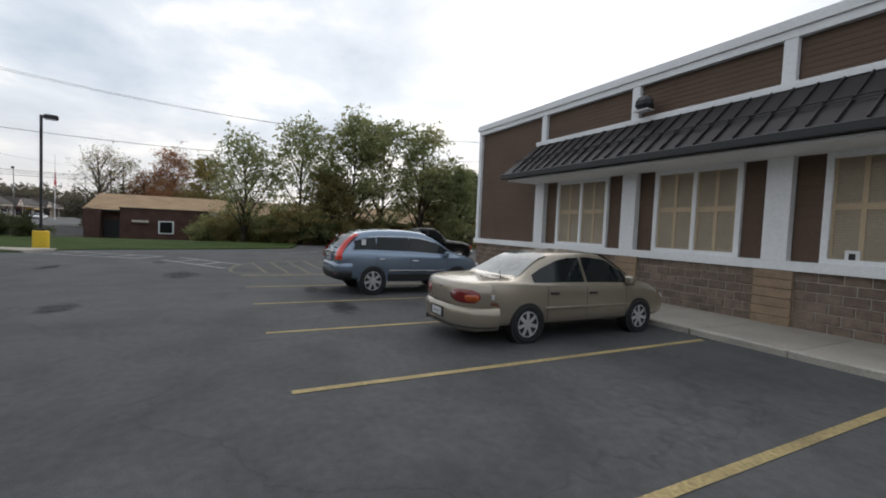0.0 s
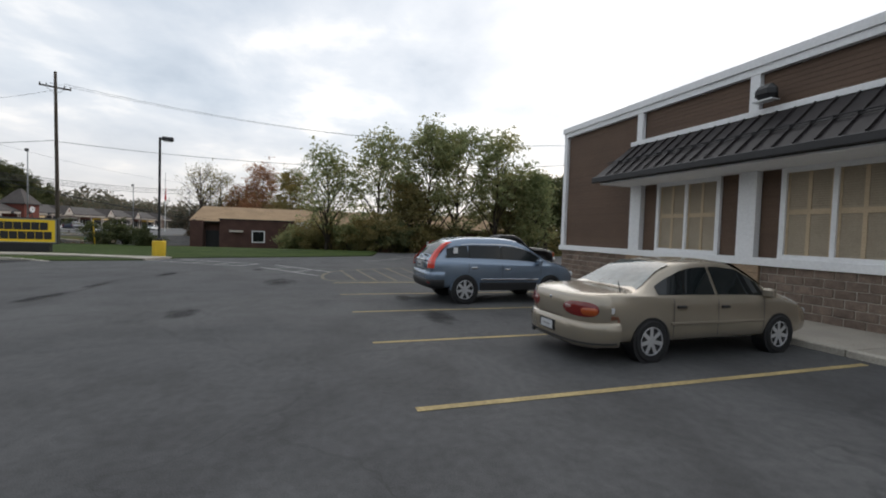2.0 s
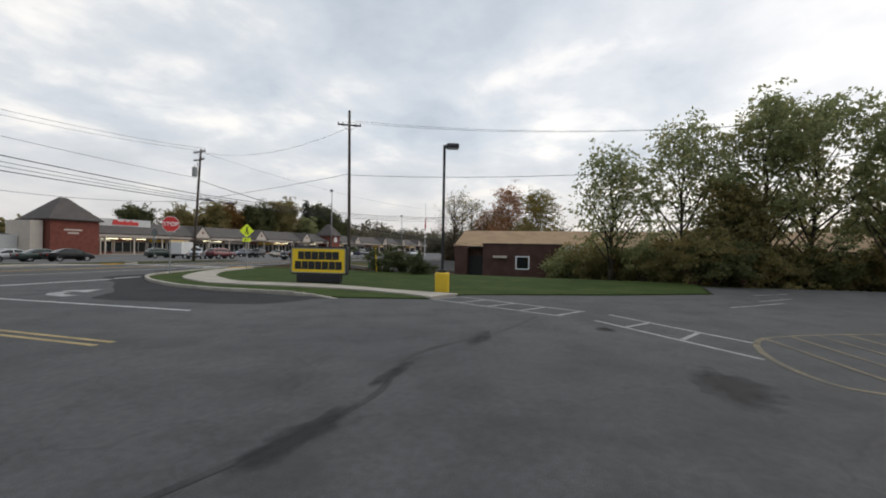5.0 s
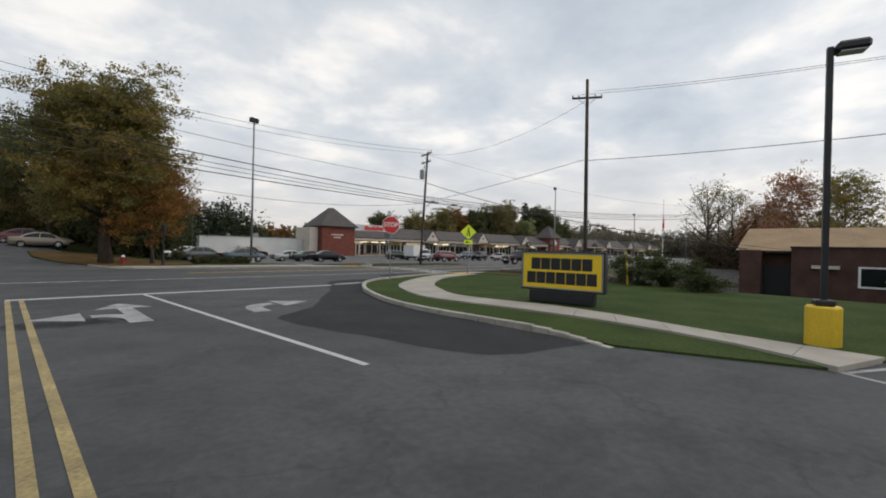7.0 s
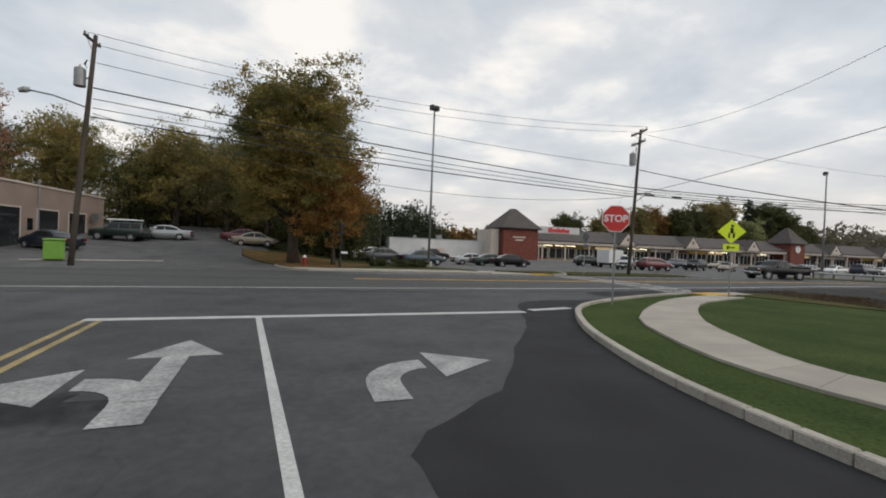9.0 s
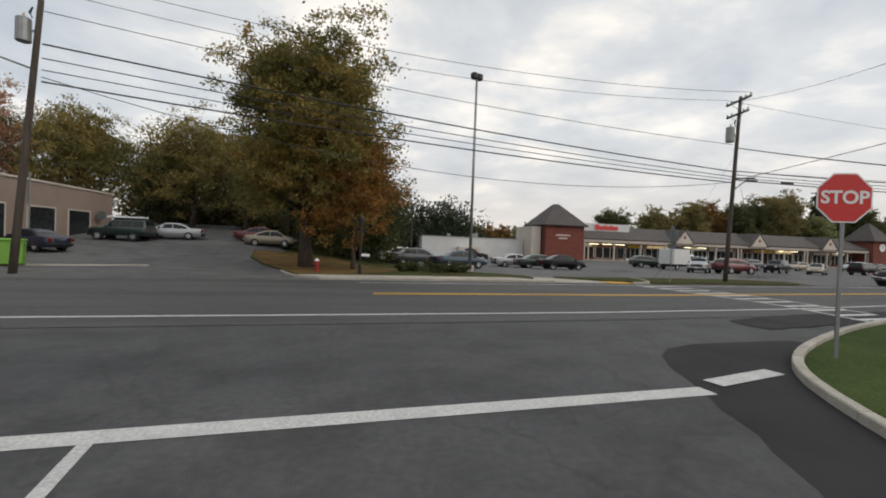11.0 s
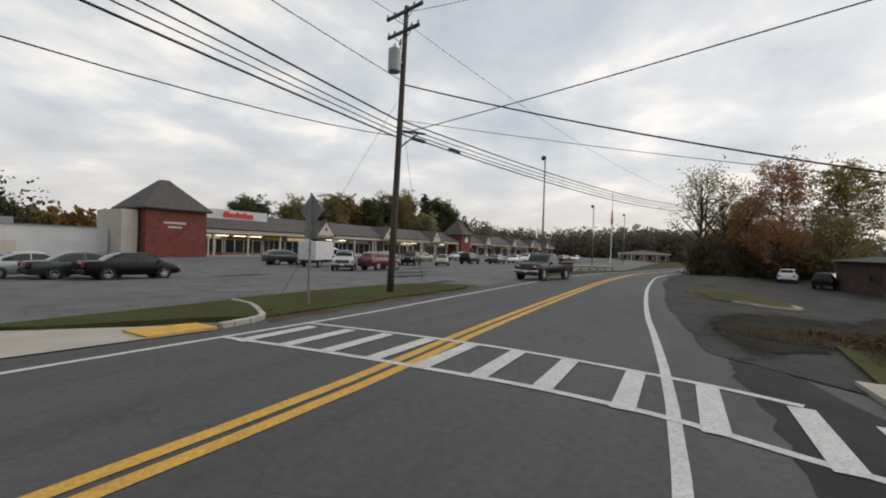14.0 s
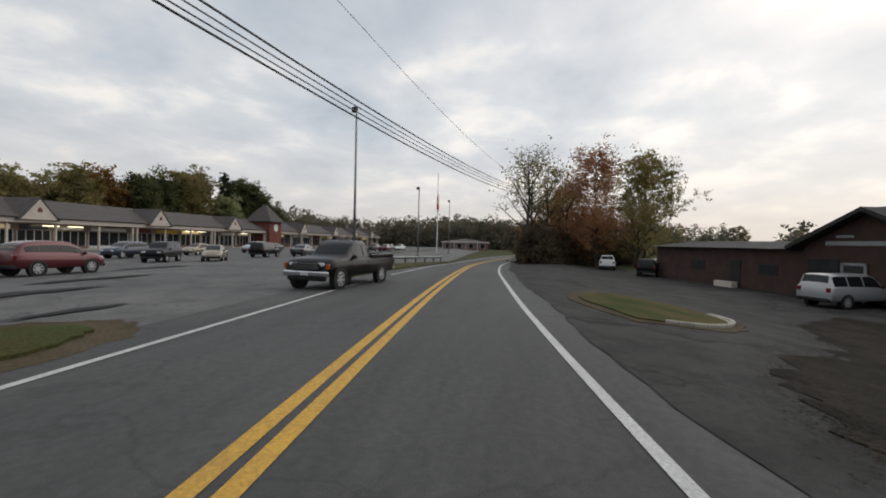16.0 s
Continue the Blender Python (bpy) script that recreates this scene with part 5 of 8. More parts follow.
wire(P1 + Vector((0, 0, 8.2)), (26.04, -39.24, 9.6), 1.2, 0.02)
wire(P1 + Vector((0, 0.5, 12.9)), (26.04, -38.75, 11.6), 1.6, 0.012)
wire(P1 + Vector((0, -0.5, 12.9)), (26.04, -39.72, 11.6), 1.6, 0.012)
for k, (dx, z) in enumerate(((1.6, 6.9), (4.2, 6.8))):
    ob = tagged(part("cable_splice", boxes((-0.45, 0.45, -0.07, 0.07, -0.08, 0.08), bevel=0.03), BLACK, m=pose(26.7 + dx, 30.3 - dx * 0.18, z + 0.03 * dx, 0, 0, -10)), "black cable splice case on the wires", "splice case")
wire((26.5, 29.9, 9.0), (31.0, 31.3, 0.1), 0.0, 0.007, "guy_wire", "steel guy wire of the utility pole")
wire((26.5, 29.9, 8.2), (21.8, 31.2, 0.1), 0.0, 0.007, "guy_wire", "steel guy wire of the utility pole")


def street_light(x, y, h, label, twin=False, ang=0):
    p = thing("area_light", pose(x, y, ground_z(x, y), 0, 0, ang), label, "lamp post")
    bm = bmesh.new()
    tube(bm, [(0, 0, 0), (0, 0, 0.5), (0, 0, 0.52)], [0.28, 0.28, 0.25], 14)
    part("base", bm, CONCRETE, p)
    bm = bmesh.new()
    tube(bm, [(0, 0, 0.4), (0, 0, h)], [0.11, 0.075], 10)
    part("pole", bm, GALV, p, smooth=True)
    for s in ((-1, 1) if twin else (1,)):
        hd = part("lamp_head", boxes((s * 0.02 if s > 0 else -0.42, 0.42 if s > 0 else -0.02, -0.2, 0.2, h - 0.1, h + 0.32), bevel=0.05), DARK, p)
        part("bracket", boxes((-0.06, 0.06, -0.06, 0.06, h - 0.15, h)), GALV, hd)


street_light(10.05, 35.1, 13.3, "tall grey area light with twin heads beside the plaza drive", True, 20)
street_light(57.5, 33.4, 12.1, "tall grey area light beside the plaza car park", False, 60)
street_light(91.0, 35.2, 10.5, "tall grey area light beside the plaza car park", False, 60)
street_light(119.5, 34.2, 11.4, "tall grey area light beside the plaza car park", False, 60)
fp = thing("flagpole", pose(105, 34.5, 0), "tall white flagpole with a furled flag", "flagpole")
bm = bmesh.new()
tube(bm, [(0, 0, 0), (0, 0, 14.8)], [0.11, 0.05], 10)
part("pole", bm, WHITE, fp)
bm = bmesh.new()
tube(bm, [(0.1, 0, 11.2), (0.18, 0.03, 9.8), (0.12, 0, 8.2), (0.14, 0, 7.0)], [0.05, 0.2, 0.24, 0.06], 8)
part("flag", bm, SIGN_RED, fp, "furled flag")


# ---- trees ----
def leaf_cloud(name, centres, radii, count, size, mat, parent, rnd, flat=1.0, hollow=0.55, spray=0.16):
    """Many small leaves in clumps round the given centres, thin at the rims, with gaps."""
    n = count
    rs = np.random.RandomState(rnd)
    radii = np.asarray(radii, float)
    w = radii ** 2
    pick = rs.choice(len(centres), n, p=w / w.sum())
    # each clump is a handful of sprays, so that crowns have gaps and ragged rims
    sprays = 7
    off = rs.normal(size=(len(centres), sprays, 3)) * np.array([1, 1, flat]) * (radii * 0.55)[:, None, None]
    k = rs.randint(sprays, size=n)
    d = rs.normal(size=(n, 3)) * np.array([1, 1, 0.6])
    c = np.asarray(centres, float)[pick] + off[pick, k] + d * (radii[pick] * (spray + 0.12 * rs.rand(n)))[:, None]
    a = rs.normal(size=(n, 3))
    a /= np.linalg.norm(a, axis=1, keepdims=True)
    b = np.cross(a, rs.normal(size=(n, 3)))
    b /= np.linalg.norm(b, axis=1, keepdims=True)
    s = size * (0.6 + 0.8 * rs.rand(n))[:, None]
    v = np.stack([c - a * s, c + b * s * 0.55, c + a * s, c - b * s * 0.55], 1).reshape(-1, 3)
    f = np.arange(4 * n).reshape(-1, 4)
    me = bpy.data.meshes.new(name)
    me.from_pydata(v.tolist(), [], f.tolist())
    me.materials.append(mat)
    ob = new(name, me)
    if parent:
        ob.parent = parent
    return ob


def limbs(rnd, h, spread, first=0.22, count=16, r0=0.28, up=0.9, lean=0.0, sub=2, taper=0.62):
    """A tapered trunk with limbs: the mesh and the limb ends."""
    bm = bmesh.new()
    top = Vector((lean * h, rnd.uniform(-0.03, 0.03) * h, h * 0.94))
    spine = []
    for k in range(9):
        t = k / 8
        spine.append(Vector((lean * h * t, 0, 0)) + Vector((rnd.uniform(-1, 1) * 0.015 * h, rnd.uniform(-1, 1) * 0.015 * h, h * 0.94 * t)) * (1 if k else 0))
    spine[0].z = -0.2
    tube(bm, spine, [r0 * (1 - 0.88 * k / 8) * (1.35 if k == 0 else 1) for k in range(9)], 9)
    ends = [top]
    for k in range(count):
        t = first + (0.93 - first) * (k + rnd.random() * 0.8) / count
        i = min(7, int(t * 8))
        base = spine[i].lerp(spine[i + 1], t * 8 - i)
        ang = k * 2.4 + rnd.uniform(-0.5, 0.5)
        ln = spread * (1.05 - taper * max(0, (t - 0.35) / 0.65)) * rnd.uniform(0.7, 1.1)
        d = Vector((math.cos(ang), math.sin(ang), up * rnd.uniform(0.5, 1.1)))
        p1, p2 = base + d * ln * 0.5, base + d * ln * 0.95 + Vector((0, 0, 0.06 * ln))
        rb = r0 * (1 - 0.85 * t) * 0.55
        tube(bm, [base, p1, p2], [rb, rb * 0.6, rb * 0.2], 6)
        ends += [p1 + (p2 - p1) * 0.6, p2]
        for _ in range(sub):
            q = p1.lerp(p2, rnd.random())
            e = q + Vector((rnd.uniform(-1, 1), rnd.uniform(-1, 1), rnd.uniform(0.1, 1.0))) * ln * 0.4
            tube(bm, [q, e], [rb * 0.4, rb * 0.1], 4, cap=False)
            ends.append(e)
    return bm, ends


def tree(x, y, h, spread, leaves, mat, label, seed, size=0.2, clump=1.25, first=0.22, count=16, r0=0.26, lean=0.0, z=None, up=0.9, sub=2, group="", hollow=0.35, taper=0.62):
    rnd = random.Random(seed)
    t = thing("tree", pose(x, y, ground_z(x, y) if z is None else z, 0, 0, rnd.uniform(0, 360) if not lean else 0), label, "tree", group)
    bm, ends = limbs(rnd, h, spread, first, count, r0, up, lean, sub, taper)
    part("trunk", bm, BARK, t, smooth=True)
    if leaves:
        if taper < 0.5:
            ends = ends[1:]
        rad = [clump * rnd.uniform(0.55, 1.15) for _ in ends]
        leaf_cloud("crown", [tuple(e) for e in ends], rad, leaves, size, mat, t, seed, hollow=hollow)
    return t


G = "green trees behind the car park"
tree(25.07, -12.86, 9.3, 2.3, 4600, LEAF_GREEN, "slim leaning green tree with an open crown", 11, size=0.125, lean=-0.06, clump=0.95, up=1.55, r0=0.17, count=30, sub=3, first=0.06, group=G)
tree(26.04, -17.59, 11.3, 2.8, 7800, LEAF_GREEN, "tall green poplar-like tree with a loose crown", 12, size=0.125, clump=1.1, up=1.55, r0=0.17, count=30, sub=3, first=0.06, group=G)
tree(25.07, -22.48, 12.2, 3.0, 9800, LEAF_GREEN, "tall dense green tree at the car park's end", 13, size=0.125, clump=1.0, up=1.55, r0=0.17, count=30, sub=3, first=0.06, group=G)
tree(26.52, -25.63, 12.7, 3.2, 10400, LEAF_GREEN, "tall dense green tree at the car park's end", 14, size=0.125, clump=1.0, up=1.55, r0=0.17, count=30, sub=3, first=0.06, group=G)
tree(25.07, -29.31, 11.9, 2.9, 8600, LEAF_GREEN, "tall green tree with a ragged crown", 15, size=0.125, clump=0.95, up=1.55, r0=0.17, count=30, sub=3, first=0.06, group=G)
tree(24.1, -32.94, 8.5, 1.6, 8928, LEAF_GREEN, "smaller green tree beside the shop", 16, size=0.125, clump=1.0, up=1.55, r0=0.17, count=30, sub=3, first=0.06, group=G)
tree(32.82, -38.04, 10.0, 3.2, 12600, LEAF_DARK, "dark green tree behind the utility pole", 17, size=0.16, clump=1.3, group=G)
tree(34.76, -43.66, 10.6, 3.2, 12600, LEAF_DARK, "dark green tree behind the shop", 18, size=0.16, clump=1.3, group=G)
tree(31.85, -49.66, 11.6, 4.0, 14700, LEAF_DARK, "dark green tree behind the shop", 19, size=0.16, clump=1.4, group=G)
tree(23.62, -20.47, 6.2, 1.6, 7254, LEAF_OLIVE, "low olive tree under the tall ones", 20, size=0.125, clump=1.1, up=1.55, count=30, sub=3, first=0.13, group=G)
tree(27.98, -31.68, 9.0, 2.0, 10044, LEAF_OLIVE, "olive-green tree behind the car park", 26, size=0.125, clump=1.0, up=1.55, r0=0.17, count=30, sub=3, first=0.06, group=G)

# the big turning oak over the road
tree(-0.7, 35.6, 13.6, 3.9, 110000, LEAF_OAK, "large oak with green and orange autumn leaves", 31, taper=0.22, size=0.095, clump=1.5, first=0.21, count=44, r0=0.42, sub=3, up=0.6)
tree(2.1, 34.2, 8.0, 2.6, 27000, LEAF_TAWNY, "small tree with tawny orange leaves below the oak", 33, size=0.08, clump=1.1, first=0.3, count=26, r0=0.14, sub=3, up=0.45)
O = "wood beside the side drive"
for k, (x, y, h, s, n, mt, nm) in enumerate([(1.0, 50, 8.6, 4.0, 21000, LEAF_DARK, "dark green tree in shade beside the drive"), (4.0, 45, 5.0, 2.0, 21000, LEAF_DARK, "dark young tree beside the plaza"),
                                             (-21.6, 70, 12.0, 1.6, 5000, LEAF_OLIVE, "slim thin-leaved tree behind the drive"), (-27.5, 66.5, 12.0, 3.8, 26000, LEAF_GOLD, "yellowing tree behind the garage"), (-37, 64, 15.0, 4.6, 24000, LEAF_RED, "dark reddish tree behind the garage"),
                                             (-46, 62, 12.8, 5.5, 21000, LEAF_DARK, "dark tree behind the garage"), (-52, 50, 14.4, 5, 21000, LEAF_RED, "dark reddish tree beside the garage"), (-15.2, 65, 11.8, 3.9, 22000, LEAF_GOLD, "yellow-green tree along the drive"),
                                             (-15, 80, 11.5, 6, 21000, LEAF_DARK, "dark tree at the drive's bend"), (-4, 62, 13.5, 5.5, 21000, LEAF_DARK, "dark tree behind the oak"), (-24, 92, 12.8, 6, 21000, LEAF_DARK, "dark tree over the drive"),
                                             (-9, 74, 12.8, 5.5, 21000, LEAF_DARK, "dark tree over the drive"), (-32, 82, 11.0, 6, 21000, LEAF_DARK, "dark tree over the drive"), (-60, 75, 16, 6, 21000, LEAF_OAK, "yellowing tree on the hill"),
                                             (-44, 84, 14, 6, 21000, LEAF_DARK, "dark tree on the hill"), (2, 54, 8.1, 3.6, 21000, LEAF_DARK, "dark tree behind the oak"), (-19.5, 68, 8.0, 3.0, 16000, LEAF_DARK, "low dark green tree behind the drive"), (-9.0, 63, 9.5, 3.0, 16000, LEAF_OLIVE, "olive tree beside the drive")]):
    tree(x, y, h, s, n, mt, nm, 40 + k, size=0.13, clump=1.9, first=0.08, count=24, r0=0.3, group=O)

# bare and red trees east of the yard
tree(84, 18.8, 15.5, 4.5, 1500, LEAF_OLIVE, "nearly bare grey tree beside the road", 61, size=0.14, clump=1.1, count=26, r0=0.3, sub=6, up=1.3)
tree(88, 16.0, 14.0, 4.2, 2600, LEAF_OLIVE, "thin tree with few yellow leaves", 62, size=0.14, clump=1.1, count=24, r0=0.26, sub=5, up=1.2)
tree(94, 8.5, 17.2, 4.0, 11000, LEAF_RED, "tall tree with red autumn leaves", 63, size=0.15, clump=1.5, count=30, sub=3, up=1.2, first=0.12)
tree(93, 1.5, 16.2, 4.8, 15000, LEAF_GOLD, "broad tree with russet and olive leaves", 64, size=0.15, clump=1.45, count=32, sub=3, up=1.0, first=0.12)
tree(90, 13.0, 11.5, 3.6, 5500, LEAF_RED, "red-brown tree among bare ones", 65, size=0.14, clump=1.2, count=24, first=0.1)
tree(100, 15.0, 9.5, 4.0, 9000, LEAF_ORANGE, "low russet tree at the road's edge", 66, size=0.11, clump=1.6, first=0.05)
tree(87, 9.5, 7.5, 3.6, 8000, LEAF_RED, "low red-brown undergrowth tree", 67, size=0.11, clump=1.5, first=0.05)
tree(87, 4.0, 8.0, 3.6, 8000, LEAF_OLIVE, "low olive undergrowth tree", 68, size=0.11, clump=1.5, first=0.05)
tree(104, 12.0, 12.0, 4.2, 10000, LEAF_OLIVE, "olive tree at the road's bend", 69, size=0.11, clump=1.7)


def shrub(x, y, h, w, n, mat, label, seed, size=0.14):
    rnd = random.Random(seed)
    s = thing("shrub", pose(x, y, ground_z(x, y)), label, "shrub")
    bm = bmesh.new()
    ends = []
    for k in range(9):
        a = k * 0.7
        e = Vector((math.cos(a) * w * rnd.uniform(0.2, 0.75), math.sin(a) * w * rnd.uniform(0.2, 0.75), h * rnd.uniform(0.35, 0.85)))
        tube(bm, [(0, 0, -0.1), e * 0.5 + Vector((0, 0, 0.1)), e], [0.04, 0.025, 0.01], 5)
        ends.append(tuple(e))
    part("woody_base", bm, BARK, s)
    leaf_cloud("foliage", ends, [min(w, h) * rnd.uniform(0.45, 0.7) for _ in ends], n * 3, size * 0.55, mat, s, seed)


shrub(21.6, 3.9, 1.55, 1.5, 1500, LEAF_DARK, "rounded dark green shrub on the lawn", 71)
shrub(21.6, 2.6, 1.35, 1.2, 1300, LEAF_DARK, "rounded dark green shrub on the lawn", 72)
shrub(30.4, -9.85, 3.0, 2.0, 2200, LEAF_OLIVE, "tall olive shrub against the brick house", 74, 0.18)
shrub(29.43, -13.29, 2.6, 1.8, 1800, LEAF_OLIVE, "tall olive shrub beside the house", 75, 0.18)
for k, (x, y) in enumerate([(5.5, 33.6), (7.2, 33.2), (8.6, 33.4)]):
    shrub(x, y, 0.5, 0.9, 700, LEAF_DARK, "low dark shrub under the area light", 76 + k)
for k in range(12):
    shrub(20.2 + 0.87 * k + 0.5 * math.sin(k * 5), -17.6 - 1.18 * k - math.cos(k * 3), 2.2 + 0.8 * math.sin(k * 2.1), 1.5, 1100, LEAF_OLIVE if k % 3 else LEAF_DARK, "tangled undergrowth along the lot's end", 90 + k, 0.2)
for k, (x, y, h) in enumerate([(25.4, 14.9, 0.48), (27.2, 14.5, 0.55), (28.8, 13.2, 0.6), (30.2, 13.0, 0.7), (31.6, 11.9, 0.75), (33.4, 11.0, 0.7), (27.4, 15.7, 0.4)]):
    shrub(x, y, h * 0.6, 0.85, 600, LEAF_BRUSH, "low brown shrub on the rough verge", 111 + k, 0.09)
for k, (x, y, h) in enumerate([(28.6, -9.6, 2.3), (27.4, -11.6, 2.9), (26.2, -13.4, 2.6), (24.8, -15.0, 3.1), (23.2, -16.4, 2.5), (29.6, -12.0, 3.3), (27.8, -15.2, 3.4), (25.8, -19.6, 3.2)]):
    shrub(x, y, h, 1.7, 1500, LEAF_OLIVE if k % 3 else LEAF_GREEN, "tangled olive bush before the brick house", 150 + k, 0.17)
rnd = random.Random(4)
cone = thing("conifer", pose(19.6, 0.2, 0.02), "small dark conical evergreen on the lawn", "conifer")
bm = bmesh.new()
tube(bm, [(0, 0, -0.1), (0, 0, 1.7)], [0.06, 0.02], 6)
part("trunk", bm, BARK, cone)
leaf_cloud("foliage", [(0, 0, 0.2 + 0.15 * k) for k in range(11)], [0.80 * (1 - k / 11.5) for k in range(11)], 9000, 0.05, LEAF_DARK, cone, 9, flat=0.35, spray=0.2)


def weeds(name, pts, mat, label, seed):
    rs = np.random.RandomState(seed)
    P = np.array(pts)
    n = len(P)
    h = 0.06 + 0.26 * rs.rand(n) ** 2
    ang = rs.rand(n) * 6.28
    d = np.stack([np.cos(ang), np.sin(ang), 0 * ang], 1) * 0.018
    tip = P + np.stack([rs.randn(n) * 0.12, rs.randn(n) * 0.12, h], 1)
    v = np.stack([P - d, P + d, tip], 1).reshape(-1, 3)
    me = bpy.data.meshes.new(name)
    me.from_pydata(v.tolist(), [], np.arange(3 * n).reshape(-1, 3).tolist())
    me.materials.append(mat)
    return tagged(new(name, me), label, "weeds", kind="stuff")


rs = np.random.RandomState(3)
pts = []
while len(pts) < 30000:
    x, y = rs.uniform(20, 44), rs.uniform(4, 18)
    near = x > 22.5 and y < 15.6 - 0.06 * (x - 23) ** 2 and x + y > 36.5 and rs.rand() < (x - 21) / 7
    if near or (x > 25 and 0 < 17.2 - 0.62 * (x - 25) - y + 0.8 < 3.4 and rs.rand() < 0.3):
        pts.append((x, y, ground_z(x, y) + 0.05))
weeds("tall_weeds", pts, LEAF_BRUSH, "tall brown autumn weeds beside the lawn", 2)


def far_wood(name, line, depth, h, count, mats, label, seed, size=0.5):
    """A distant wood as one body of leaf clumps, uneven at the top."""
    rs = np.random.RandomState(seed)
    for m_i, mt in enumerate(mats):
        cs, rad = [], []
        for _ in range(count):
            k = rs.randint(len(line) - 1)
            t = rs.rand()
            x = line[k][0] + (line[k + 1][0] - line[k][0]) * t + rs.randn() * depth * 0.4
            y = line[k][1] + (line[k + 1][1] - line[k][1]) * t + rs.randn() * depth * 0.4
            top = h * (0.6 + 0.5 * rs.rand())
            for q in range(6):
                cs.append((x + rs.randn() * h * 0.07, y + rs.randn() * h * 0.07, ground_z(x, y) + top * (0.08 + 0.165 * q)))
                rad.append(h * 0.20 * (1.2 - 0.13 * q))
        ob = leaf_cloud(name, cs, rad, count * 400, size, mt, None, seed + m_i, flat=1.2, spray=0.34)
        tagged(ob, label, "wood", kind="stuff")


far_wood("far_wood", [(-8, 95), (6, 94), (19, 96), (30, 101)], 4, 11.5, 62, [LEAF_PINE, LEAF_PINE], "dark pine wood behind the plaza", 201, 0.3)
far_wood("far_wood", [(27, 106), (50, 112)], 4, 7, 26, [LEAF_OLIVE, LEAF_ORANGE], "low autumn wood behind the plaza roofs", 204)
for k, (x, y, h, s, mt) in enumerate([(92, 114, 12, 4, LEAF_OLIVE), (105, 113, 15, 4.5, LEAF_OLIVE), (113, 115, 15.5, 4.5, LEAF_ORANGE), (121, 112, 16, 4.5, LEAF_DARK), (129, 115, 17, 4.5, LEAF_DARK), (137, 113, 20, 5, LEAF_OLIVE), (145, 115, 21.5, 5, LEAF_OLIVE), (150, 109, 13, 4, LEAF_GREEN),
                                      (163, 114, 21.5, 5.5, LEAF_DARK), (170, 113, 20.5, 5.5, LEAF_DARK), (177, 115, 18, 5, LEAF_DARK), (188, 116, 14, 5, LEAF_DARK), (80, 116, 12, 3.5, LEAF_DARK), (99, 118, 10, 4, LEAF_OLIVE)]):
    tree(x, y, h, s, 14000, mt, "tall full tree behind the plaza roofs", 300 + k, size=0.30, clump=2.4, first=0.1, count=26, r0=0.4, up=1.1, group="trees behind the plaza")
pine = thing("tree", pose(155, 113, -0.5), "tall dark pine with a spiky top behind the plaza", "tree", "trees behind the plaza")
part("trunk", tube(bmesh.new(), [(0, 0, -0.2), (0.1, 0, 14), (0, 0, 23)], [0.45, 0.25, 0.05], 8), BARK, pine)
tiers = [(a * 1.257 + k * 0.7, 3 + 1.36 * k, 4.6 * (1 - k / 17.2) ** 0.75) for k in range(15) for a in range(5)]
leaf_cloud("crown", [(0.6 * r * math.cos(a), 0.6 * r * math.sin(a), z + 0.9 * math.sin(a * 3 + z)) for a, z, r in tiers], [max(0.8, 0.42 * r) for a, z, r in tiers], 22000, 0.24, LEAF_PINE, pine, 333, flat=0.6)
far_wood("far_wood", [(-62, 66), (-44, 74), (-26, 86), (-17, 86), (-10, 80), (-1, 64), (3, 55), (5, 47)], 2.5, 6.5, 52, [LEAF_DARK, LEAF_OLIVE], "shaded undergrowth beside the drive", 230, 0.3)
# far woods get their haze from the leaf colours
far_wood("far_wood", [(255, 185), (420, 190), (520, 90), (523.14, -17.4), (455.31, -176.57)], 22, 24, 170, [LEAF_HAZE, LEAF_FAR_HAZE], "distant wooded hills under the sky", 210, 0.95)
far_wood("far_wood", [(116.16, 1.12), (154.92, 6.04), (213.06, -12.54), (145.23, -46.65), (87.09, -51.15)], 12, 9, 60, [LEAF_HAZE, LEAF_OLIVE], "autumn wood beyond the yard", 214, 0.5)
far_wood("far_wood", [(67.71, -33.41), (50.27, -54), (38.64, -74.14), (19.26, -85.26)], 9, 7.5, 50, [LEAF_OLIVE, LEAF_DARK], "wood behind the low house", 218, 0.4)
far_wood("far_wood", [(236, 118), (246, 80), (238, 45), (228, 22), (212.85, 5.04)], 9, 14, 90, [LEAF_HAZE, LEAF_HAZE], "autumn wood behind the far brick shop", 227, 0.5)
far_wood("far_wood", [(81, 18.6), (84, 17.0), (88, 14.5), (93, 9.0), (96.51, 2.1)], 2.0, 4.8, 60, [LEAF_BRUSH, LEAF_BRUSH], "brown undergrowth below the roadside trees", 229, 0.17)
far_wood("far_wood", [(260, 60), (300, 40), (326.72, 7.77)], 14, 16, 50, [LEAF_HAZE, LEAF_FAR_HAZE], "autumn wood along the road's bend", 221, 0.8)
far_wood("far_wood", [(-60, 100), (-90, 60), (-100, 10), (-106.71, -66.15)], 16, 17, 60, [LEAF_DARK, LEAF_OLIVE], "wood to the west of the road", 224, 0.8)



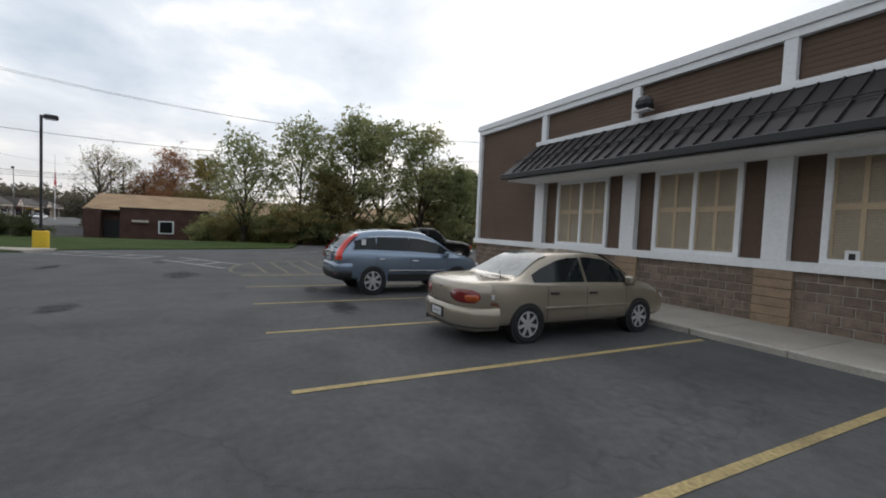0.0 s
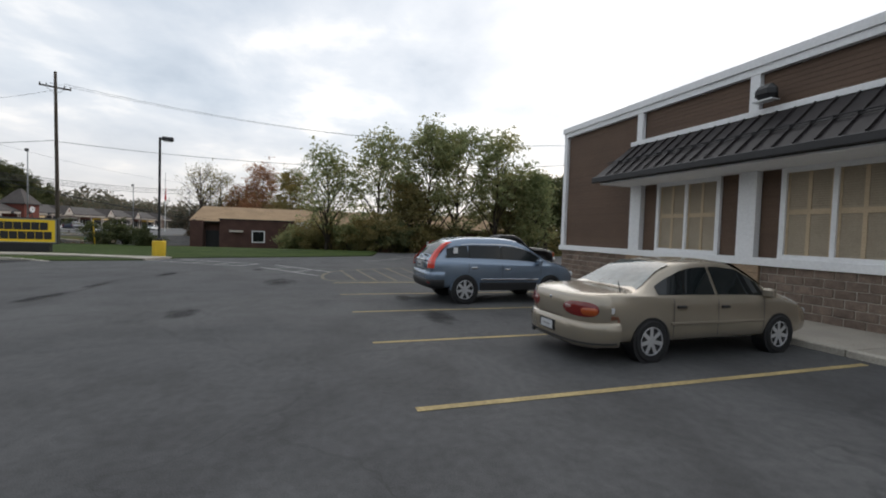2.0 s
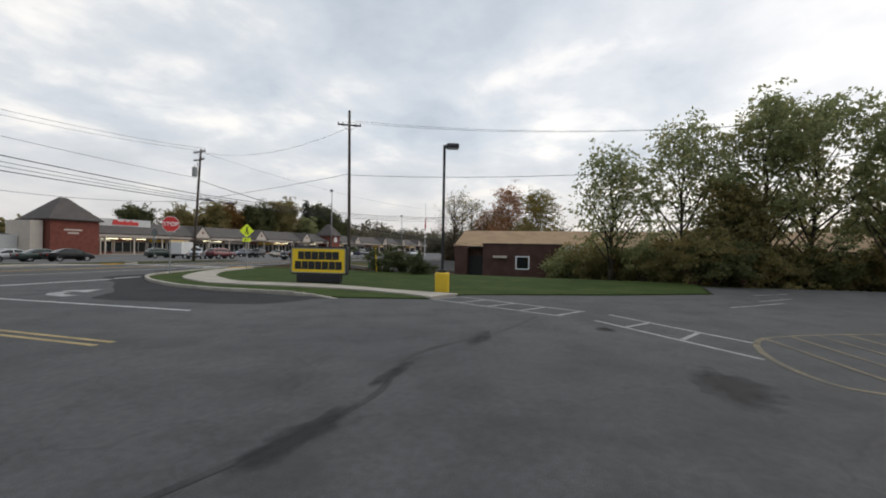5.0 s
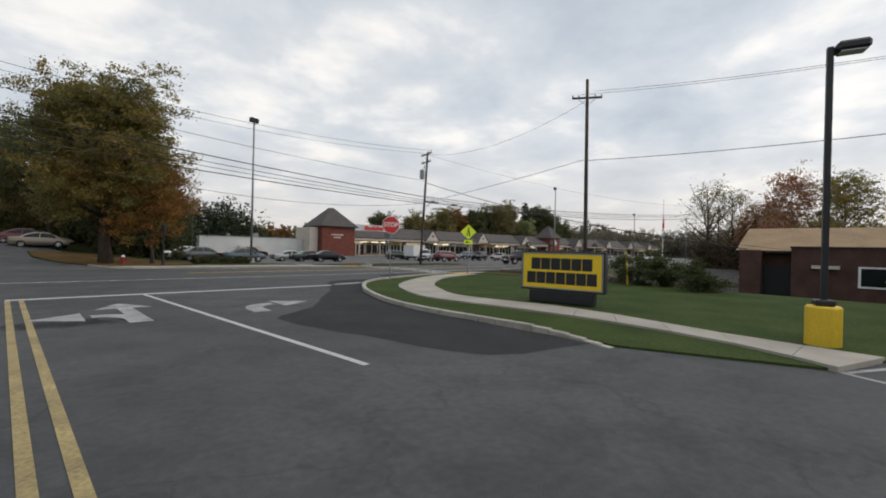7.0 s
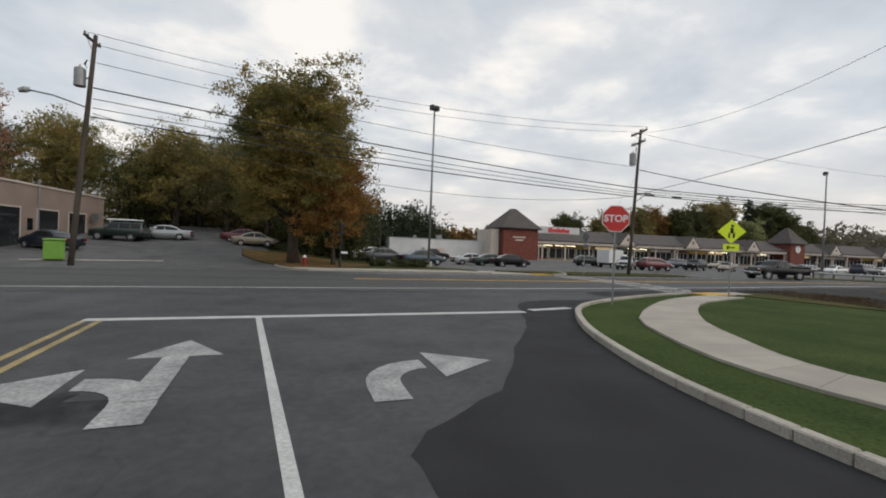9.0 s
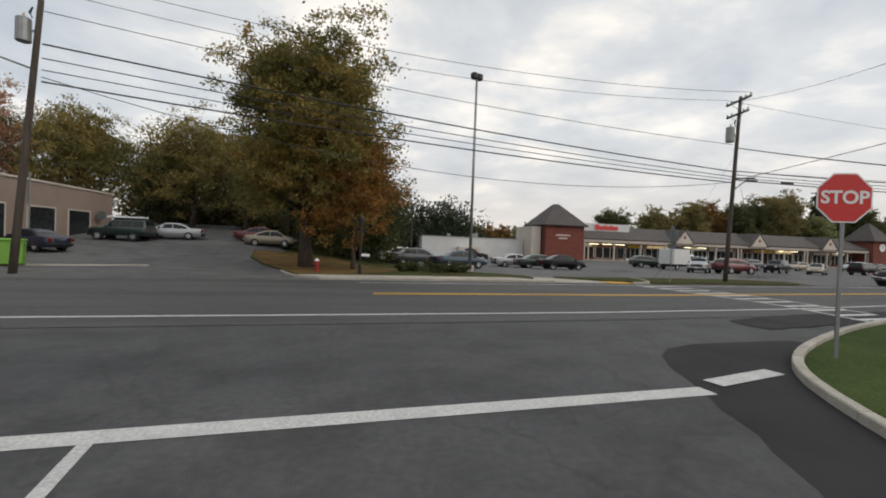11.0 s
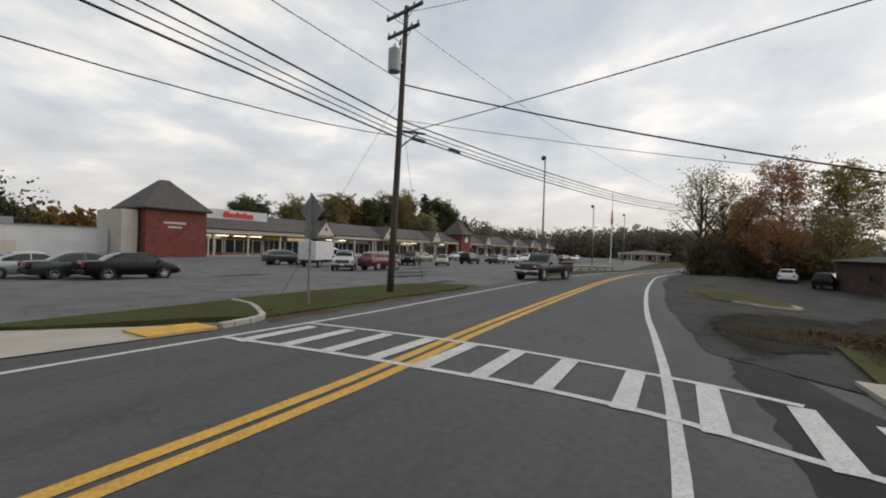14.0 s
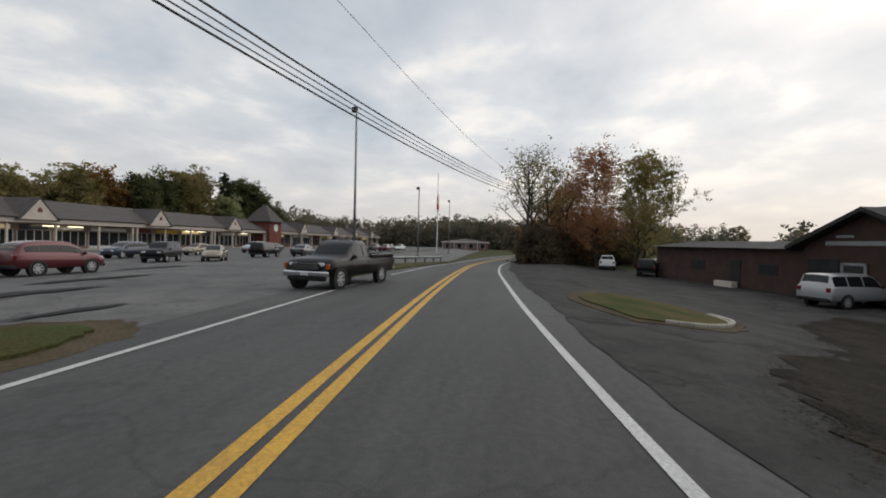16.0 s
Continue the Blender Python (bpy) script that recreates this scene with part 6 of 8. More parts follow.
# ---- vehicles: local y ahead, x to the right, origin on the ground between the axles ----
SEDAN = dict(st=[(-2.53, .40, .86, .90, .42, .38), (-2.45, .30, .93, .965, .62, .56), (-2.35, .27, .955, .99, .74, .66), (-2.2, .26, .97, 1.005, .815, .73), (-1.95, .25, .98, 1.02, .855, .76), (-1.55, .25, .975, 1.03, .875, .74), (-1.0, .25, .945, 1.345, .88, .585),
                 (-0.6, .25, .94, 1.465, .88, .565), (0.15, .25, .93, 1.495, .88, .56), (0.6, .25, .925, 1.45, .88, .57), (1.0, .25, .92, 1.25, .88, .61), (1.38, .25, .91, 1.02, .87, .65), (1.9, .26, .80, .89, .845, .66), (2.2, .30, .66, .75, .77, .58), (2.31, .40, .55, .59, .62, .45)],
             axles=(-1.36, 1.36), r=.315, w=.86, rear=(-1.58, -.74), front=(.62, 1.36), panes=[(-1.22, -.06), (0.0, 1.18)], doors=(-.95, -.04, .98))
SUV = dict(st=[(-2.29, .52, .80, .82, .60, .5), (-2.275, .46, .94, .97, .72, .62), (-2.24, .42, 1.05, 1.09, .80, .66), (-2.16, .40, 1.07, 1.20, .845, .63), (-2.02, .38, 1.08, 1.375, .87, .615), (-1.84, .37, 1.085, 1.53, .89, .605), (-1.55, .36, 1.08, 1.635, .905, .60), (-1.1, .35, 1.06, 1.69, .91, .60), (-.3, .35, 1.035, 1.705, .91, .61),
               (0.25, .35, 1.02, 1.67, .91, .615), (0.7, .35, 1.01, 1.52, .91, .64), (1.2, .35, 1.0, 1.20, .90, .69), (1.35, .29, .99, 1.12, .90, .70), (1.75, .31, .93, 1.05, .88, .70), (2.1, .35, .80, .92, .80, .64), (2.23, .46, .64, .68, .64, .5)],
           axles=(-1.31, 1.31), r=.365, w=.90, rear=(-2.15, -1.74), front=(.40, 1.22), panes=[(-1.80, -1.20), (-1.165, -.22), (-.185, 1.06)], doors=(-1.2, -.2, 1.0))
BIGSUV = dict(st=[(-2.45, .55, .80, .82, .80, .7), (-2.43, .46, 1.0, 1.04, .87, .74), (-2.38, .42, 1.1, 1.25, .91, .70), (-2.26, .40, 1.12, 1.70, .93, .66), (-2.0, .40, 1.12, 1.78, .94, .66), (0.2, .40, 1.10, 1.79, .94, .66), (0.55, .40, 1.09, 1.68, .94, .67),
                  (1.05, .40, 1.07, 1.22, .93, .72), (1.8, .42, 1.02, 1.12, .92, .74), (2.25, .45, .92, 1.02, .88, .72), (2.35, .52, .76, .80, .76, .6)],
              axles=(-1.43, 1.43), r=.37, w=.92, rear=(-2.36, -2.2), front=(.28, .98), panes=[(-2.2, -1.35), (-1.27, -.35), (-.27, .95)], doors=(-1.3, -.3, .9))
PICKUP = dict(st=[(-2.85, .55, .80, .82, .82, .8), (-2.83, .48, 1.05, 1.10, .92, .88), (-2.7, .46, 1.08, 1.13, .94, .90), (-0.72, .46, 1.08, 1.13, .95, .90), (-0.66, .46, 1.10, 1.60, .95, .70), (-0.5, .46, 1.10, 1.78, .95, .68), (0.25, .46, 1.10, 1.80, .95, .68),
                  (0.6, .46, 1.10, 1.66, .95, .70), (1.0, .46, 1.09, 1.22, .95, .76), (1.9, .46, 1.05, 1.14, .94, .80), (2.35, .50, .95, 1.04, .92, .78), (2.45, .56, .80, .84, .82, .7)],
              axles=(-1.65, 1.65), r=.39, w=.93, rear=(-.665, -.6), front=(.35, .94), panes=[(-.55, -.15), (-.05, .88)], doors=(-.6, .9))


def section(kind, y):
    st = kind["st"]
    y = min(max(y, st[0][0]), st[-1][0])
    for a, b in zip(st, st[1:]):
        if a[0] <= y <= b[0]:
            t = (y - a[0]) / (b[0] - a[0])
            return [p + (q - p) * t for p, q in zip(a, b)][1:]


def car_body(kind, fine):
    bm = bmesh.new()
    rings = []
    ys = [s[0] for s in kind["st"]]
    if fine:
        ys = sorted(ys + [(a + b) / 2 for a, b in zip(ys, ys[1:]) if b - a > 0.3])
    for y in ys:
        zl, zb, zt, w, wt = section(kind, y)
        k = min(1.0, (zt - zb) / 0.25)
        half = [(0, zl), (w * .88, zl), (w * .985, zl + .07), (w, zl + (zb - zl) * .5), (w * .985, zb - .05), (w * .955, zb), (w * .93, zb + .012),
                (wt + (w * .93 - wt) * (1 - k) * .6 + .015, zt - .055 * k - .012), (wt - .05, zt - .01 * k), (wt * .55, zt + .008), (0, zt + .015)]
        rings.append([bm.verts.new((x, y, z)) for x, z in half] + [bm.verts.new((-x, y, z)) for x, z in half[-2:0:-1]])
    n = len(rings[0])
    for a, b in zip(rings, rings[1:]):
        for i in range(n):
            bm.faces.new((a[i], b[i], b[(i + 1) % n], a[(i + 1) % n]))
    bm.faces.new(rings[0])
    bm.faces.new(rings[-1][::-1])
    bmesh.ops.recalc_face_normals(bm, faces=bm.faces)
    return bm


def side_pane(kind, y0, y1, s, lo=.10, hi=.90, out=.012, taper=False):
    """A side window between two stations on one side (s = 1 right)."""
    bm = bmesh.new()
    ys = [y0 + (y1 - y0) * k / 8 for k in range(9)]
    low, top = [], []
    for y in ys:
        zl, zb, zt, w, wt = section(kind, y)
        if zt - zb < 0.10:
            continue
        a, b = Vector((w * .93, zb + .012)), Vector((wt + .015, zt - .067))
        top_at = hi if not taper else lo + (hi - lo) * ((.3 if kind is SUV else .72) + (.7 if kind is SUV else .28) * min(1, (y - y0) / (y1 - y0) * 1.3))
        lo_, hi_ = a.lerp(b, lo), a.lerp(b, top_at)
        low.append(bm.verts.new((s * (lo_.x + out), y, lo_.y)))
        top.append(bm.verts.new((s * (hi_.x + out), y, hi_.y)))
    for i in range(len(low) - 1):
        bm.faces.new((low[i], low[i + 1], top[i + 1], top[i]) if s > 0 else (low[i], top[i], top[i + 1], low[i + 1]))
    return bm


def end_pane(kind, y0, y1):
    """Windscreen or rear window."""
    bm = bmesh.new()
    rows = []
    for k in range(6):
        y = y0 + (y1 - y0) * k / 5
        zl, zb, zt, w, wt = section(kind, y)
        rows.append([bm.verts.new((x * (wt - .03), y, zt + .022 - .016 * abs(x) - (.012 if abs(x) > .9 else 0))) for x in (-1, -.55, 0, .55, 1)])
    for a, b in zip(rows, rows[1:]):
        for i in range(4):
            bm.faces.new((a[i], a[i + 1], b[i + 1], b[i]))
    return bm


def lathe_x(profile, seg=24):
    """A body of revolution about the x axis from (x, r) pairs."""
    bm = bmesh.new()
    rings = [[bm.verts.new((x, r * math.cos(2 * math.pi * k / seg), r * math.sin(2 * math.pi * k / seg))) for k in range(seg)] for x, r in profile]
    for a, b in zip(rings, rings[1:]):
        for k in range(seg):
            bm.faces.new((a[k], a[(k + 1) % seg], b[(k + 1) % seg], b[k]))
    bm.faces.new(rings[-1])
    bm.faces.new(rings[0][::-1])
    bmesh.ops.recalc_face_normals(bm, faces=bm.faces)
    return bm


WHEELS = {}


def wheel(parent, r, x, y, fine, spokes=7):
    s = 1 if x > 0 else -1
    key = (r, fine, spokes)
    if key not in WHEELS:
        seg = 28 if fine else 14
        ty = mesh_from(lathe_x([(-.20, r * .66), (-.205, r * .9), (-.17, r), (-.03, r), (0.005, r * .9), (0.0, r * .68), (-.02, r * .66)], seg), "tyre")
        ty.materials.append(RUBBER)
        rim = lathe_x([(-.15, r * .66), (-.10, r * .2), (-.045, r * .16), (-.045, r * .05)], seg)
        rim_me = mesh_from(rim, "rim_well")
        rim_me.materials.append(DARK)
        sp = lathe_x([(-.05, r * .67), (-.008, r * .67), (-.004, r * .62), (-.05, r * .60)], seg)
        for k in range(spokes):
            a = 2 * math.pi * k / spokes
            i = len(sp.verts)
            box(sp, -.05, -.018, -.03 * r / .32, .03 * r / .32, r * .08, r * .63)
            sp.verts.ensure_lookup_table()
            bmesh.ops.rotate(sp, verts=sp.verts[i:], cent=(0, 0, 0), matrix=Matrix.Rotation(a, 3, "X"))
        tube(sp, [(-.05, 0, 0), (-.012, 0, 0)], [r * .16, r * .13], 12)
        sp_me = mesh_from(sp, "rim")
        sp_me.materials.append(ALLOY)
        WHEELS[key] = (ty, rim_me, sp_me)
    ty, rw, rim = WHEELS[key]
    m = pose(x, y, r) if s > 0 else pose(x, y, r, 0, 0, 180)
    w = shared("wheel", ty, parent, m)
    shared("rim", rim, w, Matrix())
    shared("rim_well", rw, w, Matrix())


CARS = {}


def vehicle(name, kind, mat, m, label, category, fine=False, group="", extra=None, spokes=7, tail=True):
    key = (id(kind), mat.name, name) if not fine else None
    if key in CARS:
        ob = copy_thing(CARS[key], m)
        ob["label"] = label
        return ob
    v = thing(name, m, label, category, group)
    body = part("body", car_body(kind, fine), mat, v, smooth=True)
    if fine:
        mod = body.modifiers.new("smooth", "SUBSURF")
        mod.levels = mod.render_levels = 2
    w, r = kind["w"], kind["r"]
    for y0, y1 in kind["panes"]:
        for s in (-1, 1):
            part("side_window", side_pane(kind, y0, y1, s, .19 if kind is SUV else .06, .76 if kind is SUV else .92, taper=(kind is SUV and y0 < -1.9) or (kind is SEDAN and y0 < -1)), CARGLASS, v, smooth=True)
    part("rear_window", end_pane(kind, *kind["rear"]), REAR_GLASS if fine and kind is SEDAN else CARGLASS, v, smooth=True)
    part("windscreen", end_pane(kind, *kind["front"]), CARGLASS, v, smooth=True)
    for y in kind["axles"]:
        for s in (-1, 1):
            x = s * (section(kind, y)[3] + .004)
            seg = 26 if fine else 14
            rim = .03 if fine else .055
            # near-black ring on the uncut body side, painting the wheel opening's shade
            bm = lathe_x([(-.22, r + rim), (0, r + rim), (.0, r * .97), (-.2, r * .97)], seg)
            part("arch_shade_ring", bm, DARK, v, m=pose(x, y, r, 0, 0, 0 if s > 0 else 180))
            wheel(v, r, s * (w + .022 + (.01 if fine else .0)), y, fine, 7 if fine and kind is SUV else spokes)
    st = kind["st"]
    yr, yf = st[0][0], st[-1][0]
    if not fine:
        part("front_bumper", boxes((-w * .86, w * .86, yf - .16, yf + .03, .34, .52), bevel=.06), DARK if not fine else mat, v)
    if name != "pickup_truck" and not fine:
        part("rear_bumper", boxes((-w * .9, w * .9, yr - .03, yr + .2, .36, .58), bevel=.06), DARK, v)
    for s in (-1, 1):
        zf = section(kind, yf - .14)[1]
        part("headlight", boxes((s * w * .62 - .17, s * w * .62 + .17, yf - .24, yf - .02, zf - .12, zf + .03), bevel=.04), LENS, v)
        if tail and not fine:
            zr = section(kind, yr + .1)[1]
            part("tail_light", boxes((s * w * .8 - .12, s * w * .8 + .12, yr - .01, yr + .16, zr - .26, zr - .02), bevel=.03), TAIL_RED, v)
    for s in (-1, 1):
        y = kind["panes"][-1][1] - .16
        zb = section(kind, y)[1]
        part("mirror", boxes((s * w * 1.04 - .09, s * w * 1.04 + .09, y - .05, y + .08, zb + .0, zb + .15), bevel=.03), mat if fine else DARK, v)
    if extra:
        extra(v, kind, mat)
    if not fine:
        CARS[key] = v
    return v


def gaps(v, kind):
    """Door gaps and handles along both sides."""
    for s in (-1, 1):
        for y in kind["doors"]:
            bm = bmesh.new()
            zl, zb, zt, w, wt = section(kind, y)
            pts = [(w * .985 + .004, zl + .1), (w + .004, zl + (zb - zl) * .5), (w * .985 + .004, zb - .05), (w * .94 + .004, zb)]
            for (xa, za), (xb, zb_) in zip(pts, pts[1:]):
                q = [bm.verts.new(p) for p in ((s * xa, y - .006, za), (s * xa, y + .006, za), (s * xb, y + .006, zb_), (s * xb, y - .006, zb_))]
                bm.faces.new(q if s > 0 else q[::-1])
            part("door_gap", bm, DARK, v)
        for y in kind["doors"][:-1]:
            zl, zb, zt, w, wt = section(kind, y + .14)
            part("door_handle", boxes((s * w * .99 - .025, s * w * .99 + .025, y + .06, y + .24, zb - .16, zb - .12), bevel=.01), CHROME if kind is SUV else DARK, v)


def plan_point(R, th, off=0.0):
    """A point of a car's rounded rear outline, th in degrees from straight behind."""
    W, yc, L, e = R
    s, c = math.sin(radians(th)), math.cos(radians(th))
    x, y = W * math.copysign(abs(s) ** e, s), -L * max(c, 0) ** e
    q = 2 / e - 1
    nx, ny = math.copysign(abs(x / W) ** q, s) / W, -abs(y / L) ** q / L
    k = math.hypot(nx, ny)
    return x + nx / k * off, yc + y + ny / k * off


def wrap(R, a, b, prof, n=28):
    """A band swept round the rear outline from a profile of (height, outset)."""
    bm = bmesh.new()
    cols = []
    for i in range(n + 1):
        th = a + (b - a) * i / n
        cols.append([bm.verts.new((*plan_point(R, th, o), z)) for z, o in prof])
    for p, q in zip(cols, cols[1:]):
        for i in range(len(prof) - 1):
            bm.faces.new((p[i], q[i], q[i + 1], p[i + 1]))
    return bm


def lens(R, s, a, b, zc, hh, off, n=14):
    """An oval lamp glass that follows the rear outline."""
    bm = bmesh.new()
    cols = []
    for i in range(n + 1):
        u = -1 + 2 * i / n
        h = hh * max(0.04, 1 - abs(u) ** 3.2) ** 0.5
        th = s * (a + (b - a) * i / n)
        cols.append([bm.verts.new((*plan_point(R, th, off * (1 - .75 * abs(v) ** 3) * (1 - .7 * abs(u) ** 6)), zc + h * v)) for v in (-1, -.8, -.3, .3, .8, 1)])
    for p, q in zip(cols, cols[1:]):
        for i in range(5):
            bm.faces.new((p[i], q[i], q[i + 1], p[i + 1]) if s > 0 else (p[i], p[i + 1], q[i + 1], q[i]))
    return bm


def sedan_trim(v, kind, mat):
    gaps(v, kind)
    R = (.845, -1.86, .68, .6)
    part("rear_panel", wrap(R, -80, 80, [(.58, .0), (.64, .014), (.78, .02), (.90, .012), (.955, -.02), (.985, -.09), (.995, -.2)]), mat, v, smooth=True)
    bp = part("rear_bumper", wrap(R, -88, 88, [(.22, -.08), (.25, .02), (.34, .05), (.46, .065), (.55, .06), (.595, .03), (.60, -.03)]), mat, v, smooth=True)
    part("bumper_seam", wrap(R, -86, 86, [(.285, .034), (.295, .045), (.305, .046), (.315, .042)]), DARK, bp)
    part("rear_valance", wrap(R, -70, 70, [(.20, -.12), (.255, .02)]), DARK, bp)
    for s in (-1, 1):
        part("lamp_seal", lens(R, s, 8.5, 68, .77, .126, .022), DARK, v, smooth=True)
        t = part("tail_light", lens(R, s, 9.2, 67, .77, .115, .036), TAIL_RED, v, "red oval wrap-round tail light", smooth=True)
        part("turn_lens", lens(R, s, 36, 64, .755, .075, .046), TAIL_AMBER, t, smooth=True)
        part("reverse_lens", lens(R, s, 14, 25, .79, .04, .040), REVERSE, t, smooth=True)
        part("side_strip", boxes((s * .885 - .012, s * .885 + .012, -1.0, 1.0, .54, .58), bevel=.008), mat, v)
    pl = part("number_plate", boxes((-.20, .20, -2.612, -2.55, .375, .53)), DARK, v, "dark plate recess")
    part("plate", boxes((-.155, .155, -2.62, -2.60, .39, .51)), PLATE, pl, "pale plate with a plain bar")
    part("plate_bar", boxes((-.10, .10, -2.624, -2.618, .44, .462)), GALV, pl)
    part("trunk_badge", boxes((-.03, .03, -2.565, -2.50, .84, .885), bevel=.008), CHROME, v)
    part("trunk_gap", wrap(R, -11, 11, [(.612, .012), (.622, .016)]), DARK, v)
    part("exhaust_pipe", tube(bmesh.new(), [(-.5, -2.55, .26), (-.5, -2.2, .27)], [.035, .035], 10), DARK, v)
    part("aerial", tube(bmesh.new(), [(.62, -1.75, 1.0), (.62, -1.80, 1.16)], [.012, .006], 6), DARK, v)
    for k, (y, z, a, b) in enumerate(((-2.02, .66, .08, .03), (-1.94, .62, .04, .04), (-2.06, .76, .035, .04))):
        part("rust_patch", boxes((.80, .846 + .002 * k, y - a, y + a, z - b, z + b), bevel=.012), RUST if k != 2 else PLATE, v, "rusted dent behind the wheel" if k != 2 else "bare primer patch")


def suv_trim(v, kind, mat):
    gaps(v, kind)
    R = (.865, -1.80, .51, .5)
    lowb = part("rear_bumper", wrap(R, -88, 88, [(.36, -.16), (.40, .0), (.47, .04), (.56, .055), (.62, .05), (.63, .0)]), DARK, v, "dark lower bumper", smooth=True)
    part("bumper_top", wrap(R, -88, 88, [(.615, .04), (.66, .055), (.75, .055), (.81, .03), (.83, -.06)]), mat, lowb, smooth=True)
    for s in (-1, 1):
        part("reflector", lens(R, s, 30, 50, .53, .03, .06), TAIL_RED, lowb, smooth=True)
        # dark cladding round the wheels
        for y in kind["axles"]:
            arch = lathe_x([(-.05, .43), (.012, .43), (.012, .385), (-.05, .385)], 28)
            bmesh.ops.delete(arch, geom=[q for q in arch.verts if q.co.z < -.03], context="VERTS")
            part("arch_flare", arch, mat, v, m=pose(s * .905, y, .365, 0, 0, 0 if s > 0 else 180))
        part("pillar_trim", side_pane(kind, -1.84, 1.06, s, .165, .80, out=.007, taper=True), DARK, v)
        part("window_trim", side_pane(kind, -1.35, 1.06, s, .80, .83, out=.009), CHROME, v)
    for s in (-1, 1):
        bm = bmesh.new()
        pts = [(.80, -2.27, .90, .13), (.80, -2.265, 1.0, .12), (.775, -2.245, 1.08, .10), (.715, -2.19, 1.16, .075), (.68, -2.12, 1.25, .065), (.66, -2.05, 1.34, .06), (.645, -1.95, 1.43, .055), (.635, -1.85, 1.51, .05), (.615, -1.74, 1.565, .04)]
        a = [bm.verts.new((s * (x - wd), y - .035, z)) for x, y, z, wd in pts]
        b = [bm.verts.new((s * (x + .03), y - .012, z)) for x, y, z, wd in pts]
        c = [bm.verts.new((s * (x + .052), y + .10, z)) for x, y, z, wd in pts]
        for i in range(8):
            for p, q in ((a, b), (b, c)):
                bm.faces.new((p[i], q[i], q[i + 1], p[i + 1]) if s > 0 else (p[i], p[i + 1], q[i + 1], q[i]))
        t = part("tail_light", bm, TAIL_BRIGHT, v, "tall bright red tail light")
        part("reverse_lens", boxes((s * .76 - .06, s * .76 + .06, -2.275, -2.22, .93, 1.06), bevel=.02), LENS, t)
        # wheel arch and sill cladding
        part("sill", boxes((s * .90 - .03, s * .90 + .025, -.88, .88, .34, .55), bevel=.02), DARK, v, "dark sill cladding")
        part("side_strip", boxes((s * .918 - .012, s * .918 + .012, -.85, .92, .60, .645), bevel=.008), CHROME, v)
    pl = part("number_plate", boxes((-.27, .27, -2.315, -2.28, .86, 1.03), bevel=.01), GALV, v, "plate recess")
    part("plate", boxes((-.155, .155, -2.325, -2.31, .885, 1.005)), PLATE, pl, "pale plate with a plain bar")
    part("plate_bar", boxes((-.11, .11, -2.329, -2.324, .925, .965)), DARK, pl)
    part("tailgate_trim", boxes((-.40, .40, -2.32, -2.26, 1.05, 1.11), bevel=.02), CHROME, v, "chrome tailgate bar")
    part("badge", boxes((-.05, .05, -2.30, -2.25, 1.13, 1.21), bevel=.01), CHROME, v)
    part("wiper", boxes((-.03, .34, -2.205, -2.18, 1.19, 1.215)), DARK, v)
    part("window_sticker", boxes((.70, .715, -1.62, -1.50, 1.30, 1.45)), WHITE, v, "small white sticker").matrix_basis = pose(0.075, 0, -0.02, 0, 0, 0)
    part("window_sticker", boxes((-.50, -.34, -2.0, -1.995, 1.44, 1.50)), WHITE, v, "small white sticker").matrix_basis = pose(0, 0.02, 0.01)


vehicle("sedan", SEDAN, GOLD, SHOP @ pose(-10.6, 4.75, 0, 0, 0, 180) @ Matrix.Diagonal((1.0, 0.965, 1.0, 1.0)), "champagne four-door sedan with a rusted rear fender", "car", True, extra=sedan_trim)
vehicle("suv", SUV, BLUE, SHOP @ pose(-5.3, 5.68, 0, 0, 0, 180) @ Matrix.Diagonal((1.0, 0.945, 1.0, 1.0)), "steel-blue compact SUV with tall red tail lights", "car", True, extra=suv_trim)

C_BLACK = material("black_car_paint", (0.004, 0.004, 0.005), 0.3, vary=0.06, scale=1.2, fine=120, spec=0.22, coat=0.12)
C_SILVER = paint("silver_car_paint", (0.42, 0.43, 0.44))
C_WHITE = paint("white_car_paint", (0.72, 0.72, 0.71), 0.0)
C_TEAL = paint("teal_car_paint", (0.006, 0.034, 0.060), 0.2)
C_MAROON = paint("maroon_car_paint", (0.12, 0.015, 0.02))
C_GREY = paint("grey_car_paint", (0.07, 0.074, 0.08))
C_GREEN = paint("dark_green_car_paint", (0.02, 0.04, 0.032))
C_TAN = paint("tan_car_paint", (0.30, 0.25, 0.18))
C_NAVY = paint("navy_car_paint", (0.018, 0.028, 0.055))
PK = "parked cars in the plaza"


